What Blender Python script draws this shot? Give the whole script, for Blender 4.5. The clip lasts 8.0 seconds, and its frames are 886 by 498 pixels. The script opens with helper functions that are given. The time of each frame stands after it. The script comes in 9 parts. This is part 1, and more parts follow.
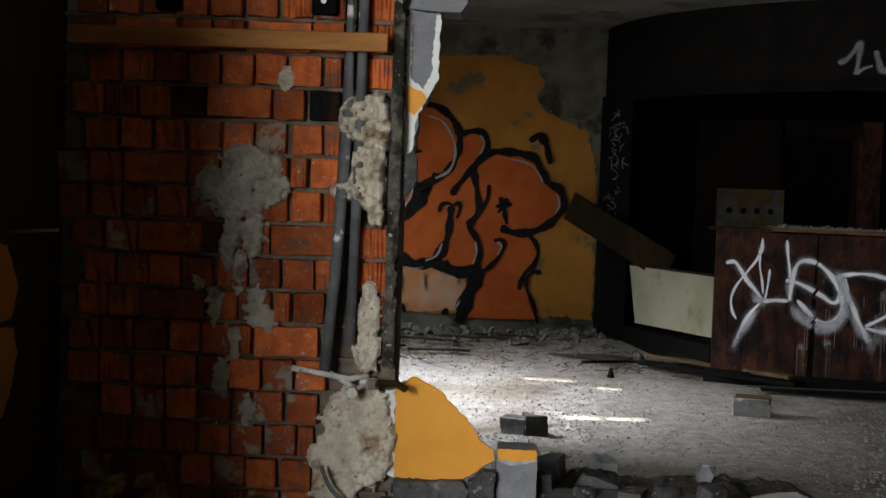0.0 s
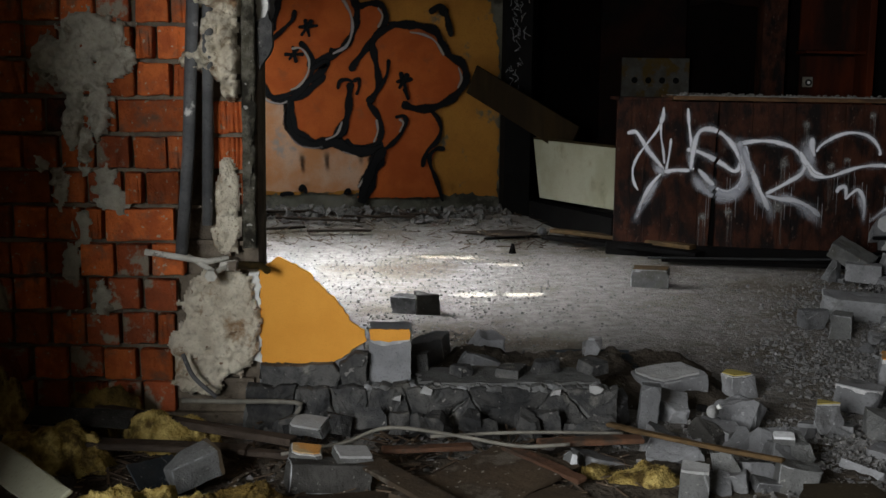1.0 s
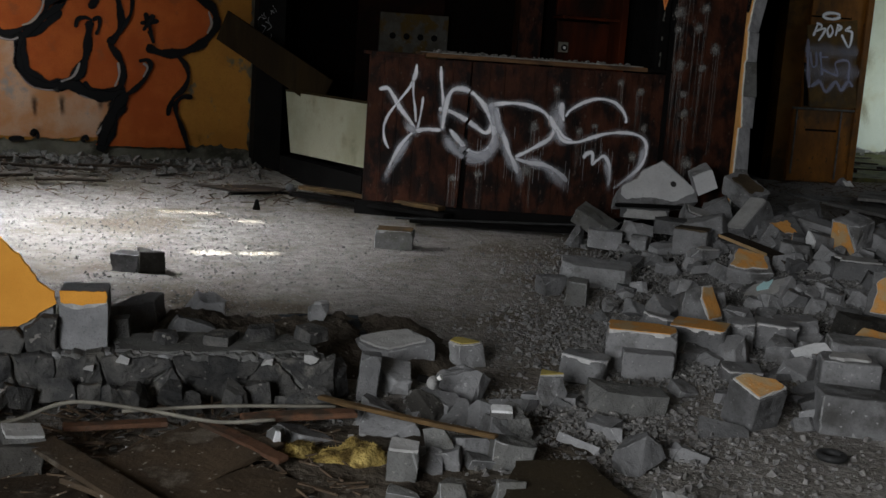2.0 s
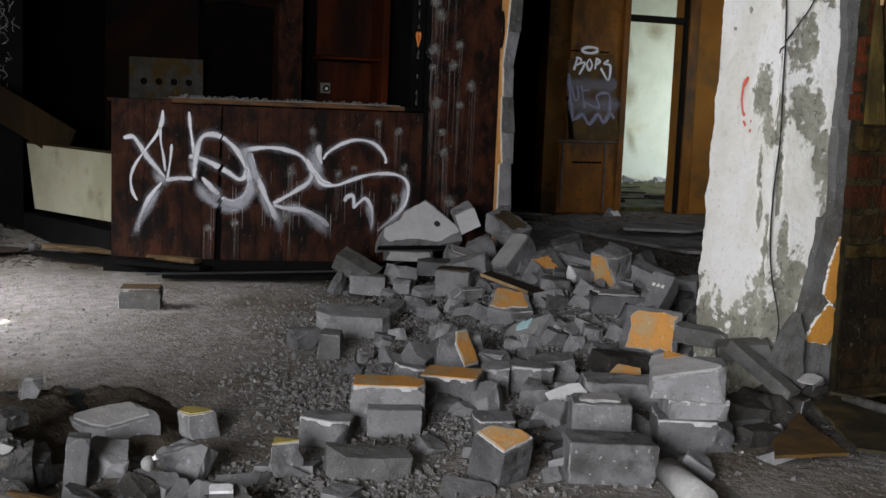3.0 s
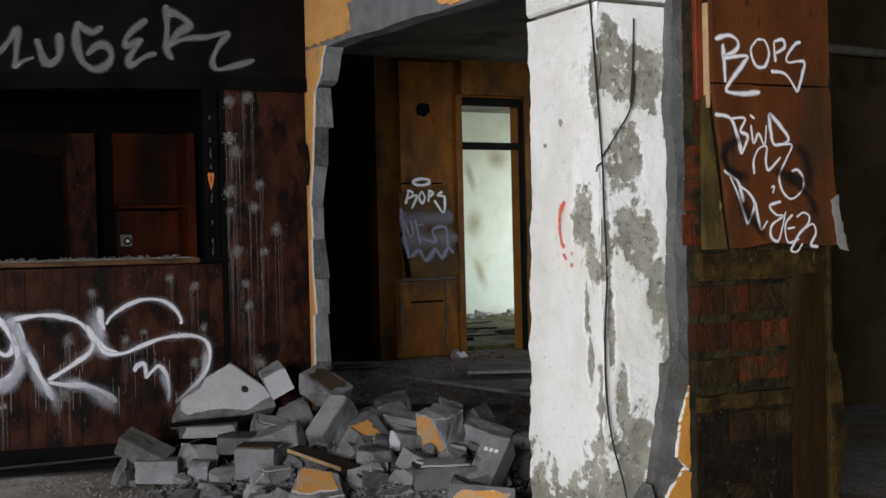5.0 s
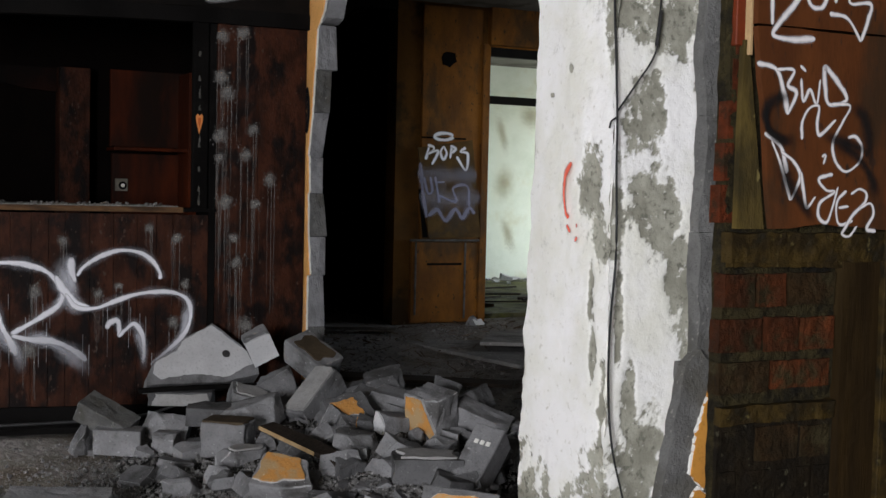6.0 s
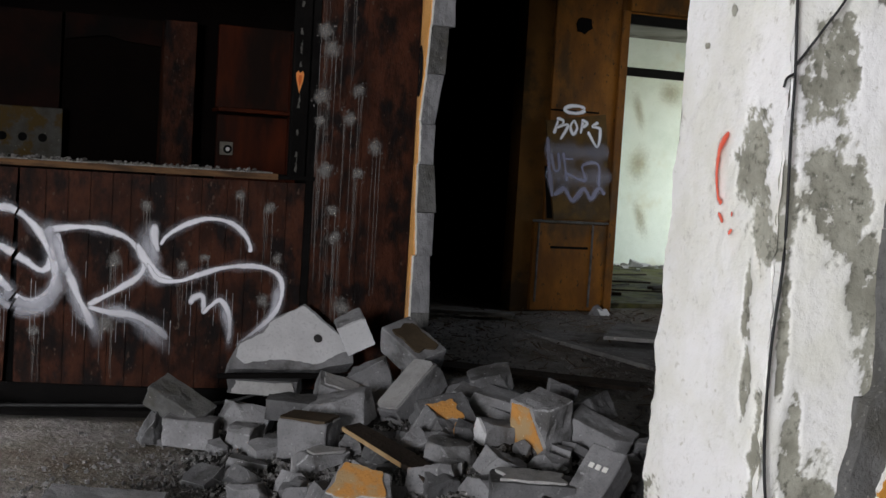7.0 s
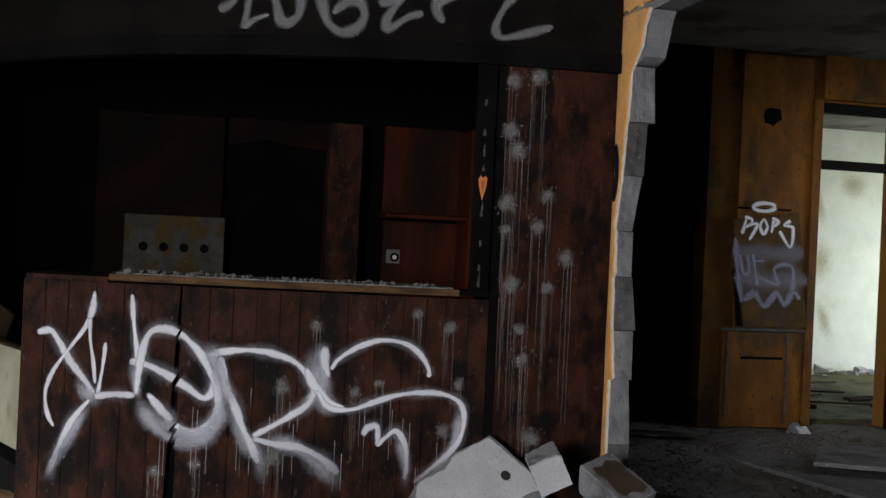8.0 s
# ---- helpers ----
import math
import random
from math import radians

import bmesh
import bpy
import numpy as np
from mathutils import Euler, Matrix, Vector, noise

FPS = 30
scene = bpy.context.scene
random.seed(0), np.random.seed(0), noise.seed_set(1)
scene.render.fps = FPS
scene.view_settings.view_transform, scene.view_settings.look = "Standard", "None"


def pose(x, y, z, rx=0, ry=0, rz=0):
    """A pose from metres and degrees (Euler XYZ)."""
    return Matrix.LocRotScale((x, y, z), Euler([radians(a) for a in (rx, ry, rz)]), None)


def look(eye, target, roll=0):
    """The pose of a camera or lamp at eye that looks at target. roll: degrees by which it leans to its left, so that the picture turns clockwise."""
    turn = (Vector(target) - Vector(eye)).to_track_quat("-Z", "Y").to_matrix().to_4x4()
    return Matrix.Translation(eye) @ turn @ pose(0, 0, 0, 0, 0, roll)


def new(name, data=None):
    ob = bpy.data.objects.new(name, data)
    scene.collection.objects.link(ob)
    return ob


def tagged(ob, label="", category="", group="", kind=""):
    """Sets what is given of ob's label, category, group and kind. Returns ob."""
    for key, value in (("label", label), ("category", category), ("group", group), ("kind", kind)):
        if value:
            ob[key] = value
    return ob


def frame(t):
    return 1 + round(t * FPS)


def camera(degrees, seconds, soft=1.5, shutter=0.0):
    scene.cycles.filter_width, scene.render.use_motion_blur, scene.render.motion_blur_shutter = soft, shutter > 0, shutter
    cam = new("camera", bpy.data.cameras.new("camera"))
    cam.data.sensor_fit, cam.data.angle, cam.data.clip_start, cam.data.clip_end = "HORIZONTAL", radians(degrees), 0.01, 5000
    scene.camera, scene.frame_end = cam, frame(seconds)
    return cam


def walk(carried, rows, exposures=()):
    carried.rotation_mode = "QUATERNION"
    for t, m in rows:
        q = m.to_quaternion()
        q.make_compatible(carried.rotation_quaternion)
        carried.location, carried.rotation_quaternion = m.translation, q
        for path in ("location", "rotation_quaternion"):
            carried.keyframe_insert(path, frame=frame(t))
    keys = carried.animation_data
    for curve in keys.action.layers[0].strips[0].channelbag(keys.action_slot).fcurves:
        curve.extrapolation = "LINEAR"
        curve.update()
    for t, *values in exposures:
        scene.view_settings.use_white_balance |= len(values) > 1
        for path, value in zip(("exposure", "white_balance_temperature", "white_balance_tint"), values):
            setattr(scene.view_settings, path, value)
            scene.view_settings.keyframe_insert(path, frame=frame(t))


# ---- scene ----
cam = camera(41.0, 8.0)
PATH = [
    (0, (0.165, -0.237, 1.3), (0.089, 1.76, 1.212), 2.1),
    (0.5, (0.242, -0.134, 1.295), (0.258, 1.858, 1.12), 2.2),
    (1, (0.388, -0.005, 1.256), (0.437, 1.974, 0.973), 0.8),
    (1.5, (0.495, 0.075, 1.239), (0.719, 2.027, 0.866), 2.7),
    (2, (0.616, 0.28, 1.227), (1.044, 2.204, 0.888), 4.0),
    (2.2, (0.681, 0.282, 1.239), (1.179, 2.188, 0.897), 4.0),
    (3.3, (1.048, 0.63, 1.237), (1.857, 2.447, 1.023), 0.9),
    (3.5, (1.12, 0.704, 1.258), (1.951, 2.513, 1.062), -0.2),
    (4, (1.259, 0.89, 1.265), (2.143, 2.677, 1.107), -0.9),
    (4.5, (1.428, 1.042, 1.287), (2.358, 2.811, 1.22), -1.6),
    (4.7, (1.517, 1.12, 1.267), (2.459, 2.884, 1.241), -1.7),
    (5.8, (2.04, 1.635, 1.277), (2.957, 3.412, 1.213), 0.6),
    (6, (2.135, 1.752, 1.28), (3.023, 3.541, 1.184), 1.3),
    (6.5, (2.367, 2.063, 1.275), (3.149, 3.898, 1.131), 2.6),
    (7, (2.495, 2.398, 1.264), (3.184, 4.27, 1.121), 3.5),
    (7.5, (2.526, 2.716, 1.31), (3.122, 4.623, 1.218), 3.6),
    (8, (2.471, 3.062, 1.339), (2.921, 5.011, 1.34), 2.7),
]
walk(cam, [(t, look(eye, target, roll)) for t, eye, target, roll in PATH], [(0.0, 3.19, 6500, 5), (0.8, 3.08, 6500, 5), (2.2, 2.86, 6500, 6), (3.3, 3.90, 6500, 10), (6.0, 3.90, 6500, 10), (8.0, 3.88, 6500, 10.5)])

# ---- world, sun, large lights ----
world = bpy.data.worlds.new("sky")
scene.world = world
world.use_nodes = True
wn = world.node_tree
wn.nodes.clear()
sky = wn.nodes.new("ShaderNodeTexSky")
sky.sky_type, sky.sun_disc = "NISHITA", False
sky.sun_elevation, sky.sun_rotation = radians(32), radians(-90)
wbg = wn.nodes.new("ShaderNodeBackground")
wbg.inputs["Strength"].default_value = 0.05
wout = wn.nodes.new("ShaderNodeOutputWorld")
wn.links.new(sky.outputs[0], wbg.inputs[0])
wn.links.new(wbg.outputs[0], wout.inputs[0])


def window_lamp(name, m, w, h, watts, colour):
    data = bpy.data.lights.new(name, "AREA")
    data.shape, data.size, data.size_y, data.energy, data.color = "RECTANGLE", w, h, watts, colour
    ob = new(name, data)
    ob.matrix_world = m
    return ob


# daylight that falls through the openings of the rooms
window_lamp("daylight_front_room", look((-1.50, -0.9, 1.65), (1.0, -0.31, 1.5)), 3.0, 1.4, 58, (0.95, 0.95, 1.0))
window_lamp("daylight_bar_room", look((-1.80, 7.3, 2.05), (0.0, 7.5, 0.0)), 2.3, 0.7, 10.5, (0.91, 0.925, 1.0)).data.spread = radians(56)
# second, wider lamp in the same opening, added to reach the far heap
window_lamp("daylight_bar_wide", look((-1.78, 7.2, 1.65), (1.0, 7.2, 1.35)), 2.9, 1.3, 0.9, (0.90, 0.955, 1.0)).data.spread = radians(130)
# lamp added in an unseen second opening to brighten the mural
window_lamp("daylight_bar_corner", look((-1.80, 9.5, 1.55), (-0.2, 9.6, 0.0)), 0.8, 1.0, 1.5, (0.92, 0.96, 1.0)).data.spread = radians(135)
window_lamp("daylight_back_room", look((11.9, 13.4, 1.15), (9.6, 15.3, 0.35)), 2.6, 1.0, 6.7, (0.97, 1.0, 0.98))
window_lamp("daylight_passage", look((9.27, 9.6, 1.7), (7.0, 9.9, 1.0)), 1.6, 1.2, 0.85, (0.95, 0.98, 1.0))
sun_data = bpy.data.lights.new("sun", "SUN")
sun_data.energy, sun_data.angle, sun_data.color = 5.0, radians(0.5), (1.0, 0.96, 0.9)
sun = new("sun", sun_data)
SUN_E = radians(32)
sun.matrix_world = look((-8 * math.cos(SUN_E), 0, 8 * math.sin(SUN_E)), (0, 0, 0))

# ---- helpers for meshes ----
def smooth(a, b, v):
    k = min(1.0, max(0.0, (v - a) / (b - a)))
    return k * k * (3 - 2 * k)


def floor_z(x, y):
    """Height of the dirt on the floor: it rises a little towards the far wall."""
    n = noise.noise(Vector((x * 1.3, y * 1.3, 3.1))) * 0.014 + noise.noise(Vector((x * 5.1, y * 5.1, 7.7))) * 0.005
    return n + 0.12 * smooth(8.4, 10.4, y)


def obj(name, bm, mat, smooth_shade=False):
    me = bpy.data.meshes.new(name)
    bm.to_mesh(me)
    bm.free()
    for m in (mat if isinstance(mat, (list, tuple)) else (mat,)):
        me.materials.append(m)
    if smooth_shade:
        for p in me.polygons:
            p.use_smooth = True
    return new(name, me)


def part(name, bm, mat, parent, label="", smooth_shade=False):
    """One mesh object under a thing or a part; the mesh is given in the parent's own coordinates."""
    ob = obj(name, bm, mat, smooth_shade)
    ob.parent = parent
    if label:
        ob["label"] = label
    return ob


def holder(name, m=None):
    ob = new(name)
    if m is not None:
        ob.matrix_world = m
    return ob


def add_box(bm, x0, x1, y0, y1, z0, z1, bevel=0.0, m=None, mi=0):
    r = bmesh.ops.create_cube(bm, size=1.0)
    vs = r["verts"]
    for v in vs:
        v.co = Vector(((x0 + x1) / 2 + v.co.x * (x1 - x0), (y0 + y1) / 2 + v.co.y * (y1 - y0), (z0 + z1) / 2 + v.co.z * (z1 - z0)))
    if m is not None:
        bmesh.ops.transform(bm, matrix=m, verts=vs)
    faces = {f for v in vs for f in v.link_faces}
    for f in faces:
        f.material_index = mi
    if bevel > 0:
        edges = list({e for v in vs for e in v.link_edges})
        bmesh.ops.bevel(bm, geom=edges, offset=bevel, segments=1, affect="EDGES", profile=0.5)
    return bm


def box(x0, x1, y0, y1, z0, z1, bevel=0.0, m=None):
    return add_box(bmesh.new(), x0, x1, y0, y1, z0, z1, bevel, m)


def prism(pts, depth, axis="y", at=0.0):
    """A flat outline of (u, v) pairs made depth thick. axis y: u is x, v is z, thickness runs to +y from at. axis x: u is y, v is z, thickness to +x.
    axis z: u is x, v is y, thickness to +z."""
    bm = bmesh.new()
    def co(u, v, w):
        return {"y": (u, at + w, v), "x": (at + w, u, v), "z": (u, v, at + w)}[axis]
    a = [bm.verts.new(co(u, v, 0)) for u, v in pts]
    b = [bm.verts.new(co(u, v, depth)) for u, v in pts]
    n = len(pts)
    bm.faces.new(a)
    bm.faces.new(b[::-1])
    for i in range(n):
        bm.faces.new((a[i], b[i], b[(i + 1) % n], a[(i + 1) % n]))
    bmesh.ops.recalc_face_normals(bm, faces=bm.faces)
    return bm


def ragged(pts, step=0.02, amp=0.008, seed=0):
    """The outline with broken, uneven edges."""
    rnd = random.Random(seed)
    out = []
    for i, (u, v) in enumerate(pts):
        u2, v2 = pts[(i + 1) % len(pts)]
        n = max(1, int(math.hypot(u2 - u, v2 - v) / step))
        for k in range(n):
            out.append((u + (u2 - u) * k / n + rnd.uniform(-amp, amp), v + (v2 - v) * k / n + rnd.uniform(-amp, amp)))
    return out


def rough_box(x0, x1, y0, y1, z0, z1, amp, seed, step=0.02):
    """A box with a worn, uneven surface."""
    bm = bmesh.new()
    nx, nz = max(2, int((x1 - x0) / step)), max(2, int((z1 - z0) / step))
    rows = [[bm.verts.new((x0 + (x1 - x0) * i / nx, y0, z0 + (z1 - z0) * k / nz)) for i in range(nx + 1)] for k in range(nz + 1)]
    for k in range(nz):
        for i in range(nx):
            bm.faces.new((rows[k][i], rows[k][i + 1], rows[k + 1][i + 1], rows[k + 1][i]))
    g = bmesh.ops.extrude_face_region(bm, geom=bm.faces[:])
    for v in g["geom"]:
        if isinstance(v, bmesh.types.BMVert):
            v.co.y = y1
    bmesh.ops.recalc_face_normals(bm, faces=bm.faces)
    o = Vector((seed * 1.3, seed * 0.7, seed * 2.1))
    for v in bm.verts:
        p = v.co * 1.0
        v.co += Vector((noise.noise(p * 15 + o) * 0.5, noise.noise(p * 18 - o) + 0.6 * noise.noise(p * 47 + o), noise.noise(p * 14 + o.zxy) + 0.5 * noise.noise(p * 40 - o))) * amp
    return bm


def tube(points, r, sides=10, bm=None):
    """A round bar along a line of points."""
    bm = bm or bmesh.new()
    pts = [Vector(p) for p in points]
    rings = []
    for i, p in enumerate(pts):
        d = (pts[min(i + 1, len(pts) - 1)] - pts[max(i - 1, 0)]).normalized()
        q = d.to_track_quat("Z", "Y")
        rr = r[i] if isinstance(r, (list, tuple)) else r
        rings.append([bm.verts.new(p + q @ Vector((math.cos(2 * math.pi * k / sides) * rr, math.sin(2 * math.pi * k / sides) * rr, 0))) for k in range(sides)])
    for a, b in zip(rings, rings[1:]):
        for k in range(sides):
            bm.faces.new((a[k], a[(k + 1) % sides], b[(k + 1) % sides], b[k]))
    bm.faces.new(rings[0][::-1])
    bm.faces.new(rings[-1])
    return bm


def curve_points(ctrl, n=8):
    """A smooth line (Catmull-Rom) through control points of any dimension."""
    c = [np.array(p, float) for p in ctrl]
    c = [2 * c[0] - c[1]] + c + [2 * c[-1] - c[-2]]
    out = []
    for i in range(1, len(c) - 2):
        for k in range(n):
            t = k / n
            out.append(0.5 * (2 * c[i] + (c[i + 1] - c[i - 1]) * t + (2 * c[i - 1] - 5 * c[i] + 4 * c[i + 1] - c[i + 2]) * t * t + (3 * c[i] - c[i - 1] - 3 * c[i + 1] + c[i + 2]) * t ** 3))
    out.append(c[-2])
    return out


# ---- materials ----
def material(name, c1, c2, scale=6.0, rough=0.9, bump=0.25, bump_scale=70.0, metal=0.0, stain=None, stain_scale=2.5, stain_edge=(0.5, 0.62), vary=0.0, own=False, spec=0.13, stretch=(1, 1, 1), fleck=None):
    """A surface with two scales of variation, stains with an edge of their own, flecks and fine relief."""
    m = bpy.data.materials.new(name)
    m.use_nodes = True
    nt = m.node_tree
    b = nt.nodes["Principled BSDF"]
    L = nt.links.new

    def node(kind, **kw):
        n = nt.nodes.new(kind)
        for k, v in kw.items():
            n.inputs[k].default_value = v
        return n
    if own:
        src = nt.nodes.new("ShaderNodeTexCoord").outputs["Object"]
    else:
        src = nt.nodes.new("ShaderNodeNewGeometry").outputs["Position"]
    mp = node("ShaderNodeMapping", Scale=stretch)
    L(src, mp.inputs["Vector"])
    info = nt.nodes.new("ShaderNodeObjectInfo")
    if own:
        add = nt.nodes.new("ShaderNodeVectorMath")
        add.operation = "ADD"
        mul = nt.nodes.new("ShaderNodeMath")
        mul.operation, mul.inputs[1].default_value = "MULTIPLY", 37.0
        L(info.outputs["Random"], mul.inputs[0])
        L(mp.outputs[0], add.inputs[0])
        L(mul.outputs[0], add.inputs[1])
        vec = add.outputs[0]
    else:
        vec = mp.outputs[0]

    def noise_of(s, detail=6.0, r=0.6):
        n = node("ShaderNodeTexNoise", Scale=s, Detail=detail, Roughness=r)
        L(vec, n.inputs["Vector"])
        return n.outputs[0]

    def ramp(v, a, e):
        n = nt.nodes.new("ShaderNodeMapRange")
        n.interpolation_type = "SMOOTHSTEP"
        n.inputs[1].default_value, n.inputs[2].default_value = a, e
        L(v, n.inputs[0])
        return n.outputs[0]

    def mix(f, a, c):
        n = nt.nodes.new("ShaderNodeMix")
        n.data_type = "RGBA"
        if isinstance(f, float):
            n.inputs[0].default_value = f
        else:
            L(f, n.inputs[0])
        for sock, val in ((n.inputs[6], a), (n.inputs[7], c)):
            if isinstance(val, tuple):
                sock.default_value = (*val, 1)
            else:
                L(val, sock)
        return n.outputs[2]
    fine = noise_of(bump_scale, 4.0, 0.65)
    col = mix(ramp(noise_of(scale), 0.35, 0.65), c1, c2)
    dark = tuple(0.62 * v for v in c1)
    col = mix(ramp(fine, 0.52, 0.8), col, dark)
    if stain:
        col = mix(ramp(noise_of(stain_scale, 8.0, 0.62), *stain_edge), col, stain)
    if fleck:
        col = mix(ramp(noise_of(bump_scale * 0.55, 2.0, 0.5), 0.66, 0.72), col, fleck)
    if vary:
        hsv = nt.nodes.new("ShaderNodeHueSaturation")
        mr = nt.nodes.new("ShaderNodeMapRange")
        mr.inputs[3].default_value, mr.inputs[4].default_value = 1 - vary, 1 + vary
        L(info.outputs["Random"], mr.inputs[0])
        L(mr.outputs[0], hsv.inputs["Value"])
        L(col, hsv.inputs["Color"])
        col = hsv.outputs[0]
    L(col, b.inputs["Base Color"])
    rr = nt.nodes.new("ShaderNodeMapRange")
    rr.inputs[3].default_value, rr.inputs[4].default_value = max(0.05, rough - 0.15), min(1.0, rough + 0.12)
    L(fine, rr.inputs[0])
    L(rr.outputs[0], b.inputs["Roughness"])
    b.inputs["Metallic"].default_value = metal
    b.inputs["Specular IOR Level"].default_value = spec
    if bump:
        bp = node("ShaderNodeBump", Strength=bump, Distance=0.01)
        L(fine, bp.inputs["Height"])
        bp2 = node("ShaderNodeBump", Strength=bump, Distance=0.03)
        L(noise_of(scale * 2.2, 5.0), bp2.inputs["Height"])
        L(bp.outputs[0], bp2.inputs["Normal"])
        L(bp2.outputs[0], b.inputs["Normal"])
    return m


M_DIRT = material("floor_dirt", (0.185, 0.170, 0.152), (0.275, 0.258, 0.238), 11, 0.95, 0.9, 75, stain=(0.125, 0.103, 0.075), stain_scale=1.0, stain_edge=(0.46, 0.66), fleck=(0.36, 0.35, 0.335))
M_AAC = material("aerated_concrete", (0.146, 0.145, 0.147), (0.205, 0.204, 0.207), 7, 0.95, 0.3, 95, own=True, vary=0.44, stain=(0.070, 0.068, 0.065), stain_scale=4.5, stain_edge=(0.50, 0.70), fleck=(0.27, 0.27, 0.27))
M_RIM = material("dusty_plaster_rim", (0.52, 0.51, 0.50), (0.34, 0.335, 0.33), 22, 0.92, 0.2, 90)
M_DARK_RUBBLE = material("dark_rubble", (0.055, 0.052, 0.047), (0.03, 0.028, 0.025), 10, 0.95, 0.5, 110, own=True, vary=0.35, fleck=(0.12, 0.115, 0.105))
M_CHIP = material("chipped_concrete_edge", (0.32, 0.32, 0.32), (0.20, 0.20, 0.202), 22, 0.95, 0.3, 120, own=True, vary=0.3, stain=(0.15, 0.15, 0.148), stain_scale=16, stain_edge=(0.44, 0.56))
M_FLAG = material("grey_aerated_concrete", (0.20, 0.20, 0.202), (0.27, 0.27, 0.272), 9, 0.95, 0.4, 95, stain=(0.13, 0.128, 0.122), stain_scale=8, stain_edge=(0.54, 0.68))
M_AAC_DULL = material("dull_aerated_concrete", (0.095, 0.094, 0.09), (0.14, 0.139, 0.134), 8, 0.95, 0.5, 110, stain=(0.085, 0.082, 0.072), stain_scale=5, stain_edge=(0.5, 0.66), fleck=(0.20, 0.195, 0.18))
M_AAC_WALL = material("aerated_concrete_wall", (0.19, 0.19, 0.195), (0.25, 0.25, 0.255), 7, 0.95, 0.45, 120)
M_ORANGE = material("orange_plaster", (0.76, 0.345, 0.055), (0.70, 0.305, 0.045), 5, 0.85, 0.1, 260, stain=(0.62, 0.31, 0.09), stain_scale=3, stain_edge=(0.6, 0.75))
# paler copy of the orange plaster, for the jamb and lintel
M_ORANGE_PALE = material("pale_orange_plaster", (0.82, 0.44, 0.15), (0.74, 0.37, 0.11), 5, 0.88, 0.2, 80, stain=(0.60, 0.33, 0.14), stain_scale=4, stain_edge=(0.56, 0.70))
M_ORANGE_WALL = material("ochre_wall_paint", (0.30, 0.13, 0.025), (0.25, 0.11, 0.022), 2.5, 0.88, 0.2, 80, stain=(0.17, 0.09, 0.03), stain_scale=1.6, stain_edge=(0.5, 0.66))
# darker copy of the ochre paint, holding the shadow of the passage corner
M_ORANGE_DIM = material("shaded_ochre_wall_paint", (0.15, 0.068, 0.016), (0.10, 0.048, 0.014), 2.5, 0.88, 0.2, 80, stain=(0.05, 0.03, 0.014), stain_scale=2.6, stain_edge=(0.46, 0.62))
M_ORANGE_DUSTY = material("dusty_orange_plaster", (0.56, 0.27, 0.075), (0.47, 0.22, 0.06), 9, 0.9, 0.25, 90, stain=(0.42, 0.29, 0.15), stain_scale=9, stain_edge=(0.46, 0.62), fleck=(0.55, 0.42, 0.24))
M_WHITE = material("white_plaster", (0.76, 0.75, 0.71), (0.68, 0.67, 0.62), 4, 0.9, 0.2, 90)
M_BRICK = material("red_brick", (0.54, 0.138, 0.038), (0.35, 0.083, 0.027), 14, 0.9, 0.5, 90, own=True, vary=0.45, stain=(0.19, 0.10, 0.065), stain_scale=9, stain_edge=(0.50, 0.68), fleck=(0.38, 0.28, 0.20))
M_BRICK_SOOT = material("blackened_brick", (0.05, 0.02, 0.013), (0.11, 0.032, 0.016), 12, 0.92, 0.4, 110, own=True, vary=0.4, stain=(0.012, 0.011, 0.011), stain_scale=8, stain_edge=(0.4, 0.6))
M_BRICK_SMEAR = material("mortar_smeared_brick", (0.36, 0.085, 0.03), (0.26, 0.07, 0.03), 14, 0.92, 0.5, 100, own=True, vary=0.35, stain=(0.30, 0.26, 0.20), stain_scale=9, stain_edge=(0.5, 0.58))
M_MORTAR = material("old_mortar", (0.22, 0.18, 0.135), (0.12, 0.098, 0.075), 9, 0.98, 0.7, 60)
M_LUMP = material("rough_lime_mortar", (0.76, 0.69, 0.55), (0.56, 0.49, 0.375), 15, 0.97, 0.9, 60, stain=(0.32, 0.21, 0.12), stain_scale=8, stain_edge=(0.52, 0.66), fleck=(0.26, 0.18, 0.12))
M_FASCIA = material("black_stained_board", (0.0052, 0.0046, 0.0041), (0.0095, 0.0078, 0.0067), 5, 0.8, 0.15, 90, spec=0.05)
M_BROWN = material("dark_brown_panelling", (0.023, 0.0082, 0.0044), (0.056, 0.0185, 0.0092), 11, 0.65, 0.3, 90, stain=(0.0068, 0.0044, 0.004), stain_scale=8, stain_edge=(0.45, 0.62), stretch=(1, 1, 0.55), spec=0.1, fleck=(0.062, 0.04, 0.03))
# darkness of the bar's interior put into a near-black colour
M_PITCH = material("shade_black_wall", (0.0030, 0.0021, 0.0019), (0.0048, 0.0031, 0.0026), 5, 0.9, 0.15, 80, spec=0.03)
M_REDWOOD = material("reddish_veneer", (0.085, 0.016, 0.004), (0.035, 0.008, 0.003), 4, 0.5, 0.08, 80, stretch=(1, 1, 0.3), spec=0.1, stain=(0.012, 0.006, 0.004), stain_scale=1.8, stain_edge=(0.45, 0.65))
# darker copy of the veneer for the parts deep in shade
M_REDWOOD_DIM = material("shaded_reddish_veneer", (0.014, 0.0042, 0.0022), (0.005, 0.0024, 0.0018), 4, 0.7, 0.1, 80, spec=0.06, stain=(0.0032, 0.0022, 0.0018), stain_scale=3, stain_edge=(0.42, 0.62))
# for black boards, and for the dark of gaps and openings put into colour
M_BLACK = material("flat_black", (0.005, 0.0046, 0.0044), (0.008, 0.0074, 0.007), 5, 0.9, 0.15, 80, spec=0.03)
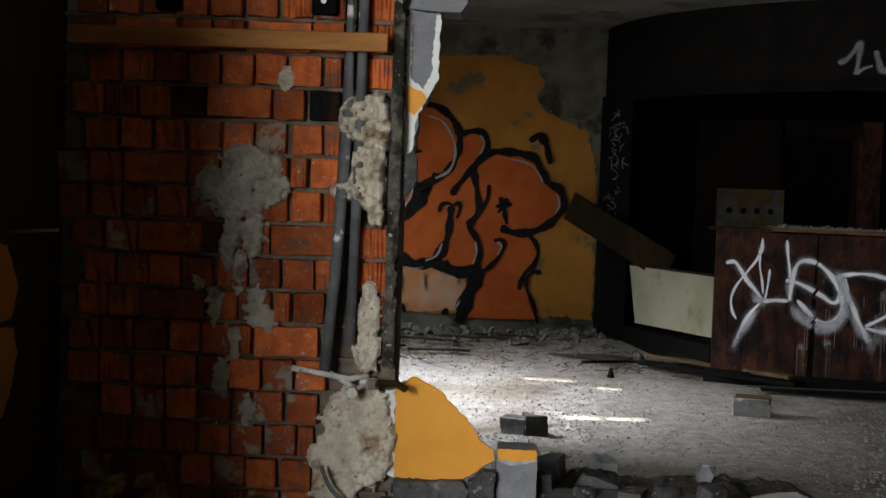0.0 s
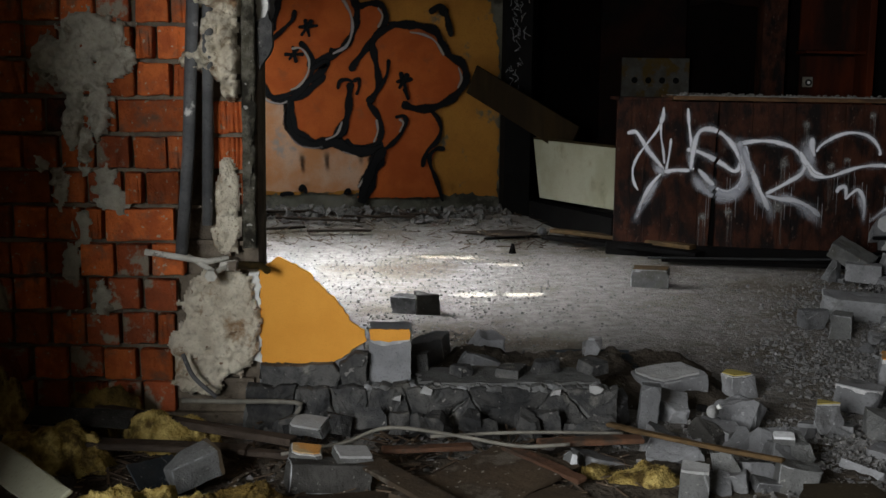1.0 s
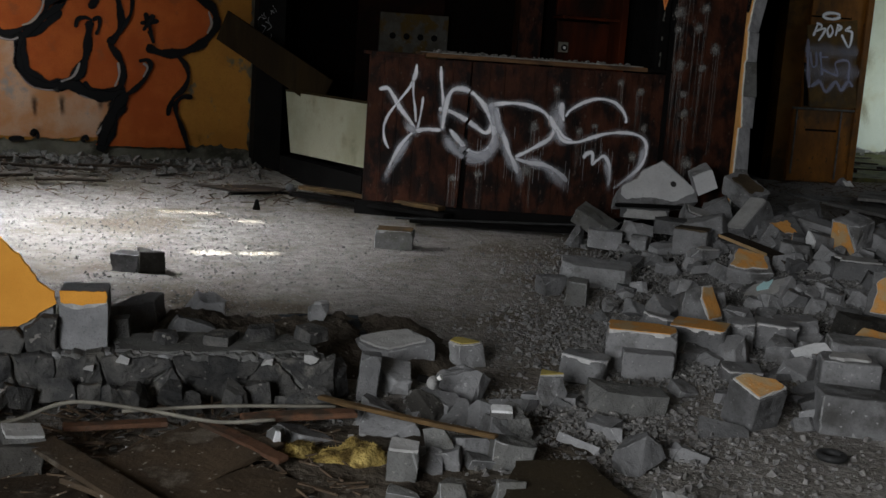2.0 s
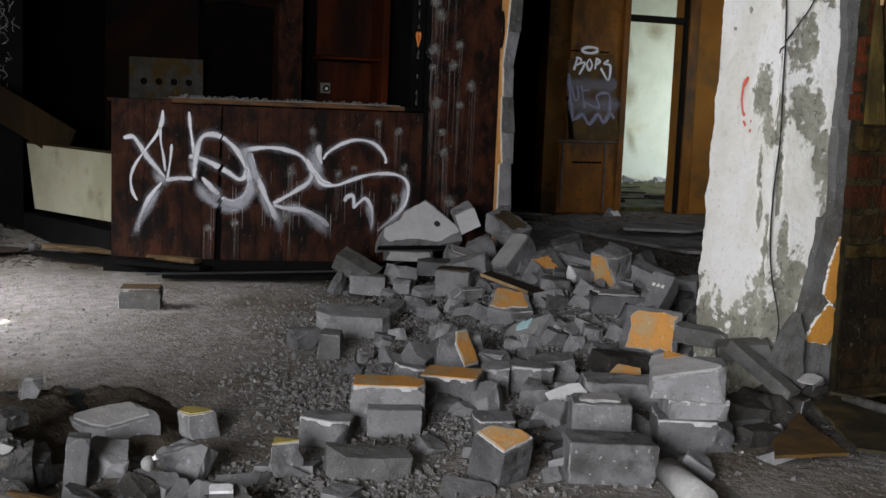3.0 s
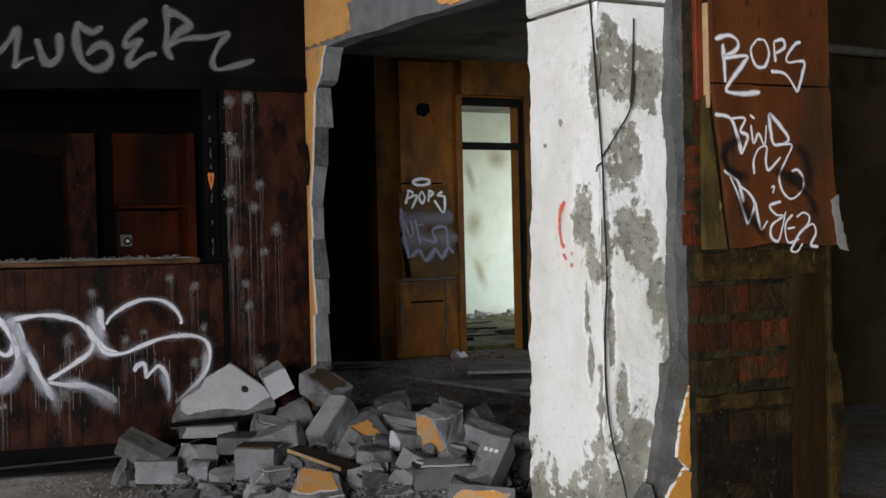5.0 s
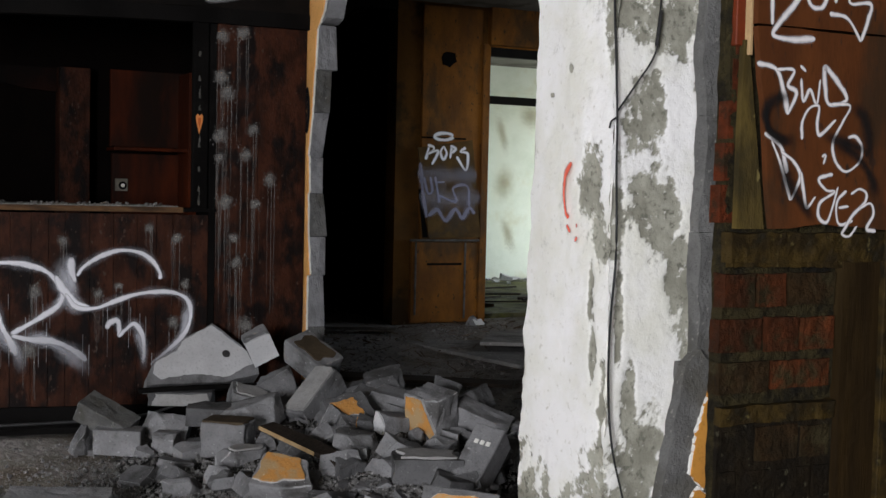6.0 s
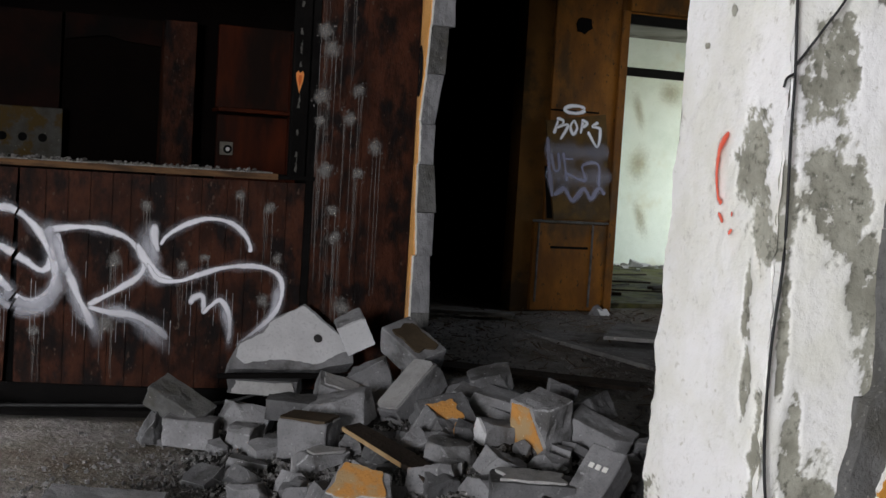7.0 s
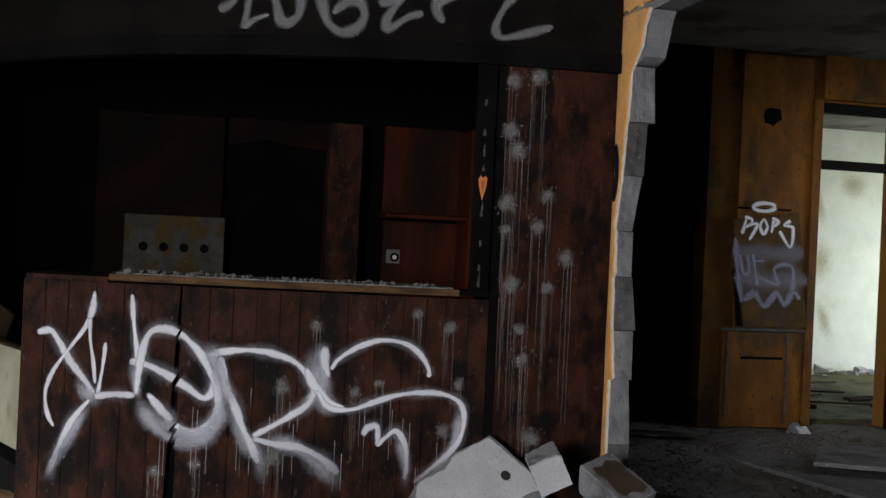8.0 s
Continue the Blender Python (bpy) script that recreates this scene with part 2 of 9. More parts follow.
M_CEIL = material("ceiling_plaster", (0.19, 0.185, 0.165), (0.13, 0.125, 0.11), 2, 0.95, 0.3, 60, stain=(0.08, 0.075, 0.06), stain_scale=1.4)
M_CREAM = material("cream_board", (0.38, 0.37, 0.275), (0.28, 0.275, 0.19), 2.2, 0.7, 0.08, 80, stain=(0.18, 0.17, 0.11), stain_scale=3, stain_edge=(0.58, 0.74))
M_WOOD = material("old_timber", (0.40, 0.18, 0.052), (0.27, 0.11, 0.034), 8, 0.8, 0.35, 60, stretch=(0.2, 1, 1), stain=(0.16, 0.07, 0.025), stain_scale=5, stain_edge=(0.52, 0.68))
M_DARKWOOD = material("weathered_dark_wood", (0.028, 0.021, 0.016), (0.05, 0.037, 0.028), 8, 0.85, 0.3, 70, own=True, vary=0.25)
M_DOORWOOD = material("orange_stained_panel", (0.235, 0.095, 0.013), (0.13, 0.052, 0.010), 5, 0.6, 0.15, 80, stretch=(1, 1, 0.5), spec=0.2, stain=(0.075, 0.040, 0.014), stain_scale=3.2, stain_edge=(0.5, 0.66), fleck=(0.05, 0.03, 0.012))
M_GREEN = material("pale_green_wall", (0.62, 0.655, 0.57), (0.54, 0.58, 0.49), 2.2, 0.9, 0.15, 70, stain=(0.54, 0.54, 0.42), stain_scale=2.6, stain_edge=(0.54, 0.74))
M_MOSS = material("mossy_floor", (0.085, 0.088, 0.024), (0.12, 0.115, 0.07), 4, 0.95, 0.5, 60, stain=(0.035, 0.033, 0.02), stain_scale=3, stain_edge=(0.48, 0.62))
M_PIPE = material("painted_steel_pipe", (0.085, 0.085, 0.087), (0.13, 0.13, 0.13), 12, 0.55, 0.15, 90, stain=(0.62, 0.60, 0.56), stain_scale=9, stain_edge=(0.63, 0.70))
# kept dark so that the unseen walls bounce little light
M_DARKWALL = material("dark_olive_wall", (0.055, 0.045, 0.03), (0.04, 0.033, 0.022), 2, 0.9, 0.2, 70)
M_KHAKI = material("bare_render", (0.31, 0.295, 0.22), (0.20, 0.195, 0.15), 12, 0.95, 0.4, 80, stain=(0.40, 0.39, 0.33), stain_scale=14, stain_edge=(0.56, 0.62), fleck=(0.13, 0.125, 0.10))
M_CONCRETE = material("bare_concrete_wall", (0.21, 0.20, 0.165), (0.12, 0.115, 0.09), 4, 0.95, 0.4, 70, stain=(0.055, 0.052, 0.04), stain_scale=2.6)
M_OCHRE = material("ochre_paint", (0.50, 0.235, 0.045), (0.40, 0.175, 0.035), 2.6, 0.85, 0.2, 80, stain=(0.17, 0.145, 0.10), stain_scale=3.2, stain_edge=(0.57, 0.64))
M_MURAL = material("orange_red_mural_paint", (0.54, 0.13, 0.03), (0.43, 0.092, 0.022), 4, 0.8, 0.15, 80, stain=(0.36, 0.10, 0.035), stain_scale=5, stain_edge=(0.56, 0.7))
M_PINK = material("washed_pink_paint", (0.62, 0.40, 0.28), (0.58, 0.26, 0.11), 3.0, 0.85, 0.15, 80, stain=(0.36, 0.31, 0.28), stain_scale=4, stain_edge=(0.58, 0.7))
M_PLASTER = material("white_plaster_face", (0.80, 0.795, 0.77), (0.71, 0.70, 0.655), 5, 0.92, 0.5, 34, stain=(0.42, 0.405, 0.34), stain_scale=5.5, stain_edge=(0.63, 0.70), fleck=(0.52, 0.505, 0.44))
M_STONE = material("dark_slate_stone", (0.040, 0.040, 0.040), (0.085, 0.082, 0.077), 13, 0.85, 0.6, 60, own=True, vary=0.4, stain=(0.15, 0.142, 0.125), stain_scale=9, stain_edge=(0.56, 0.70), fleck=(0.20, 0.19, 0.175))
M_WOOL = material("yellow_mineral_wool", (0.62, 0.47, 0.16), (0.24, 0.16, 0.036), 16, 1.0, 0.9, 160, stain=(0.10, 0.066, 0.02), stain_scale=9, stain_edge=(0.5, 0.62))
M_WOOL_DARK = material("browned_mineral_wool", (0.21, 0.135, 0.034), (0.075, 0.05, 0.016), 16, 1.0, 0.9, 160, stain=(0.34, 0.245, 0.07), stain_scale=8, stain_edge=(0.58, 0.7))
M_BOARD = material("brown_fibreboard", (0.062, 0.044, 0.028), (0.038, 0.028, 0.019), 6, 0.85, 0.3, 80, own=True, vary=0.3, stain=(0.095, 0.08, 0.062), stain_scale=6, stain_edge=(0.56, 0.66), fleck=(0.20, 0.185, 0.16))
M_LATH = material("raw_wood_strip", (0.42, 0.29, 0.15), (0.33, 0.22, 0.11), 9, 0.8, 0.2, 70, own=True, vary=0.2)
M_RUSTY = material("rusty_brown_strip", (0.12, 0.06, 0.034), (0.075, 0.040, 0.026), 8, 0.85, 0.3, 70, own=True, vary=0.2, stain=(0.05, 0.036, 0.026), stain_scale=12, stain_edge=(0.5, 0.64))
M_WHITE_BIT = material("white_plastic", (0.75, 0.74, 0.72), (0.68, 0.67, 0.65), 6, 0.5, 0.05, 80)
M_PALE_PIPE = material("chipped_white_paint", (0.60, 0.575, 0.51), (0.44, 0.42, 0.37), 16, 0.7, 0.25, 80, stain=(0.16, 0.13, 0.10), stain_scale=14, stain_edge=(0.55, 0.64))
M_STEEL = material("dull_steel", (0.45, 0.44, 0.42), (0.33, 0.32, 0.30), 12, 0.5, 0.15, 90, metal=0.6)
M_CABLE = material("black_cable", (0.018, 0.018, 0.018), (0.03, 0.03, 0.03), 8, 0.5, 0.05, 80)
M_DRIP = material("grey_spatter", (0.115, 0.11, 0.10), (0.06, 0.057, 0.05), 16, 0.9, 0.4, 90)
M_REDSTRIP = material("red_painted_wood", (0.16, 0.028, 0.009), (0.10, 0.02, 0.007), 6, 0.6, 0.1, 80)
# grime colours, taken near black to hold the weak light there as well
M_STUB_RED = material("shaded_grimy_brick_end", (0.085, 0.018, 0.005), (0.045, 0.012, 0.004), 18, 0.85, 0.5, 80, stain=(0.02, 0.013, 0.006), stain_scale=14, stain_edge=(0.5, 0.66))
M_DIM_GRIME_BRICK = material("shaded_sooty_brick", (0.022, 0.0115, 0.0036), (0.011, 0.007, 0.0026), 13, 0.8, 0.6, 80, vary=0.3, stain=(0.024, 0.019, 0.008), stain_scale=9, stain_edge=(0.5, 0.64))
M_DIM_GRIME_RED = material("dim_red_brick", (0.062, 0.0160, 0.0042), (0.030, 0.0105, 0.0034), 15, 0.8, 0.6, 80, vary=0.3, stain=(0.021, 0.0155, 0.006), stain_scale=12, stain_edge=(0.49, 0.66))
M_DUSTY_PLANK = material("dusty_grey_plank", (0.19, 0.18, 0.165), (0.11, 0.104, 0.092), 7, 0.9, 0.3, 70, own=True, vary=0.3)
M_SLABCOAT = material("pale_grey_plaster", (0.66, 0.66, 0.665), (0.57, 0.57, 0.575), 5, 0.9, 0.2, 80, stain=(0.42, 0.415, 0.41), stain_scale=7, stain_edge=(0.6, 0.72))
M_FLOORSHEET = material("dusty_floor_sheet", (0.26, 0.25, 0.24), (0.16, 0.155, 0.145), 5, 0.9, 0.3, 70, stain=(0.08, 0.075, 0.068), stain_scale=3, stain_edge=(0.48, 0.64), fleck=(0.40, 0.39, 0.37))
M_DIM_SOOT_MORTAR = material("shaded_sooty_mortar", (0.032, 0.025, 0.0095), (0.012, 0.0096, 0.0045), 16, 0.95, 0.7, 70, stain=(0.007, 0.006, 0.004), stain_scale=7, stain_edge=(0.5, 0.64))
M_DIM_GRIME_WOOD = material("shaded_grimy_wood", (0.042, 0.026, 0.0055), (0.015, 0.0095, 0.003), 14, 0.75, 0.4, 80, stain=(0.009, 0.007, 0.003), stain_scale=11, stain_edge=(0.5, 0.64), fleck=(0.06, 0.046, 0.016))
M_DIM_GRIME_PANEL = material("shaded_grimy_render", (0.0105, 0.0068, 0.0028), (0.0055, 0.0040, 0.0021), 12, 0.8, 0.5, 80, stain=(0.017, 0.013, 0.006), stain_scale=9, stain_edge=(0.55, 0.68), fleck=(0.04, 0.036, 0.022))
M_POST = material("shaded_grimy_brown", (0.021, 0.0120, 0.0035), (0.011, 0.0065, 0.0025), 9, 0.8, 0.25, 80, spec=0.08, stretch=(1, 1, 0.12), stain=(0.032, 0.021, 0.008), stain_scale=4, stain_edge=(0.5, 0.66))
M_PLATE = material("olive_brown_sheet", (0.038, 0.031, 0.017), (0.022, 0.018, 0.011), 6, 0.75, 0.2, 80, stain=(0.085, 0.06, 0.022), stain_scale=4, stain_edge=(0.56, 0.7))
M_OCHRE_SHEET = material("ochre_brown_sheet", (0.11, 0.064, 0.02), (0.065, 0.039, 0.016), 6, 0.8, 0.2, 80, stain=(0.06, 0.042, 0.025), stain_scale=5, stain_edge=(0.5, 0.65))
M_TAGBOARD = material("brown_veneer_board", (0.092, 0.030, 0.009), (0.060, 0.020, 0.007), 5, 0.6, 0.15, 80, stretch=(1, 1, 0.35), stain=(0.034, 0.018, 0.009), stain_scale=4, stain_edge=(0.50, 0.66), fleck=(0.03, 0.016, 0.010))
M_FRAME = material("black_door_frame", (0.007, 0.007, 0.0065), (0.012, 0.0115, 0.010), 6, 0.7, 0.1, 80, spec=0.06)
M_METAL_SHEET = material("stained_metal_sheet", (0.062, 0.060, 0.054), (0.04, 0.036, 0.026), 9, 0.6, 0.1, 80, stain=(0.06, 0.036, 0.006), stain_scale=6, stain_edge=(0.48, 0.58), fleck=(0.12, 0.115, 0.10))
M_CYAN = material("pale_cyan_paint", (0.45, 0.68, 0.70), (0.40, 0.62, 0.64), 5, 0.8, 0.1, 80)
M_YELLOW = material("dull_yellow_coat", (0.50, 0.40, 0.12), (0.42, 0.33, 0.10), 6, 0.9, 0.2, 80)
M_HEART = material("orange_sticker", (0.75, 0.27, 0.08), (0.70, 0.24, 0.07), 4, 0.6, 0.02, 80)


def spray(name, colour, edge, strength=1.0, breakup=0.25):
    """Sprayed or brushed paint: it thins out towards the sides of the stroke and where the ground is rough."""
    m = bpy.data.materials.new(name)
    m.use_nodes = True
    nt = m.node_tree
    L = nt.links.new
    b = nt.nodes["Principled BSDF"]
    b.inputs["Base Color"].default_value = (*colour, 1)
    b.inputs["Roughness"].default_value = 0.85
    b.inputs["Specular IOR Level"].default_value = 0.1
    uv = nt.nodes.new("ShaderNodeUVMap")
    uv.uv_map = "across"
    sep = nt.nodes.new("ShaderNodeSeparateXYZ")
    L(uv.outputs[0], sep.inputs[0])
    pos = nt.nodes.new("ShaderNodeNewGeometry")
    n = nt.nodes.new("ShaderNodeTexNoise")
    n.inputs["Scale"].default_value, n.inputs["Detail"].default_value = 45, 5
    L(pos.outputs["Position"], n.inputs["Vector"])
    # distance from the stroke's middle, roughened by the noise
    off = nt.nodes.new("ShaderNodeMath")
    off.operation = "MULTIPLY_ADD"
    off.inputs[1].default_value, off.inputs[2].default_value = breakup * 2, -breakup
    L(n.outputs[0], off.inputs[0])
    add = nt.nodes.new("ShaderNodeMath")
    add.operation = "ADD"
    L(off.outputs[0], add.inputs[0])
    L(sep.outputs[0], add.inputs[1])
    mr = nt.nodes.new("ShaderNodeMapRange")
    mr.interpolation_type = "SMOOTHSTEP"
    mr.inputs[1].default_value, mr.inputs[2].default_value = edge, 1.0
    mr.inputs[3].default_value, mr.inputs[4].default_value = strength, 0.0
    L(add.outputs[0], mr.inputs[0])
    fade = nt.nodes.new("ShaderNodeMath")
    fade.operation = "MULTIPLY"
    L(mr.outputs[0], fade.inputs[0])
    L(sep.outputs[1], fade.inputs[1])
    L(fade.outputs[0], b.inputs["Alpha"])
    return m


M_SPRAY_WHITE = spray("white_spray_paint", (0.86, 0.86, 0.91), 0.36)
M_SPRAY_SOFT = spray("soft_white_spray_paint", (0.66, 0.64, 0.64), 0.12, 0.95, 0.3)
M_SPRAY_MIST = spray("thin_white_overspray", (0.66, 0.67, 0.73), 0.0, 0.66, 0.25)
M_SPRAY_HALO = spray("bluish_white_overspray", (0.66, 0.67, 0.74), 0.0, 0.2, 0.3)
M_SPATTER = spray("dry_plaster_spatter", (0.24, 0.23, 0.215), 0.12, 0.62, 0.45)
M_DAMP = spray("soft_brown_damp", (0.36, 0.29, 0.15), 0.0, 0.42, 0.35)
M_SPRAY_FAINT = spray("faded_white_spray_paint", (0.30, 0.30, 0.30), 0.3, 0.55)
M_SPRAY_BLACK = spray("black_spray_paint", (0.012, 0.012, 0.013), 0.68)
M_SPRAY_SMOKE = spray("thin_black_overspray", (0.01, 0.01, 0.01), 0.0, 0.7, 0.3)
M_SPRAY_GREY = spray("grey_highlight_paint", (0.42, 0.38, 0.37), 0.3, 0.9)
M_SPRAY_LILAC = spray("lilac_spray_paint", (0.36, 0.36, 0.48), 0.2, 0.6)
M_SPRAY_LILAC_MIST = spray("thin_lilac_overspray", (0.36, 0.37, 0.46), 0.0, 0.34, 0.4)
M_SPRAY_RED = spray("red_spray_paint", (0.75, 0.11, 0.06), 0.1, 0.9, 0.4)
# pale for dusty tops and for lit tops put into the colour
M_AAC_PALE = material("pale_concrete", (0.36, 0.355, 0.345), (0.28, 0.275, 0.265), 8, 0.95, 0.35, 90)
M_GRAVEL = material("crumbled_concrete", (0.21, 0.20, 0.19), (0.11, 0.105, 0.10), 40, 0.95, 0.1, 90, fleck=(0.36, 0.35, 0.34))
M_GRAVEL_PALE = material("pale_crumbled_concrete", (0.19, 0.185, 0.18), (0.075, 0.072, 0.068), 60, 0.95, 0.1, 90, fleck=(0.42, 0.41, 0.40))
M_TAN = material("tan_hardboard", (0.075, 0.055, 0.034), (0.045, 0.034, 0.022), 5, 0.8, 0.15, 80, own=True, vary=0.2)
M_DARK_SHEET = material("dark_hardboard", (0.040, 0.030, 0.017), (0.026, 0.020, 0.012), 5, 0.8, 0.2, 80, stain=(0.055, 0.045, 0.032), stain_scale=5, stain_edge=(0.55, 0.68), fleck=(0.12, 0.11, 0.09))
M_STRIP = material("pale_plastic_strip", (0.22, 0.205, 0.17), (0.13, 0.12, 0.10), 9, 0.7, 0.15, 80)
M_SLATE = material("dark_blue_grey_sheet", (0.014, 0.018, 0.021), (0.026, 0.030, 0.033), 7, 0.6, 0.2, 80, fleck=(0.10, 0.105, 0.11))
M_SPRAY_DRY = material("dried_white_paint", (0.36, 0.36, 0.37), (0.22, 0.22, 0.225), 10, 0.8, 0.05, 80)
M_LATH_DARK = material("dirty_wood_strip", (0.13, 0.08, 0.035), (0.07, 0.045, 0.022), 9, 0.85, 0.2, 70, own=True, vary=0.2)
M_LITTER = material("dark_rotten_litter", (0.055, 0.043, 0.032), (0.09, 0.075, 0.058), 9, 0.95, 0.8, 45, stain=(0.13, 0.115, 0.09), stain_scale=5, stain_edge=(0.55, 0.68), fleck=(0.25, 0.23, 0.2))
M_SPLINTER = material("mixed_splinters", (0.10, 0.07, 0.045), (0.05, 0.036, 0.026), 25, 0.9, 0.1, 90, fleck=(0.3, 0.27, 0.22))

# ---- floor, walls, ceilings ----
bm = bmesh.new()
bmesh.ops.create_grid(bm, x_segments=190, y_segments=190, size=0.5)
for v in bm.verts:
    x, y = -3.2 + (v.co.x + 0.5) * 12.7, -3.4 + (v.co.y + 0.5) * 20.0
    v.co = Vector((x, y, floor_z(x, y)))
tagged(obj("floor", bm, M_DIRT, True), "bare dirt-covered concrete floor strewn with fine debris", "floor", kind="structure")


def structure(name, bm, mat, label, category="wall"):
    return tagged(obj(name, bm, mat), label, category, kind="structure")


# added below the view: a dark sheet that soaks up bounced window light
structure("floor_front", box(-1.45, 6.0, -3.38, 2.28, 0.0, 0.03), M_LITTER, "unseen dark floor sheet added to cut bounced light", "floor")


CEIL = 2.83
# front half never in view, darkened so it reflects little onto the bricks
structure("ceiling_front", box(-2.05, 4.42, -3.4, 4.3, CEIL, CEIL + 0.2), M_DARKWALL, "unseen ceiling made dark to cut bounced light", "ceiling")
structure("ceiling", box(-2.05, 4.42, 4.3, 10.95, CEIL, CEIL + 0.2), M_CEIL, "stained bare plaster ceiling", "ceiling")
structure("ceiling_passage", box(4.42, 12.3, 4.2, 16.0, 2.93, 3.13), M_CEIL, "dim plaster ceiling of the passage", "ceiling")
structure("ceiling_side", box(4.42, 9.5, -3.4, 4.2, CEIL, CEIL + 0.2), M_CEIL, "dim plaster ceiling", "ceiling")

# front room: left wall with a window opening beside the camera's start, back wall, right wall
bm = bmesh.new()
add_box(bm, -1.75, -1.46, 0.75, 4.45, -0.1, CEIL)
add_box(bm, -1.75, -1.46, -3.4, -2.5, -0.1, CEIL)
add_box(bm, -1.75, -1.46, -2.5, 0.75, -0.1, 0.9)
add_box(bm, -1.75, -1.46, -2.5, 0.75, 2.4, CEIL)
structure("wall_west_front", bm, M_DARKWALL, "dark olive plastered wall with a window opening")
structure("wall_south", box(-1.75, 9.5, -3.6, -3.4, -0.1, CEIL), M_DARKWALL, "dark olive plastered wall")
bm = bmesh.new()
add_box(bm, 9.3, 9.5, -3.4, 8.8, -0.1, 3.0)
add_box(bm, 9.3, 9.5, 10.4, 11.15, -0.1, 3.0)
add_box(bm, 9.3, 9.5, 8.8, 10.4, -0.1, 1.1)
add_box(bm, 9.3, 9.5, 8.8, 10.4, 2.3, 3.0)
structure("wall_east", bm, M_DARKWALL, "dark olive plastered wall with a window opening")

# bar room: left wall with a window opening, an added sun mask outside with gaps that let the sun in, far wall
bm = bmesh.new()
add_box(bm, -2.05, -1.75, 4.45, 5.7, -0.1, CEIL)
add_box(bm, -2.05, -1.75, 8.75, 9.05, -0.1, CEIL)
# opening added for the lamp that brightens the mural
add_box(bm, -2.05, -1.75, 9.05, 9.95, -0.1, 0.9)
add_box(bm, -2.05, -1.75, 9.05, 9.95, 2.2, CEIL)
add_box(bm, -2.05, -1.75, 9.95, 10.4, -0.1, CEIL)
add_box(bm, -2.05, -1.75, 5.7, 8.75, -0.1, 0.95)
add_box(bm, -2.05, -1.75, 5.7, 8.75, 2.4, CEIL)
structure("wall_west_bar", bm, M_OCHRE, "ochre wall with a window opening and one added for the mural lamp")
SUN_MASK_X = -4.2


def sun_gap(x0, x1):
    """Heights in the added sun mask between which the sun reaches the floor from x0 to x1."""
    return (x0 - SUN_MASK_X) * math.tan(SUN_E), (x1 - SUN_MASK_X) * math.tan(SUN_E)


gaps = [(8.26, 8.37, *sun_gap(0.42, 0.84)), (8.0, 8.07, *sun_gap(0.92, 1.14)), (6.85, 6.95, *sun_gap(0.62, 0.86)), (6.84, 6.94, *sun_gap(0.90, 1.14))]
# the mask is out of view and blocks all sun but the streaks
bm = bmesh.new()
y0 = -6.0
for ga, gb, za, zb in sorted(gaps, key=lambda g: g[0]):
    if ga < y0:
        continue
    add_box(bm, SUN_MASK_X, SUN_MASK_X + 0.03, y0, ga, -0.1, 5.0)
    hs = [0.0] + [h for g in gaps if abs(g[0] - ga) < 0.05 for h in sorted(g[2:])] + [5.0]
    hs = sorted(hs)
    for k in range(0, len(hs), 2):
        add_box(bm, SUN_MASK_X, SUN_MASK_X + 0.03, ga, gb, hs[k], hs[k + 1])
    y0 = gb
add_box(bm, SUN_MASK_X, SUN_MASK_X + 0.03, y0, 12.0, -0.1, 5.0)
structure("yard_wall", bm, M_DARKWALL, "unseen board added outside, with gaps for the sun streaks")
WALL_NORTH = structure("wall_north", box(-2.05, 1.25, 10.4, 10.65, -0.1, CEIL), M_CONCRETE, "concrete wall with peeling ochre paint and a large mural")
structure("wall_bar_back", box(1.1, 4.9, 10.65, 10.95, -0.1, CEIL), M_PITCH, "near-black wall behind the bar, deep shade in its colour")
structure("wall_bar_side", box(4.42, 4.53, 8.2, 10.75, -0.1, 3.0), M_BLACK, "dark partition beside the bar")

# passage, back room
# black and dim ochre walls hold the passage's darkness in their colour
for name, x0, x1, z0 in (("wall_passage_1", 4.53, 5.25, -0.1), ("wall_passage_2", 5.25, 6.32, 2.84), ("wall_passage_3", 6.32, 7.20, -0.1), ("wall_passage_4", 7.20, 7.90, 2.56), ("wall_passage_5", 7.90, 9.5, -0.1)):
    structure(name, box(x0, x1, 11.15, 11.35, z0, 2.95), M_BLACK if x1 < 6.4 else M_ORANGE_DIM if x1 < 7.5 else M_ORANGE_WALL, "wall coloured black to carry on the dark opening" if x1 < 6.4 else "dim ochre wall beside the door openings")
structure("wall_back_room", box(6.4, 12.3, 15.3, 15.5, -0.1, 3.0), M_GREEN, "pale green plaster wall, damp-stained")
bm = bmesh.new()
add_box(bm, 12.0, 12.2, 11.35, 12.0, -0.1, 2.93)
add_box(bm, 12.0, 12.2, 14.8, 15.3, -0.1, 2.93)
add_box(bm, 12.0, 12.2, 12.0, 14.8, -0.1, 0.6)
add_box(bm, 12.0, 12.2, 12.0, 14.8, 2.6, 2.93)
structure("wall_back_room_east", bm, M_GREEN, "pale green wall with a window opening")
structure("wall_back_room_south", box(9.5, 12.2, 11.15, 11.35, -0.1, 2.93), M_GREEN, "pale green wall")
structure("wall_back_room_west", box(6.42, 6.5, 11.35, 15.3, -0.1, 2.93), M_GREEN, "pale green wall")
# unlit room: its darkness is put into black walls
structure("wall_dark_room_east", box(6.35, 6.418, 11.35, 13.3, -0.1, 2.93), M_BLACK, "dark wall of an unlit room")
structure("wall_dark_room", box(4.3, 6.35, 13.2, 13.4, -0.1, 2.93), M_BLACK, "dark wall of an unlit room")
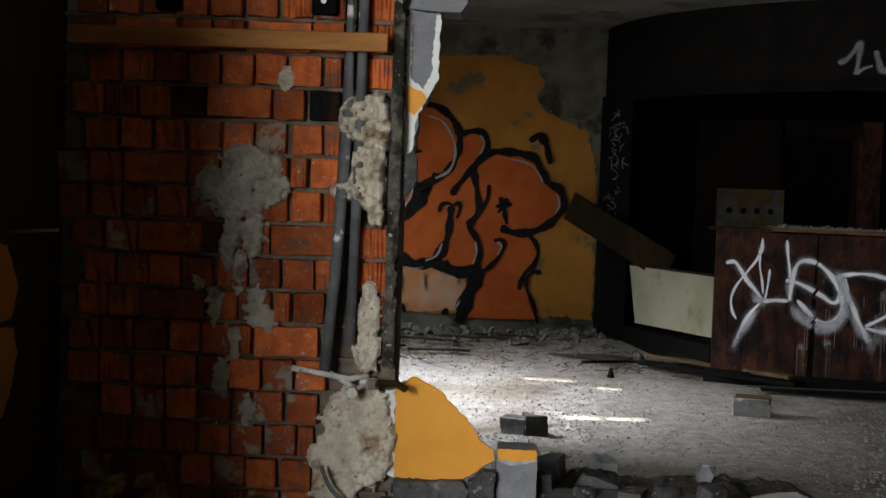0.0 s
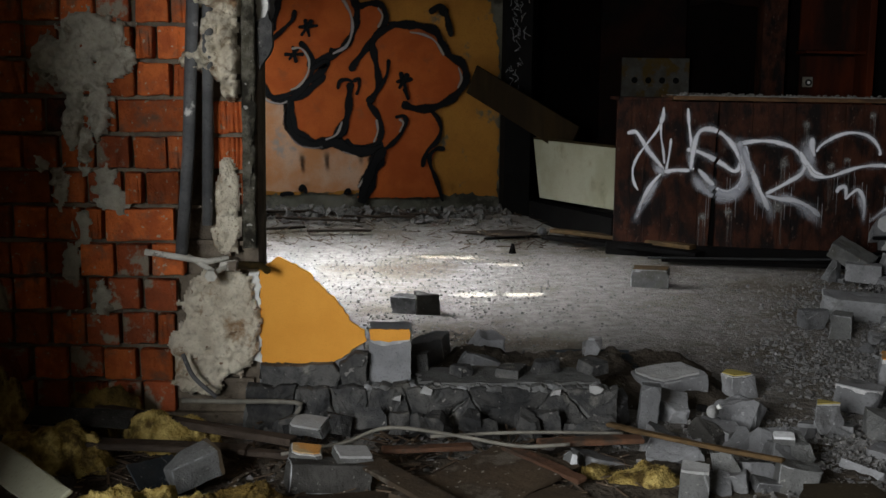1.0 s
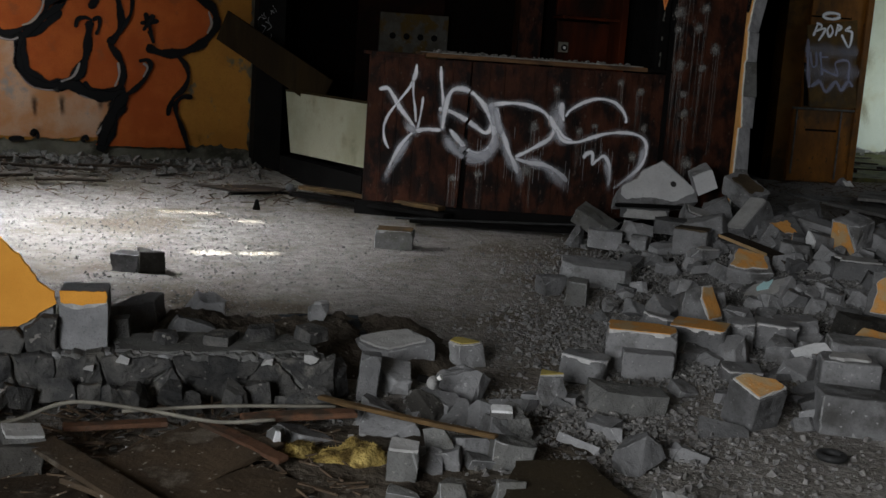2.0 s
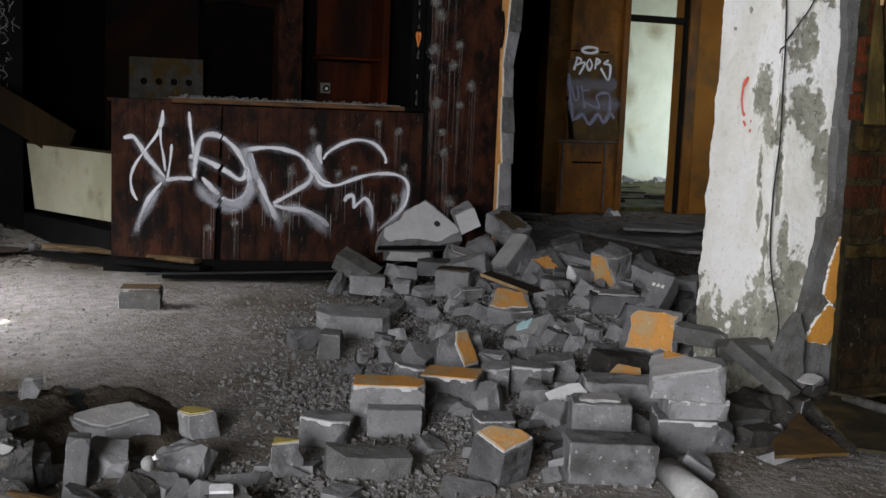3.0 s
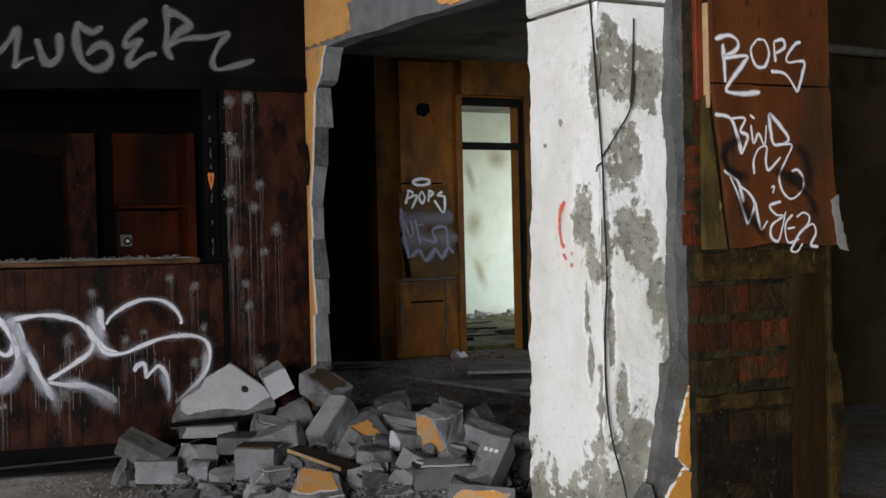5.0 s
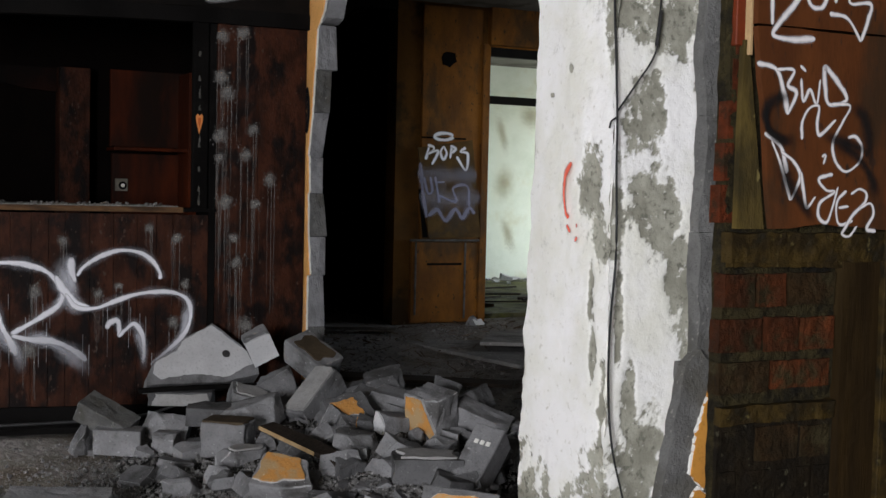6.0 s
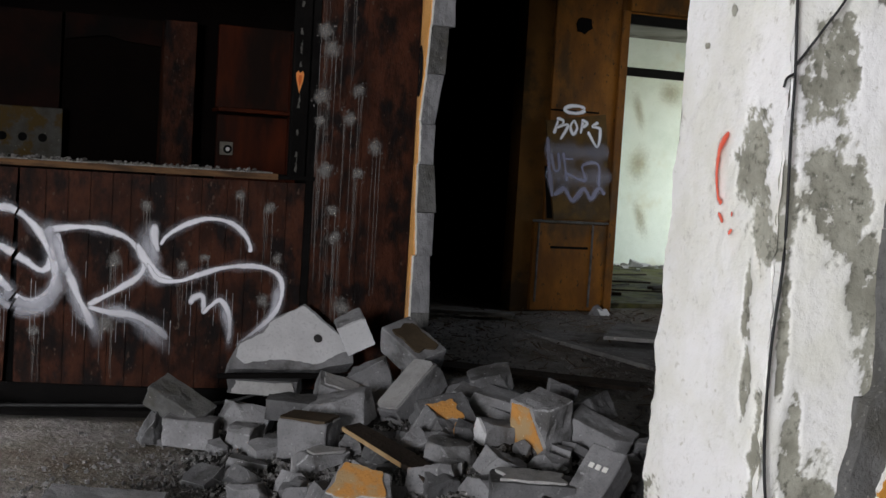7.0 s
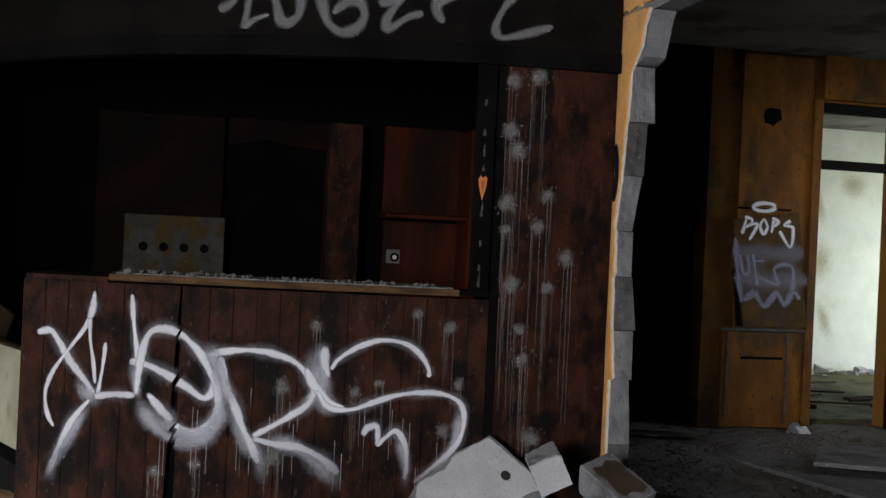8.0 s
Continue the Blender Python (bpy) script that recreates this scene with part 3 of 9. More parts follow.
structure("floor_back_room", box(6.5, 12.0, 11.4, 15.3, 0.0, 0.16), M_MOSS, "mossy wet floor", "floor")
structure("wall_dark_room_west", box(4.3, 4.53, 10.95, 13.4, -0.1, 2.93), M_BLACK, "dark wall of an unlit room")
# added out of view: keeps window light off the left bricks
pier = prism([(-1.46, -0.1), (-0.87, -0.1), (-0.915, 0.7), (-0.985, 1.3), (-1.03, 2.02), (-1.46, 2.02)], 0.4, "y", 1.95)
structure("wall_west_pier", pier, M_DARKWALL, "unseen pier added to shade the brick wall")
# tone lowered to keep the side room as dark as it is unlit
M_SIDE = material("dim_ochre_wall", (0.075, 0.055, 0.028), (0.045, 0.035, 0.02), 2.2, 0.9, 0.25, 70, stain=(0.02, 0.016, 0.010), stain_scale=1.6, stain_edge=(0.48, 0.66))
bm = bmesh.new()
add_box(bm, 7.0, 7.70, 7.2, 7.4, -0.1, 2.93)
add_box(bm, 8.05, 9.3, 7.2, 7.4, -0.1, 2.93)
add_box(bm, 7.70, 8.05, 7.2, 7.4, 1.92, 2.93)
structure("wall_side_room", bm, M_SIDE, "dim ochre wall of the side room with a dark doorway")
# black sheet added so that the doorway reads dark
structure("wall_side_closet", box(7.5, 8.3, 8.2, 8.3, -0.1, 2.93), M_BLACK, "black wall added for the dark behind the doorway")
tagged(obj("ceiling_pipe", tube([(6.6, 7.12, 2.50), (9.3, 7.12, 2.46)], 0.035, 10), material("dull_grey_pipe", (0.20, 0.19, 0.16), (0.13, 0.12, 0.10), 9, 0.7, 0.2, 80), True), "dull grey pipe under the ceiling of the side room", "pipe")


# ---- brick wall, pier and stub ----
def lump(ellipses, thick, seed, res=0.007, y0=4.172, amp=0.5, fine=0.28):
    """A splash of mortar stuck on a wall that faces -y, made of overlapping lobes (x, z, rx, rz)."""
    x0 = min(e[0] - e[2] for e in ellipses) - 0.04
    x1 = max(e[0] + e[2] for e in ellipses) + 0.04
    z0 = min(e[1] - e[3] for e in ellipses) - 0.04
    z1 = max(e[1] + e[3] for e in ellipses) + 0.04
    nx, nz = int((x1 - x0) / res) + 1, int((z1 - z0) / res) + 1
    bm = bmesh.new()
    verts = {}
    for i in range(nx + 1):
        for k in range(nz + 1):
            x, z = x0 + i * res, z0 + k * res
            n1 = noise.noise(Vector((x * 14, z * 14, seed))) * amp + noise.noise(Vector((x * 45, z * 45, seed + 5))) * fine
            d = max(1 - math.hypot((x - e[0]) / e[2], (z - e[1]) / e[3]) for e in ellipses) + n1 * 0.6
            if d > -0.05:
                h = thick * smooth(-0.05, 0.30, d) * (0.75 + 0.75 * noise.noise(Vector((x * 19, z * 26, seed + 9))) + 0.45 * noise.noise(Vector((x * 55, z * 55, seed + 2))))
                verts[i, k] = bm.verts.new((x, y0 + 0.012 - h - 0.012 * smooth(-0.05, 0.1, d), z))
    for (i, k), v in verts.items():
        q = [verts.get(p) for p in ((i, k), (i + 1, k), (i + 1, k + 1), (i, k + 1))]
        if all(q):
            bm.faces.new(q)
    bmesh.ops.recalc_face_normals(bm, faces=bm.faces)
    return bm


WALL_BRICK = structure("wall_brick", box(-1.47, -0.17, 4.225, 4.45, -0.1, CEIL), M_MORTAR, "red brick wall stripped of plaster, with open joints")
rnd = random.Random(5)
PITCH, JOINT0 = 0.1266, 0.0396


def brick_mesh(w, seed, flutes=False):
    """A brick with worn arrises and an uneven face; some show the grooves of their keyed side."""
    r = random.Random(seed)
    bm = box(-w / 2, w / 2, -0.058, 0.06, -0.056, 0.056, 0.004)
    long = [e for e in bm.edges if abs(e.verts[0].co.x - e.verts[1].co.x) > w * 0.6]
    bmesh.ops.subdivide_edges(bm, edges=long, cuts=12 if flutes else 4, use_grid_fill=True)
    for v in bm.verts:
        p = v.co * 1.0
        front = p.y < -0.03
        v.co += Vector((noise.noise(p * 17 + Vector((seed, 0, 0))) * 0.007, noise.noise(p * 21 + Vector((0, seed, 0))) * 0.007, noise.noise(p * 17 + Vector((0, 0, seed))) * 0.007))
        if front and abs(p.z) > 0.05 and r.random() < 0.3:
            v.co.y += r.uniform(0.004, 0.012)
        if flutes and front and round((p.x / w + 0.5) * 13) % 2:
            v.co.y += 0.007
    me = bpy.data.meshes.new("brick")
    bm.to_mesh(me)
    bm.free()
    me.materials.append(M_BRICK)
    return me


headers = [brick_mesh(0.112, s) for s in range(7)]
stretchers = [brick_mesh(0.236, s + 20) for s in range(4)]


def other(me, mat):
    """The same brick in another state."""
    me = me.copy()
    me.materials.clear()
    me.materials.append(mat)
    return me


soots = [[other(me, M_BRICK_SOOT) for me in pool] for pool in (headers, stretchers)]
smears = [[other(me, M_BRICK_SMEAR) for me in pool] for pool in (headers, stretchers)]
halves = [brick_mesh(0.058, s + 40) for s in range(3)]
keyed = [brick_mesh(0.112, s + 60, True) for s in range(2)] + [brick_mesh(0.236, 66, True)]
beds = bmesh.new()
# each course from the pier to the corner: where it starts, then headers H, stretchers S, half bats h, from the foot up
COURSES = [(-0.47, "HHHHHHHH"), (-0.476, "HHHHSHHH"), (-0.47, "hHHHHHHH"), (-0.457, "HHhHHHHS"), (-0.427, "HHHHHHHH"), (-0.465, "ShHHHHHH"), (-0.445, "HhHHSHHH"), (-0.419, "hHHHHHHH"), (-0.413, "SHHSHHHH"), (-0.393, "hHHHHHHHH"), (-0.397, "HhHHHSHH"), (-0.401, "hHHHHHHHH"), (-0.409, "HHSHHHHH"), (-0.410, "hHHHHHHHH"), (-0.40, "HSHHSHHH"), (-0.40, "HHHHHHHH"), (-0.40, "hHSHHHHH")]
for row in range(22):
    zc = JOINT0 + PITCH * row + PITCH / 2
    for piece in range(9):
        xa = -1.47 + piece * 0.1425
        add_box(beds, xa, xa + 0.1425, 4.199 + rnd.uniform(-0.008, 0.010), 4.24, zc - PITCH / 2 - rnd.uniform(0.005, 0.010), zc - PITCH / 2 + rnd.uniform(0.004, 0.009))
    x, course = COURSES[row % len(COURSES)]
    for letter in course:
        w = {"H": 0.112, "S": 0.236, "h": 0.058}[letter]
        if x - w < -1.47:
            break
        kind = 1 if letter == "S" else 0
        k = rnd.random() + (0.16 if row < 8 else 0.0)
        pool = halves if letter == "h" else soots[kind] if k < 0.05 else smears[kind] if k > 0.86 else keyed[2 * kind:2 * kind + 2 - kind] if 0.5 < k < 0.56 else (headers, stretchers)[kind]
        b = new("brick", rnd.choice(pool))
        b.parent, b.location = WALL_BRICK, (x - w / 2, 4.234 + rnd.uniform(-0.014, 0.014), zc + rnd.uniform(-0.003, 0.003))
        b.rotation_euler = (rnd.uniform(-0.03, 0.03), rnd.uniform(-0.015, 0.015), rnd.uniform(-0.04, 0.04))
        x -= w + rnd.uniform(0.010, 0.020)
for row in (6, 7, 8, 13, 14, 15):
    b = new("brick", keyed[row % 2])
    b.parent, b.location = WALL_BRICK, (-0.262, 4.238, JOINT0 + PITCH * row + PITCH / 2)
part("mortar_beds", beds, M_MORTAR, WALL_BRICK)
M_SPLASH = material("grey_mortar_splash", (0.47, 0.44, 0.36), (0.33, 0.305, 0.245), 13, 0.97, 0.6, 70, stain=(0.19, 0.16, 0.12), stain_scale=9, stain_edge=(0.54, 0.66))
part("mortar_splash", lump([(-0.726, 1.407, 0.133, 0.07), (-0.866, 1.311, 0.075, 0.088), (-0.663, 1.318, 0.08, 0.08), (-0.783, 1.254, 0.10, 0.08), (-0.708, 1.125, 0.045, 0.10), (-0.803, 1.11, 0.038, 0.10), (-0.788, 1.425, 0.062, 0.04), (-0.78, 1.34, 0.10, 0.09)], 0.034, 3.0, 0.005, amp=0.75, fine=0.6), M_SPLASH, WALL_BRICK, "grey mortar splash", True)
for k, lobes in enumerate(([(-0.765, 1.0, 0.03, 0.10)], [(-0.70, 0.862, 0.05, 0.075), (-0.647, 0.81, 0.03, 0.06)], [(-0.787, 0.716, 0.034, 0.08), (-0.78, 0.61, 0.02, 0.05)], [(-0.719, 0.463, 0.036, 0.08)], [(-0.823, 0.53, 0.034, 0.12)], [(-0.93, 0.95, 0.05, 0.03)], [(-0.86, 0.86, 0.03, 0.08)])):
    part("mortar_smear", lump(lobes, 0.006, 30.0 + k, 0.004, amp=0.9, fine=1.1), M_SPLASH, WALL_BRICK, "grey mortar run down the bricks", True)
part("mortar_splash", lump([(-0.61, 1.72, 0.035, 0.045)], 0.014, 8.0), M_LUMP, WALL_BRICK, "", True)
part("mortar_splash", lump([(-0.348, 1.58, 0.06, 0.098), (-0.269, 1.623, 0.047, 0.07), (-0.284, 1.482, 0.058, 0.10), (-0.299, 1.332, 0.083, 0.09), (-0.379, 1.309, 0.055, 0.04), (-0.256, 1.243, 0.036, 0.07), (-0.29, 1.41, 0.07, 0.10), (-0.24, 1.55, 0.04, 0.10)], 0.085, 12.0, amp=0.34), M_LUMP, WALL_BRICK, "beige lime mortar", True)
part("mortar_splash", lump([(-0.272, 0.839, 0.05, 0.12), (-0.275, 0.717, 0.055, 0.09), (-0.309, 0.43, 0.13, 0.12), (-0.346, 0.306, 0.13, 0.13), (-0.246, 0.372, 0.08, 0.18), (-0.383, 0.202, 0.10, 0.09), (-0.292, 0.533, 0.09, 0.06)], 0.022, 17.0, amp=0.5), M_LUMP, WALL_BRICK, "beige lime mortar", True)
for k, outline in enumerate(([(3.60, 1.10), (3.70, 1.08), (3.80, 0.93), (3.74, 0.83), (3.60, 0.82)], [(3.60, 0.81), (3.76, 0.80), (3.80, 0.70), (3.75, 0.58), (3.68, 0.50), (3.60, 0.50)])):
    part("paint_patch", prism(ragged(outline, 0.02, 0.006, 40 + k), 0.006, "x", -1.461), M_OCHRE, bpy.data.objects["wall_west_front"], "patch of ochre paint")
tagged(obj("wall_rod", tube([(-1.46, 3.72, 1.13), (-1.30, 3.75, 1.138)], 0.007, 6), M_STEEL, True), "thin pale rod sticking out of the dim wall", "rod")
M_CORNER = material("grimy_olive_corner", (0.055, 0.050, 0.034), (0.13, 0.12, 0.095), 22, 0.8, 0.5, 70, stain=(0.020, 0.018, 0.013), stain_scale=9, stain_edge=(0.46, 0.60), fleck=(0.32, 0.31, 0.28))
part("corner_strip", rough_box(-0.212, -0.180, 4.135, 4.24, 0.66, CEIL, 0.005, 21, 0.012), M_CORNER, WALL_BRICK, "dark olive corner strip")
edge_line = [(-0.176 + 0.006 * noise.noise(Vector((0.4, 0.2, z * 0.27))), 4.140 + 0.004 * noise.noise(Vector((1.4, 3.2, z * 0.3))), 0.66 + 0.05 * z) for z in range(int((CEIL - 0.66) / 0.05) + 1)]
part("corner_bead", tube(edge_line, 0.011, 8), M_CORNER, WALL_BRICK, "rounded corner bead", True)

# plank across the wall, fixed over the pipes
plank = tagged(obj("wall_plank", box(-1.40, -0.225, 4.055, 4.085, 1.815, 1.882, 0.004), M_WOOD), "rough timber plank nailed across the brick wall", "plank")
for x in (-1.05, -0.47):
    h = tagged(obj("wall_bracket", box(x - 0.045, x + 0.045, 4.12, 4.178, 1.955, 2.05, 0.004), M_BLACK), "blackened steel plate bolted to the brick wall", "bracket", "wall brackets")
    part("bolt", tube([(x, 4.12, 2.0), (x, 4.105, 2.0)], 0.011, 8), M_STEEL, h, "bare bolt head")
p1 = tagged(obj("water_pipe", tube([(-0.372, 4.13, 2.8), (-0.372, 4.13, 1.6), (-0.395, 4.12, 1.0), (-0.425, 4.11, 0.62)], 0.022, 12), M_PIPE, True), "grey painted steel pipe running down the pier", "pipe", "wall pipes")
p2 = tagged(obj("water_pipe", tube([(-0.318, 4.135, 2.8), (-0.325, 4.135, 1.5), (-0.335, 4.13, 0.74)], 0.019, 12), M_PIPE, True), "dark steel pipe with flaking white paint", "pipe", "wall pipes")
valve = tagged(obj("tap_pipe", tube([(-0.26, 4.11, 0.63), (-0.33, 4.09, 0.617), (-0.53, 4.02, 0.66)], 0.011, 8), M_PALE_PIPE, True), "bent steel tap pipes with valve joint", "pipe")
part("branch", tube([(-0.24, 4.13, 0.61), (-0.30, 4.06, 0.585), (-0.40, 4.10, 0.635)], 0.010, 8), M_PALE_PIPE, valve)
part("tee_joint", tube([(-0.285, 4.12, 0.60), (-0.225, 4.10, 0.60)], 0.020, 8), M_PALE_PIPE, valve)
part("valve_nut", tube([(-0.31, 4.06, 0.58), (-0.31, 4.035, 0.575)], 0.022, 6), M_PALE_PIPE, valve, "hexagonal nut")
part("outlet", tube([(-0.225, 4.10, 0.605), (-0.15, 4.12, 0.60), (-0.12, 4.08, 0.59)], 0.014, 8), M_DIM_GRIME_WOOD, valve, "brown outlet")
tagged(obj("bent_rod", tube(curve_points([(-0.42, 4.08, 0.29), (-0.38, 4.07, 0.21), (-0.30, 4.06, 0.14)], 5), 0.008, 6), M_PIPE, True), "thin dark bent hose hanging at the pier", "hose")

# orange stub of the broken partition and the stone plinth under it
STUB = tagged(holder("wall_stub"), "broken partition stub with bright orange plaster", "wall", kind="structure")
part("block", prism(ragged([(-0.168, 0.10), (-0.168, 0.575), (-0.10, 0.602), (-0.055, 0.580), (-0.012, 0.543), (0.036, 0.488), (0.096, 0.437), (0.142, 0.367), (0.205, 0.325), (0.222, 0.10)], 0.03, 0.003, 2), 0.07, "y", 4.212), M_AAC_WALL, STUB, "grey aerated block")
part("block", rough_box(0.229, 0.381, 4.205, 4.36, 0.12, 0.355, 0.0018, 31, 0.02), M_AAC_WALL, STUB, "grey aerated block")
part("plaster_edge", prism(ragged([(0.232, 0.318), (0.25, 0.305), (0.30, 0.298), (0.378, 0.318), (0.378, 0.330), (0.30, 0.318)], 0.01, 0.003, 16), 0.009, "y", 4.1955), M_RIM, STUB, "broken white plaster edge")
part("plaster", prism(ragged([(-0.162, 0.235), (-0.165, 0.575), (-0.10, 0.622), (-0.048, 0.60), (0.005, 0.57), (0.055, 0.515), (0.115, 0.465), (0.16, 0.395), (0.215, 0.352), (0.218, 0.318), (0.18, 0.29), (0.12, 0.245), (0.03, 0.228)], 0.014, 0.004, 4), 0.014, "y", 4.196), M_ORANGE, STUB, "bright orange plaster")
part("plaster", prism(ragged([(0.232, 0.32), (0.232, 0.358), (0.376, 0.36), (0.378, 0.325), (0.30, 0.312)], 0.014, 0.003, 6), 0.010, "y", 4.193), M_ORANGE, STUB)
part("plaster_edge", prism(ragged([(-0.20, 0.235), (-0.20, 0.56), (-0.163, 0.575), (-0.160, 0.235)], 0.012, 0.006, 9), 0.02, "y", 4.192), M_WHITE, STUB, "broken white plaster edge")

HANG = tagged(holder("wall_remnant"), "jagged remnant of the partition hanging on the pier", "wall", kind="structure")
part("block", prism(ragged([(-0.168, 2.0), (-0.168, 1.42), (-0.13, 1.47), (-0.115, 1.62), (-0.085, 1.66), (-0.05, 1.75), (-0.045, 1.98)], 0.025, 0.006, 5), 0.16, "y", 4.215), M_AAC_WALL, HANG, "grey aerated block")
part("block", prism(ragged([(-0.20, 1.995), (0.03, 1.985), (0.055, 2.02), (0.055, 2.3), (-0.2, 2.3)], 0.05, 0.004, 8), 0.19, "y", 4.19), M_AAC_WALL, HANG)
part("plaster", prism(ragged([(-0.162, 1.62), (-0.162, 1.71), (-0.10, 1.69), (-0.085, 1.665), (-0.13, 1.60)], 0.012, 0.003, 7), 0.01, "y", 4.203), M_ORANGE, HANG, "patch of orange plaster")
part("plaster_edge", prism(ragged([(-0.168, 1.45), (-0.168, 1.97), (-0.15, 1.97), (-0.148, 1.74), (-0.10, 1.70), (-0.07, 1.76), (-0.062, 1.975), (-0.042, 1.975), (-0.045, 1.74), (-0.09, 1.65), (-0.12, 1.60), (-0.135, 1.46)], 0.012, 0.004, 11), 0.006, "y", 4.208), M_WHITE, HANG, "white plaster")
part("block", box(-0.2, 0.055, 4.2, 4.40, 2.302, CEIL), M_AAC_WALL, HANG)
part("strut", prism(ragged([(-0.167, 1.44), (-0.12, 1.48), (-0.11, 1.36), (-0.16, 1.28)], 0.02, 0.006, 3), 0.05, "y", 4.17), M_STONE, HANG, "dark hanging shred")


def clip(poly, nx, ny, c):
    """The part of a convex outline where nx*u + ny*v <= c."""
    out = []
    for i, a in enumerate(poly):
        b = poly[(i + 1) % len(poly)]
        da, db = nx * a[0] + ny * a[1] - c, nx * b[0] + ny * b[1] - c
        if da <= 0:
            out.append(a)
        if da * db < 0:
            t = da / (da - db)
            out.append((a[0] + (b[0] - a[0]) * t, a[1] + (b[1] - a[1]) * t))
    return out


def crazy_paving(u0, u1, v0, v1, n, seed, gap=0.008):
    """Uneven stones that fill a rectangle, as outlines."""
    r = random.Random(seed)
    seeds = []
    cols = max(1, round(math.sqrt(n * (u1 - u0) / (v1 - v0))))
    rows = max(1, round(n / cols))
    for i in range(cols):
        for k in range(rows):
            seeds.append((u0 + (u1 - u0) * (i + r.uniform(0.1, 0.9)) / cols, v0 + (v1 - v0) * (k + r.uniform(0.1, 0.9)) / rows))
    cells = []
    for a in seeds:
        poly = [(u0, v0), (u1, v0), (u1, v1), (u0, v1)]
        for b in seeds:
            if b is a:
                continue
            nx, ny = b[0] - a[0], b[1] - a[1]
            ln = math.hypot(nx, ny)
            poly = clip(poly, nx / ln, ny / ln, (nx * (a[0] + b[0]) + ny * (a[1] + b[1])) / 2 / ln - gap / 2)
            if len(poly) < 3:
                break
        if len(poly) >= 3:
            cells.append(poly)
    return cells


PLINTH = structure("stone_plinth", prism(ragged([(-0.21, -0.08), (-0.21, 0.15), (0.3, 0.155), (0.6, 0.165), (0.8, 0.15), (1.0, 0.16), (1.12, 0.10), (1.14, -0.08)], 0.04, 0.012, 12), 0.272, "y", 4.133), M_AAC_DULL, "low plinth faced with dark broken stone", "wall")
def face_stone(outline, front, back, seed):
    """A split facing stone: uneven rim, a bulging rough face towards -y."""
    r = random.Random(seed)
    bm = bmesh.new()
    n = len(outline)
    cu, cv = sum(p[0] for p in outline) / n, sum(p[1] for p in outline) / n
    rings = []
    for shrink, depth in ((1.0, back), (0.99, front + 0.008), (0.95, front), (0.65, front - 0.004), (0.30, front - 0.005)):
        ring = []
        for u, v in outline:
            pu, pv = cu + (u - cu) * shrink, cv + (v - cv) * shrink
            d = depth + (0.010 * noise.noise(Vector((pu * 21, pv * 21, seed))) + 0.008 * noise.noise(Vector((pu * 60, pv * 60, seed))) if shrink < 1 else 0.0)
            ring.append(bm.verts.new((pu, d, pv)))
        rings.append(ring)
    for a, c in zip(rings, rings[1:]):
        for i in range(n):
            bm.faces.new((a[i], a[(i + 1) % n], c[(i + 1) % n], c[i]))
    bm.faces.new(rings[0][::-1])
    bm.faces.new(rings[-1])
    bmesh.ops.recalc_face_normals(bm, faces=bm.faces)
    return bm


for k, cell in enumerate(crazy_paving(-0.205, 1.13, -0.05, 0.165, 13, 11, 0.008)):
    part("stone", face_stone(ragged(cell, 0.025, 0.007, k), 4.114 + random.Random(k).uniform(-0.008, 0.006), 4.165, k), M_STONE, PLINTH)
part("coping", prism(ragged([(0.42, 4.15), (0.40, 4.36), (0.7, 4.40), (1.0, 4.38), (1.08, 4.17), (0.75, 4.14)], 0.03, 0.016, 21), 0.018, "z", 0.160), M_AAC_DULL, PLINTH, "crumbling mortar top")
part("stone", face_stone(ragged([(-0.16, 0.12), (0.10, 0.11), (0.13, 0.20), (0.10, 0.235), (-0.16, 0.232)], 0.025, 0.004, 3), 4.155, 4.21, 51), M_STONE, PLINTH)
part("stone", face_stone(ragged([(0.14, 0.12), (0.225, 0.12), (0.225, 0.28), (0.18, 0.28), (0.12, 0.235)], 0.025, 0.004, 4), 4.16, 4.21, 52), M_STONE, PLINTH)
# crumbled mortar bed along the plinth's edge
for k in range(16):
    x, r = 0.24 + 0.055 * k, random.Random(k + 200)
    part("mortar_crumb", face_stone(ragged([(x - 0.03, 0.150), (x + 0.028, 0.148), (x + 0.03, 0.166 + r.uniform(0, 0.012)), (x - 0.028, 0.168 + r.uniform(0, 0.01))], 0.012, 0.005, k), 4.125 + r.uniform(-0.01, 0.01), 4.18, k), M_AAC_DULL if k % 3 else M_CHIP, PLINTH)


# ---- the bar ----
def arc_counter(x):
    return 14.85 - math.sqrt(6.75 ** 2 - (x - 4.4) ** 2)


def arc_fascia(x):
    return 10.55 - 2.48 * math.sqrt(max(0.0, 1 - ((x - 4.42) / 3.27) ** 2))


def bent(x0, x1, z0, z1, arc, thick, n=4, front=0.0):
    """A board bent along the bar's curve."""
    xs = [x0 + (x1 - x0) * i / n for i in range(n + 1)]
    return prism([(x, arc(x) - front) for x in xs] + [(x, arc(x) + thick) for x in xs[::-1]], z1 - z0, "z", z0)


BAR = tagged(holder("bar_counter"), "curved dark brown panelled bar counter covered in white spray tags", "bar counter")
rnd = random.Random(9)
joints, GAP = [], []
x = 1.85
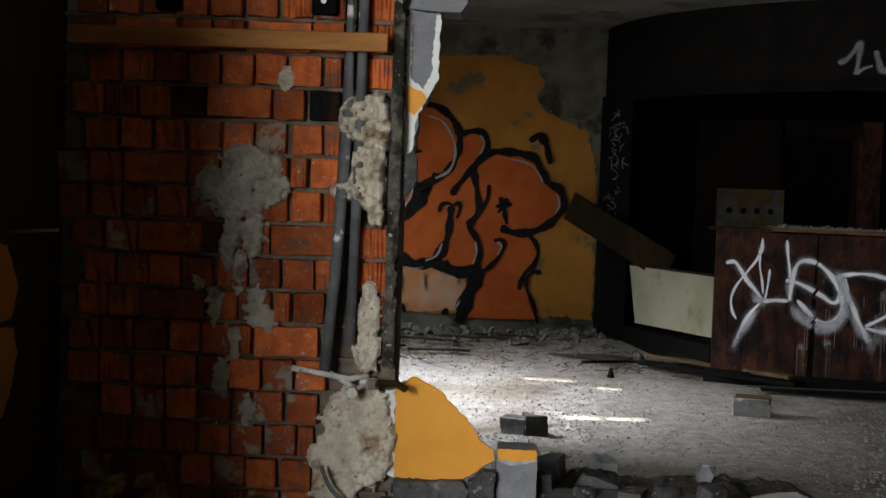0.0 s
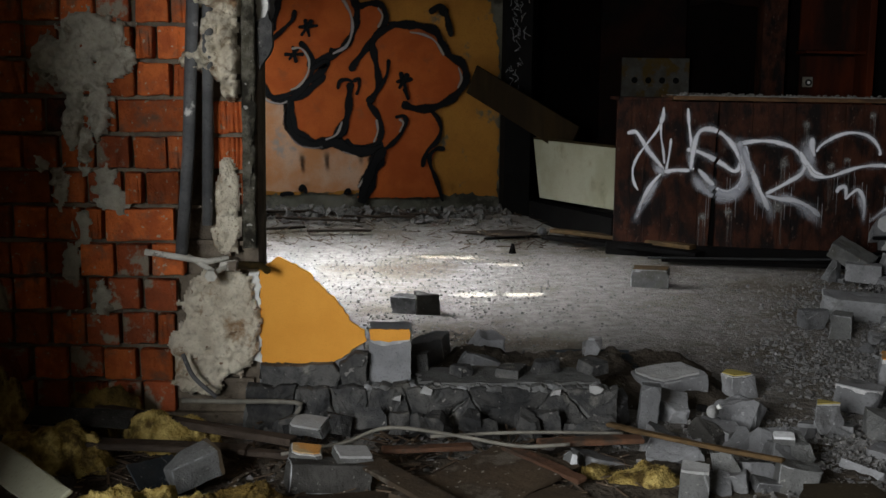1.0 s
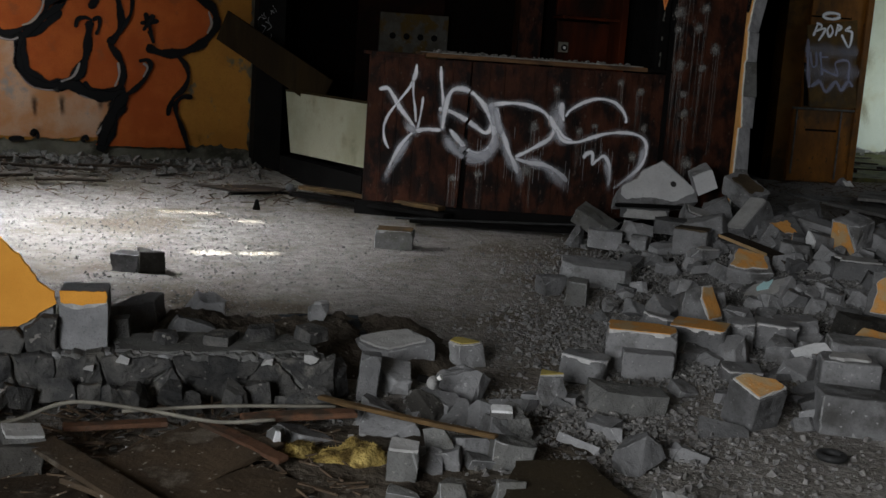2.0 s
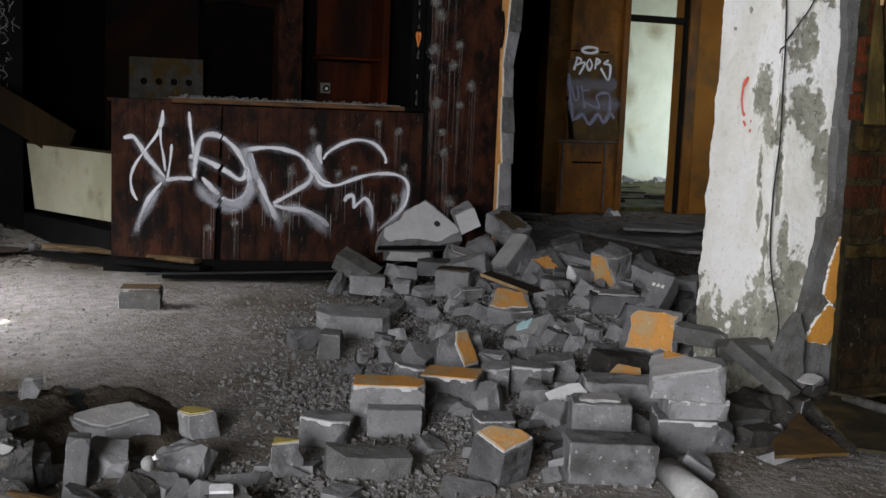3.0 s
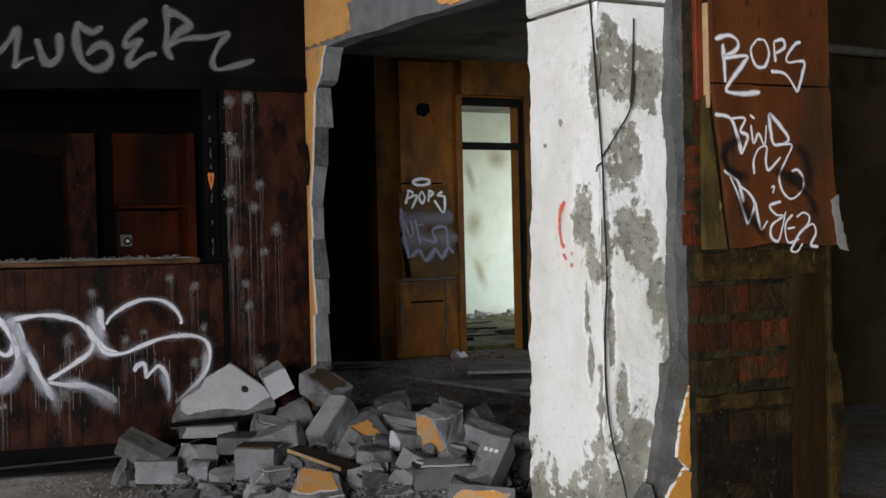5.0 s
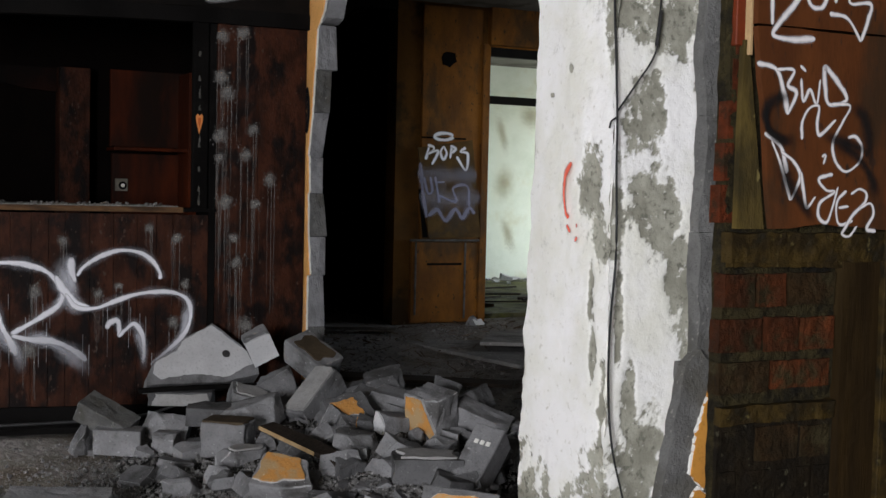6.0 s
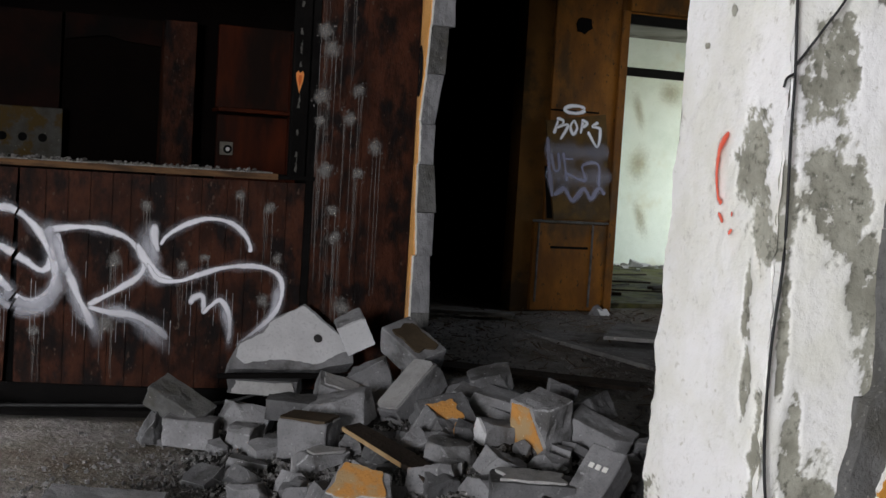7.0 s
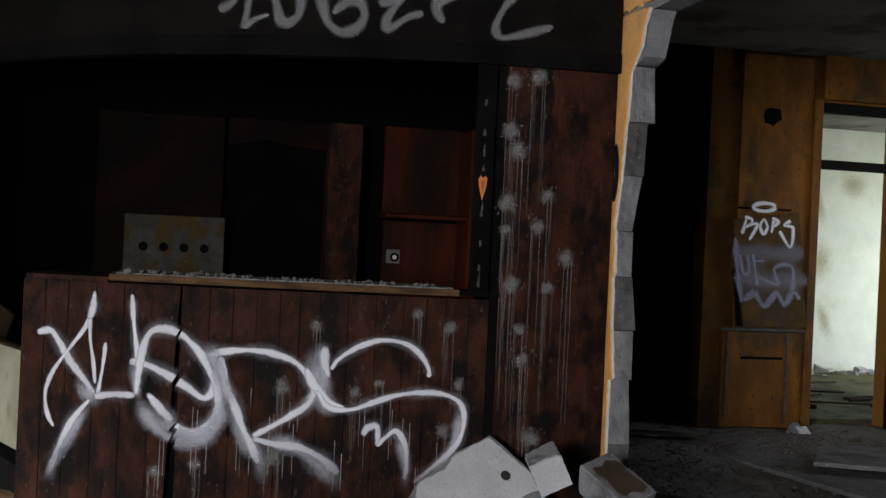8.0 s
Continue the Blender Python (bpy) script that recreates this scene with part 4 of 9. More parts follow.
while x < 3.84:
    w = min(rnd.choice((0.085, 0.1, 0.12)), 3.86 - x)
    if 3.86 - x - w < 0.04:
        w = 3.86 - x
    bm = bent(x + 0.0014, x + w - 0.0014, 0.06, 1.125, arc_counter, 0.03, 3, rnd.uniform(0, 0.002))
    if abs(x + w - 2.50) < 0.06 and not GAP:
        # this board is split off towards its foot
        for v in bm.verts:
            if v.co.z < 0.5 and v.co.x > x + w * 0.8:
                v.co.x -= 0.042
    part("board", bm, M_BROWN, BAR)
    x += w
    joints.append(x)
    if abs(x - 2.50) < 0.06 and joints[-1] > 0 and not any(j < 0 for j in joints):
        joints.append(-1)
        GAP.append(x + 0.003)
        x += 0.006
part("backing", bent(1.86, 3.86, 0.0, 1.12, lambda v: arc_counter(v) + 0.034, 0.03, 24), M_BLACK, BAR)
part("kick_board", bent(1.80, 4.30, -0.02, 0.10, lambda v: arc_counter(v) - 0.03, 0.03, 20), M_BLACK, BAR, "black kick board")
part("worktop", bent(2.22, 3.72, 1.137, 1.165, lambda v: arc_counter(v) - 0.02, 0.42, 24), material("worn_worktop_edge", (0.14, 0.075, 0.035), (0.05, 0.03, 0.018), 14, 0.8, 0.3, 70, stretch=(0.3, 1, 2)), BAR, "worn worktop with a bare wood edge")
part("worktop_end", bent(1.86, 2.215, 1.127, 1.150, arc_counter, 0.40, 6), M_BROWN, BAR)
part("worktop_dust", bent(2.25, 3.70, 1.166, 1.172, lambda v: arc_counter(v) + 0.01, 0.36, 24), material("dusty_rubble_film", (0.34, 0.33, 0.31), (0.20, 0.19, 0.17), 25, 0.95, 0.8, 60), BAR, "grey debris on the worktop")
part("drip_tray", bent(3.72, 3.90, 1.140, 1.160, lambda v: arc_counter(v) - 0.015, 0.3, 4), M_BLACK, BAR, "black worktop corner")

PANEL = tagged(holder("bar_partition"), "tall dark brown panel spattered with grey paint", "panel")
part("board", bent(3.90, 4.13, 0.06, 2.17, arc_counter, 0.04, 4), M_BROWN, PANEL)
part("board", bent(4.132, 4.405, 0.06, 2.17, arc_counter, 0.04, 4), M_BROWN, PANEL)
part("edge_strip", bent(3.862, 3.897, 0.0, 2.17, arc_counter, 0.25, 2), M_BLACK, PANEL, "black edge with flaking paint")
heart = tagged(obj("heart_sticker", prism([(3.805, 1.565), (3.823, 1.63), (3.825, 1.662), (3.816, 1.674), (3.806, 1.662), (3.796, 1.674), (3.786, 1.660), (3.789, 1.63)], 0.004, "y", arc_counter(3.8) - 0.005), M_HEART), "small orange heart sticker on a dark post", "sticker")
part("heart_core", prism([(3.805, 1.595), (3.813, 1.63), (3.812, 1.652), (3.799, 1.652), (3.797, 1.63)], 0.002, "y", arc_counter(3.8) - 0.0075), material("deep_orange_sticker", (0.55, 0.13, 0.03), (0.5, 0.11, 0.03), 4, 0.6, 0.02), heart)
part("post", box(3.775, 3.855, arc_counter(3.8), arc_counter(3.8) + 0.05, 1.14, 2.17, 0.003), M_BLACK, PANEL, "dark post")
for k in range(9):
    z = 1.18 + k * 0.1 + 0.03 * math.sin(k * 5.1)
    part("paint_flake", prism(ragged([(3.80, z), (3.812, z), (3.81, z + 0.03 + 0.04 * (k % 3 == 0)), (3.802, z + 0.03)], 0.008, 0.003, k), 0.002, "y", arc_counter(3.8) - 0.003), M_DRIP, PANEL)

FASCIA = tagged(holder("bar_fascia"), "curved black board above the bar with a faded white spray tag", "fascia", kind="structure")
xs = [1.16 + (4.405 - 1.16) * (i / 48) ** 1.6 for i in range(49)]


def bent_list(xs, z0, z1, arc, front, thick):
    return prism([(x, arc(x) - front) for x in xs] + [(x, arc(x) + thick) for x in xs[::-1]], z1 - z0, "z", z0)


part("board", bent_list(xs, 2.25, CEIL, arc_fascia, 0.0, 0.05), M_FASCIA, FASCIA)
part("lower_rail", bent_list(xs, 2.165, 2.247, arc_fascia, 0.012, 0.06), M_BLACK, FASCIA, "black lower rail")
part("soffit", bent_list(xs, 2.20, 2.215, lambda v: arc_fascia(v) + 0.07, 0.0, 0.25), M_BLACK, FASCIA)

# dark post at the left end of the bar, with pale scratches; leaning beam; cream cabinet front
POST = tagged(obj("corner_post", prism([(1.13, 10.38), (1.15, 10.10), (1.36, 10.02), (1.42, 10.20), (1.40, 10.40)], 2.17, "z", 0.06), M_BLACK), "black post at the end of the bar", "post")
rnd = random.Random(3)
for k in range(34):
    x, z = 1.24 + rnd.gauss(0, 0.035), 1.15 + 0.95 * rnd.random()
    pts = [(x + rnd.uniform(-0.03, 0.03), 0, z + 0.02 * i + rnd.uniform(-0.02, 0.03)) for i in range(4)]
    part("scratch", tube([(p[0], 10.10 - (p[0] - 1.15) * 0.38 - 0.002, p[2]) for p in pts], 0.0026, 4), M_SPRAY_DRY, POST, "pale scribbled scratch")
tagged(obj("leaning_board", box(-0.01, 0.01, -0.58, 0.58, -0.13, 0.13, 0.004, look((1.27, 9.93, 1.02), (0.86, 10.28, 1.27)) @ pose(0, 0, 0, 90, 0, 0)), M_POST), "dark brown board leaning askew off the bar's end", "board")
CAB = tagged(holder("cabinet_front"), "cream laminate cabinet panel standing askew in the bar's gap", "cabinet panel")
bm = prism([(1.385, 9.98), (1.875, 8.76), (1.895, 8.77), (1.405, 9.99)], 0.46, "z", 0.31)
for v in bm.verts:
    # the far lower corner is cut away
    if v.co.y > 9.5 and v.co.z < 0.5:
        v.co += Vector((0.05, -0.124, -0.02))
part("panel", bm, M_CREAM, CAB)
part("base", prism([(1.36, 9.98), (1.86, 8.74), (2.0, 8.80), (1.5, 10.04)], 0.20, "z", 0.05), M_BLACK, CAB, "dark plinth board")
part("rail", prism([(1.38, 9.99), (1.87, 8.77), (1.91, 8.79), (1.42, 10.0)], 0.012, "z", 0.775), M_DIM_GRIME_WOOD, CAB)

# behind the bar
BACK = tagged(holder("back_bar"), "gutted reddish veneer back bar in deep shadow", "back bar")
part("post", box(3.42, 3.63, 10.45, 10.648, 0.1, 2.1, 0.004), M_BROWN, BACK)
part("header", prism([(2.80, 1.93), (2.80, 2.10), (3.418, 2.10), (3.418, 1.93), (3.20, 1.945), (3.06, 1.975)], 0.05, "y", 10.58), M_REDWOOD_DIM, BACK, "veneer head of a dark doorway, shade in its colour")
part("panel", box(3.80, 4.40, 10.62, 10.66, 1.56, 2.12, 0.003), M_REDWOOD, BACK)
part("shelf", box(3.78, 4.33, 10.35, 10.66, 1.525, 1.55, 0.003), M_REDWOOD, BACK)
part("door", box(3.81, 4.30, 10.60, 10.63, 0.9, 1.51, 0.003), M_REDWOOD, BACK, "reddish veneer door")
part("side", box(4.30, 4.36, 10.3, 10.64, 0.9, 2.1, 0.003), M_REDWOOD, BACK)
part("carcass", box(2.02, 2.78, 10.60, 10.648, 0.1, 2.1, 0.003), M_REDWOOD_DIM, BACK, "veneer wall panel, shade in its colour")
sock = tagged(obj("wall_socket", box(3.835, 3.925, 10.585, 10.60, 1.235, 1.325, 0.004), M_STRIP), "greyed white wall socket on the veneer door", "socket")
ring_part = part("socket_ring", tube([(3.888, 10.586, 1.275), (3.888, 10.580, 1.275)], 0.030, 14), M_BLACK, sock, "dark round insert")
part("socket_pin", tube([(3.888, 10.582, 1.275), (3.888, 10.576, 1.275)], 0.014, 10), M_WHITE_BIT, ring_part)
sheet = tagged(obj("tap_plate", box(2.20, 2.80, 10.50, 10.53, 1.10, 1.47, 0.004), M_METAL_SHEET), "stained metal panel with four round holes", "panel")
for k in range(4):
    x = 2.315 + k * 0.122
    part("hole", tube([(x, 10.505, 1.275), (x, 10.496, 1.275)], 0.028, 12), M_BLACK, sheet, "dark round hole")

# ---- spray strokes ----
INK = {}


def ribbon(tag, ctrl, width, place, mat, skip=()):
    """Adds one stroke to a tag: a thin strip along a smooth line through the control points, laid on the surface by place(u, v, off)."""
    if tag not in INK:
        INK[tag] = (bmesh.new(), [], [0])
    bm, mats, count = INK[tag]
    if mat not in mats:
        mats.append(mat)
    count[0] += 1
    off = 0.0022 + 0.00022 * (count[0] % 40)
    uvl = bm.loops.layers.uv.get("across") or bm.loops.layers.uv.new("across")
    length = sum(math.dist(a, b) for a, b in zip(ctrl, ctrl[1:]))
    n = max(3, int(length / 0.0035 / max(1, len(ctrl) - 1)))
    pts = curve_points(ctrl, min(n, 60))
    rows = []
    soft = mat in (M_SPRAY_MIST, M_SPRAY_SMOKE, M_SPRAY_HALO)
    fades = []
    m = len(pts)
    for i, p in enumerate(pts):
        a, b = pts[max(0, i - 1)], pts[min(m - 1, i + 1)]
        d = b - a
        ln = math.hypot(d[0], d[1]) or 1.0
        nx, ny = -d[1] / ln, d[0] / ln
        s = i / (m - 1) * length
        end = min(s, length - s)
        thin = 1.5 if mat is M_SPRAY_WHITE and tag == "bar" else 0.5
        w = width * (0.70 if thin > 1 else 0.72) * (0.35 + 0.65 * math.sqrt(min(1.0, end / (width * thin)))) * (0.9 + 0.2 * math.sin(i * 0.11 + count[0]))
        fd = smooth(0.0, width * (1.6 if soft else 0.6 if thin > 1 else 0.14), end + width * (0.05 if soft else 0.1))
        if tag == "bar":
            fd *= (0.93 + 0.07 * math.sin(s * 9.0 + count[0] * 2.1)) if not soft else 1.0
            fd *= 0.12 + 0.88 * smooth(0.24, 0.56, p[1])
        fades.append(fd)
        rows.append([bm.verts.new(place(p[0] + nx * w * k, p[1] + ny * w * k, off)) for k in (-1, 0, 1)])
    mi = mats.index(mat)
    for i in range(m - 1):
        low = 1.0 - min(1.0, pts[i][1] / 1.1)
        if any(abs((pts[i][0] + pts[i + 1][0]) / 2 - j + 0.015 * low) < 0.003 + 0.015 * low for j in skip):
            continue
        for k in (0, 1):
            f = bm.faces.new((rows[i][k], rows[i][k + 1], rows[i + 1][k + 1], rows[i + 1][k]))
            f.material_index = mi
            us = (1.0, 0.0, 0.0, 1.0) if k == 0 else (0.0, 1.0, 1.0, 0.0)
            for loop, u, h in zip(f.loops, us, (fades[i], fades[i], fades[i + 1], fades[i + 1])):
                loop[uvl].uv = (u, h)


def mural_stroke(ctrl, width, mat):
    ribbon("mural", ctrl, width * 1.15, lambda u, v, off: (u, 10.386 - off, v), mat)


def mural_field(pts, mat):
    part("paint_field", prism(ragged(pts, 0.03, 0.006, len(pts)), 0.004, "y", 10.388), mat, WALL_NORTH)


def bar_stroke(ctrl, width, mat):
    ribbon("bar", ctrl, width * (0.92 if mat is M_SPRAY_WHITE else 1.1), lambda u, v, off: (u, arc_counter(u) - 0.001 - off, v), mat, GAP)
    if mat is M_SPRAY_WHITE and width > 0.021:
        ribbon("bar", ctrl, width * 2.1, lambda u, v, off: (u, arc_counter(u) - 0.0008 - off * 0.5, v), M_SPRAY_HALO, GAP)


def fascia_stroke(ctrl, width):
    ribbon("fascia", ctrl, width, lambda u, v, off: (u, arc_fascia(u) - off - (0.012 if v < 2.25 else 0.0), v), M_SPRAY_FAINT)


def board_stroke(ctrl, width, mat):
    ribbon("board", ctrl, width * 1.35, lambda u, v, off: (u, 4.186 - off, v), mat)


def poster_stroke(ctrl, width, mat):
    ribbon("poster", ctrl, width, lambda u, v, off: (u, 11.075 - off, v), mat)


def pillar_stroke(ctrl, width, mat):
    ribbon("pillar", ctrl, width, lambda u, v, off: (4.044 - off, u, v), mat)


# ochre paint that is left on the far wall
part("paint_layer", prism(ragged([(-1.74, 0.22), (-1.74, 2.56), (-0.73, 2.55), (0.281, 2.58), (0.374, 2.524), (0.536, 2.489), (0.618, 2.331), (0.678, 2.083), (0.807, 2.012), (1.036, 1.919), (1.11, 1.5), (1.12, 0.23), (0.9, 0.27), (0.5, 0.24), (0.1, 0.26), (-0.5, 0.25), (-1.2, 0.23)], 0.03, 0.014, 5), 0.005, "y", 10.393), M_OCHRE, WALL_NORTH, "peeling ochre paint")
part("bare_patch", prism(ragged([(0.55, 2.2), (0.62, 2.35), (0.72, 2.2), (0.66, 2.06)], 0.02, 0.012, 6), 0.004, "y", 10.389), M_CONCRETE, WALL_NORTH)


# ---- broken opening: jamb, lintel, pillar ----
JAMB = tagged(holder("broken_jamb"), "ragged end of an orange plastered aerated-block partition", "wall", kind="structure")
# courses of the broken end: height below and above, front at the foot and at the top, right edge at the foot and at the top
for k, (za, zb, ya, yb, xa, xb) in enumerate(((-0.02, 0.50, 8.06, 8.055, 4.53, 4.522), (0.502, 0.794, 8.06, 8.065, 4.525, 4.512), (0.797, 1.012, 8.015, 8.05, 4.503, 4.516), (1.015, 1.253, 8.06, 8.07, 4.53, 4.508), (1.256, 1.457, 8.045, 8.065, 4.493, 4.50), (1.46, 1.705, 8.08, 8.02, 4.500, 4.513), (1.708, 1.94, 8.015, 7.99, 4.517, 4.514), (1.943, 2.182, 7.98, 7.957, 4.543, 4.522))):
    bm = box(4.424, 4.5, 8.0, 8.2, za, zb)
    bmesh.ops.subdivide_edges(bm, edges=bm.edges[:], cuts=7, use_grid_fill=True)
    for v in bm.verts:
        t = (v.co.z - za) / (zb - za)
        u, w = (v.co.x - 4.424) / 0.076, (8.2 - v.co.y) / 0.2
        v.co.x = 4.424 + u * (xa + (xb - xa) * t - 4.424)
        v.co.y = 8.2 - w * (8.2 - ya - (yb - ya) * t)
        wear = noise.noise(v.co * 9 + Vector((k, 0, 0))) * 0.012 + noise.noise(v.co * 31 + Vector((4, 0, k))) * 0.010
        v.co += Vector((wear * 0.5 * u, wear * w, 0))
    part("block", bm, M_AAC_WALL if k % 3 else M_AAC_DULL, JAMB)
part("block", prism(ragged([(7.90, 2.19), (7.84, 2.25), (7.80, 2.36), (7.76, 2.41), (8.2, 2.42), (8.2, 2.187)], 0.03, 0.008, 2), 0.10, "x", 4.43), M_AAC_WALL, JAMB)
EDGE = [(8.06, 0.20), (8.065, 0.50), (8.065, 0.79), (8.02, 0.80), (8.055, 1.01), (8.062, 1.03), (8.072, 1.25), (8.05, 1.27), (8.068, 1.46), (8.08, 1.475), (8.025, 1.70), (7.995, 1.93), (7.985, 1.95), (7.965, 2.16), (7.93, 2.19), (7.86, 2.25), (7.83, 2.34), (7.78, 2.41)]
part("plaster", prism(ragged([(y + 0.005, z) for y, z in EDGE] + [(8.2, 2.43), (8.2, 0.18)], 0.02, 0.004, 8), 0.012, "x", 4.410), M_ORANGE_PALE, JAMB, "orange plaster")
part("plaster_edge", prism(ragged([(y - 0.004, z) for y, z in EDGE] + [(y + 0.012, z) for y, z in EDGE[::-1]], 0.02, 0.004, 9), 0.008, "x", 4.4165), M_WHITE, JAMB, "white broken edge")
ring = [(8.085 + 0.022 * math.cos(a), 1.72 + 0.115 * math.sin(a)) for a in [i * math.pi / 8 for i in range(17)]]
ribbon("jamb", ring, 0.034, lambda u, v, off: (4.409 - off, u, v), M_SPRAY_BLACK)
part("spray_tag", INK["jamb"][0], INK["jamb"][1], JAMB, "black painted ring")

LINTEL = tagged(holder("lintel"), "orange plastered lintel with broken grey patches", "lintel", kind="structure")
part("beam", prism(ragged([(5.02, 2.34), (5.8, 2.35), (6.6, 2.375), (7.5, 2.40), (8.2, 2.415), (8.2, 2.93), (5.02, 2.93)], 0.2, 0.006, 4), 0.11, "x", 4.424), M_AAC_WALL, LINTEL)
part("plaster", prism(ragged([(7.42, 2.44), (7.45, 2.60), (7.30, 2.62), (7.32, 2.83), (8.11, 2.83), (8.11, 2.44)], 0.03, 0.012, 3), 0.012, "x", 4.410), M_ORANGE_PALE, LINTEL, "orange plaster")
part("plaster", prism(ragged([(5.06, 2.35), (5.9, 2.36), (6.3, 2.375), (6.42, 2.46), (6.35, 2.62), (6.5, 2.83), (5.06, 2.83)], 0.03, 0.012, 6), 0.012, "x", 4.410), M_ORANGE_PALE, LINTEL, "orange plaster")

PILLAR = tagged(holder("pillar"), "square pillar with peeling white plaster and bare patches", "pillar", kind="structure")
rnd = random.Random(2)


def worn_face(axis, at, u0, u1, z0, z1, seed, bare=(), lean=0.0, res=0.0065, amp=0.005):
    """A plaster face with uneven relief, facing -x or -y, with worn edges and hollows where the coat is gone; the coat's loss is kept with the mesh."""
    bm = bmesh.new()
    loss = bm.verts.layers.float.new("loss")
    nu, nz = int((u1 - u0) / res), int((z1 - z0) / res)
    grid = {}
    for i in range(nu + 1):
        for k in range(nz + 1):
            u, z = u0 + (u1 - u0) * i / nu, z0 + (z1 - z0) * k / nz
            edge = min(i, nu - i)
            n1 = noise.noise(Vector((u * 6, z * 4, seed))) * amp + noise.noise(Vector((u * 25, z * 25, seed))) * amp * 0.4
            grain = noise.fractal(Vector((u * 16, z * 13, seed + 3)), 0.55, 2.2, 7)
            d = max([1 - math.hypot((u - e[0]) / e[2], (z - e[1]) / e[3]) for e in bare] + [-0.75])
            gone = smooth(-0.30, 0.34, max(d, -0.75) + 0.62 * grain)
            u += lean * smooth(1.9, 0.0, z) * i / nu
            if edge == 0:
                u += noise.noise(Vector((0.3, z * 9, seed + i))) * 0.018 + noise.noise(Vector((0.7, z * 30, seed + i))) * 0.008
            dd = at + n1 + 0.0045 * gone
            grid[i, k] = bm.verts.new((dd, u, z) if axis == "x" else (u, dd, z))
            grid[i, k][loss] = gone
    for i in range(nu):
        for k in range(nz):
            bm.faces.new((grid[i, k], grid[i + 1, k], grid[i + 1, k + 1], grid[i, k + 1]))
    return bm


def shed_plaster(name):
    """White plaster that has come off in places, down to a grey-olive render, with grey grime specks on the coat."""
    m = bpy.data.materials.new(name)
    m.use_nodes = True
    nt = m.node_tree
    b = nt.nodes["Principled BSDF"]
    L = nt.links.new
    pos = nt.nodes.new("ShaderNodeNewGeometry").outputs["Position"]

    def tex(scale, detail=6.0, r=0.62):
        n = nt.nodes.new("ShaderNodeTexNoise")
        n.inputs["Scale"].default_value, n.inputs["Detail"].default_value, n.inputs["Roughness"].default_value = scale, detail, r
        L(pos, n.inputs["Vector"])
        return n.outputs[0]

    def step(v, a, e):
        n = nt.nodes.new("ShaderNodeMapRange")
        n.interpolation_type = "SMOOTHSTEP"
        n.inputs[1].default_value, n.inputs[2].default_value = a, e
        L(v, n.inputs[0])
        return n.outputs[0]

    def mix(f, a, c):
        n = nt.nodes.new("ShaderNodeMix")
        n.data_type = "RGBA"
        L(f, n.inputs[0])
        for sock, val in ((n.inputs[6], a), (n.inputs[7], c)):
            if isinstance(val, tuple):
                sock.default_value = (*val, 1)
            else:
                L(val, sock)
        return n.outputs[2]
    coat = mix(step(tex(3.0), 0.38, 0.66), (0.80, 0.795, 0.775), (0.70, 0.695, 0.62))
    coat = mix(step(tex(38, 4), 0.58, 0.74), coat, (0.58, 0.57, 0.51))
    coat = mix(step(tex(9, 8, 0.75), 0.57, 0.74), coat, (0.42, 0.415, 0.37))
    under = mix(step(tex(7), 0.40, 0.62), (0.235, 0.23, 0.185), (0.35, 0.345, 0.285))
    under = mix(step(tex(46, 4), 0.52, 0.68), under, (0.15, 0.148, 0.12))
    under = mix(step(tex(24, 6, 0.7), 0.60, 0.66), under, (0.60, 0.59, 0.54))
    at = nt.nodes.new("ShaderNodeAttribute")
    at.attribute_name = "loss"
    add = nt.nodes.new("ShaderNodeMath")
    add.operation = "MULTIPLY_ADD"
    L(tex(34, 8, 0.75), add.inputs[0])
    add.inputs[1].default_value = 1.9
    L(at.outputs["Fac"], add.inputs[2])
    L(mix(step(add.outputs[0], 1.14, 1.70), coat, under), b.inputs["Base Color"])
    b.inputs["Roughness"].default_value = 0.93
    b.inputs["Specular IOR Level"].default_value = 0.12
    bp = nt.nodes.new("ShaderNodeBump")
    bp.inputs["Strength"].default_value, bp.inputs["Distance"].default_value = 0.45, 0.01
    L(tex(42, 5), bp.inputs["Height"])
    L(bp.outputs[0], b.inputs["Normal"])
    return m


part("core", box(4.075, 4.44, 4.575, 4.97, -0.05, 2.06, 0.01), M_KHAKI, PILLAR)
M_SHED = shed_plaster("shed_plaster")
# where the white coat has come off: place, height, half width, half height
BARE_WEST = [(4.655, 1.30, 0.055, 0.12), (4.60, 1.14, 0.045, 0.055), (4.638, 1.0, 0.012, 0.10), (4.62, 0.84, 0.014, 0.10), (4.777, 1.658, 0.012, 0.012), (4.883, 1.586, 0.010, 0.007), (4.95, 0.24, 0.09, 0.21), (4.84, 0.19, 0.08, 0.18), (4.70, 0.20, 0.09, 0.20), (4.59, 0.33, 0.085, 0.21), (4.62, 0.14, 0.10, 0.18), (4.565, 0.62, 0.02, 0.16), (4.57, 1.78, 0.03, 0.12)]
BARE_SOUTH = [(4.17, 1.53, 0.06, 0.13), (4.26, 1.80, 0.12, 0.11), (4.10, 1.85, 0.08, 0.12), (4.19, 1.27, 0.08, 0.10), (4.235, 1.20, 0.06, 0.10), (4.372, 1.34, 0.03, 0.30), (4.375, 1.75, 0.03, 0.20), (4.07, 1.24, 0.03, 0.12), (4.30, 1.06, 0.05, 0.12), (4.34, 0.90, 0.03, 0.20), (4.137, 0.66, 0.03, 0.12), (4.17, 0.47, 0.10, 0.18), (4.10, 0.22, 0.13, 0.30), (4.24, 0.22, 0.10, 0.20), (4.09, 0.95, 0.015, 0.14)]
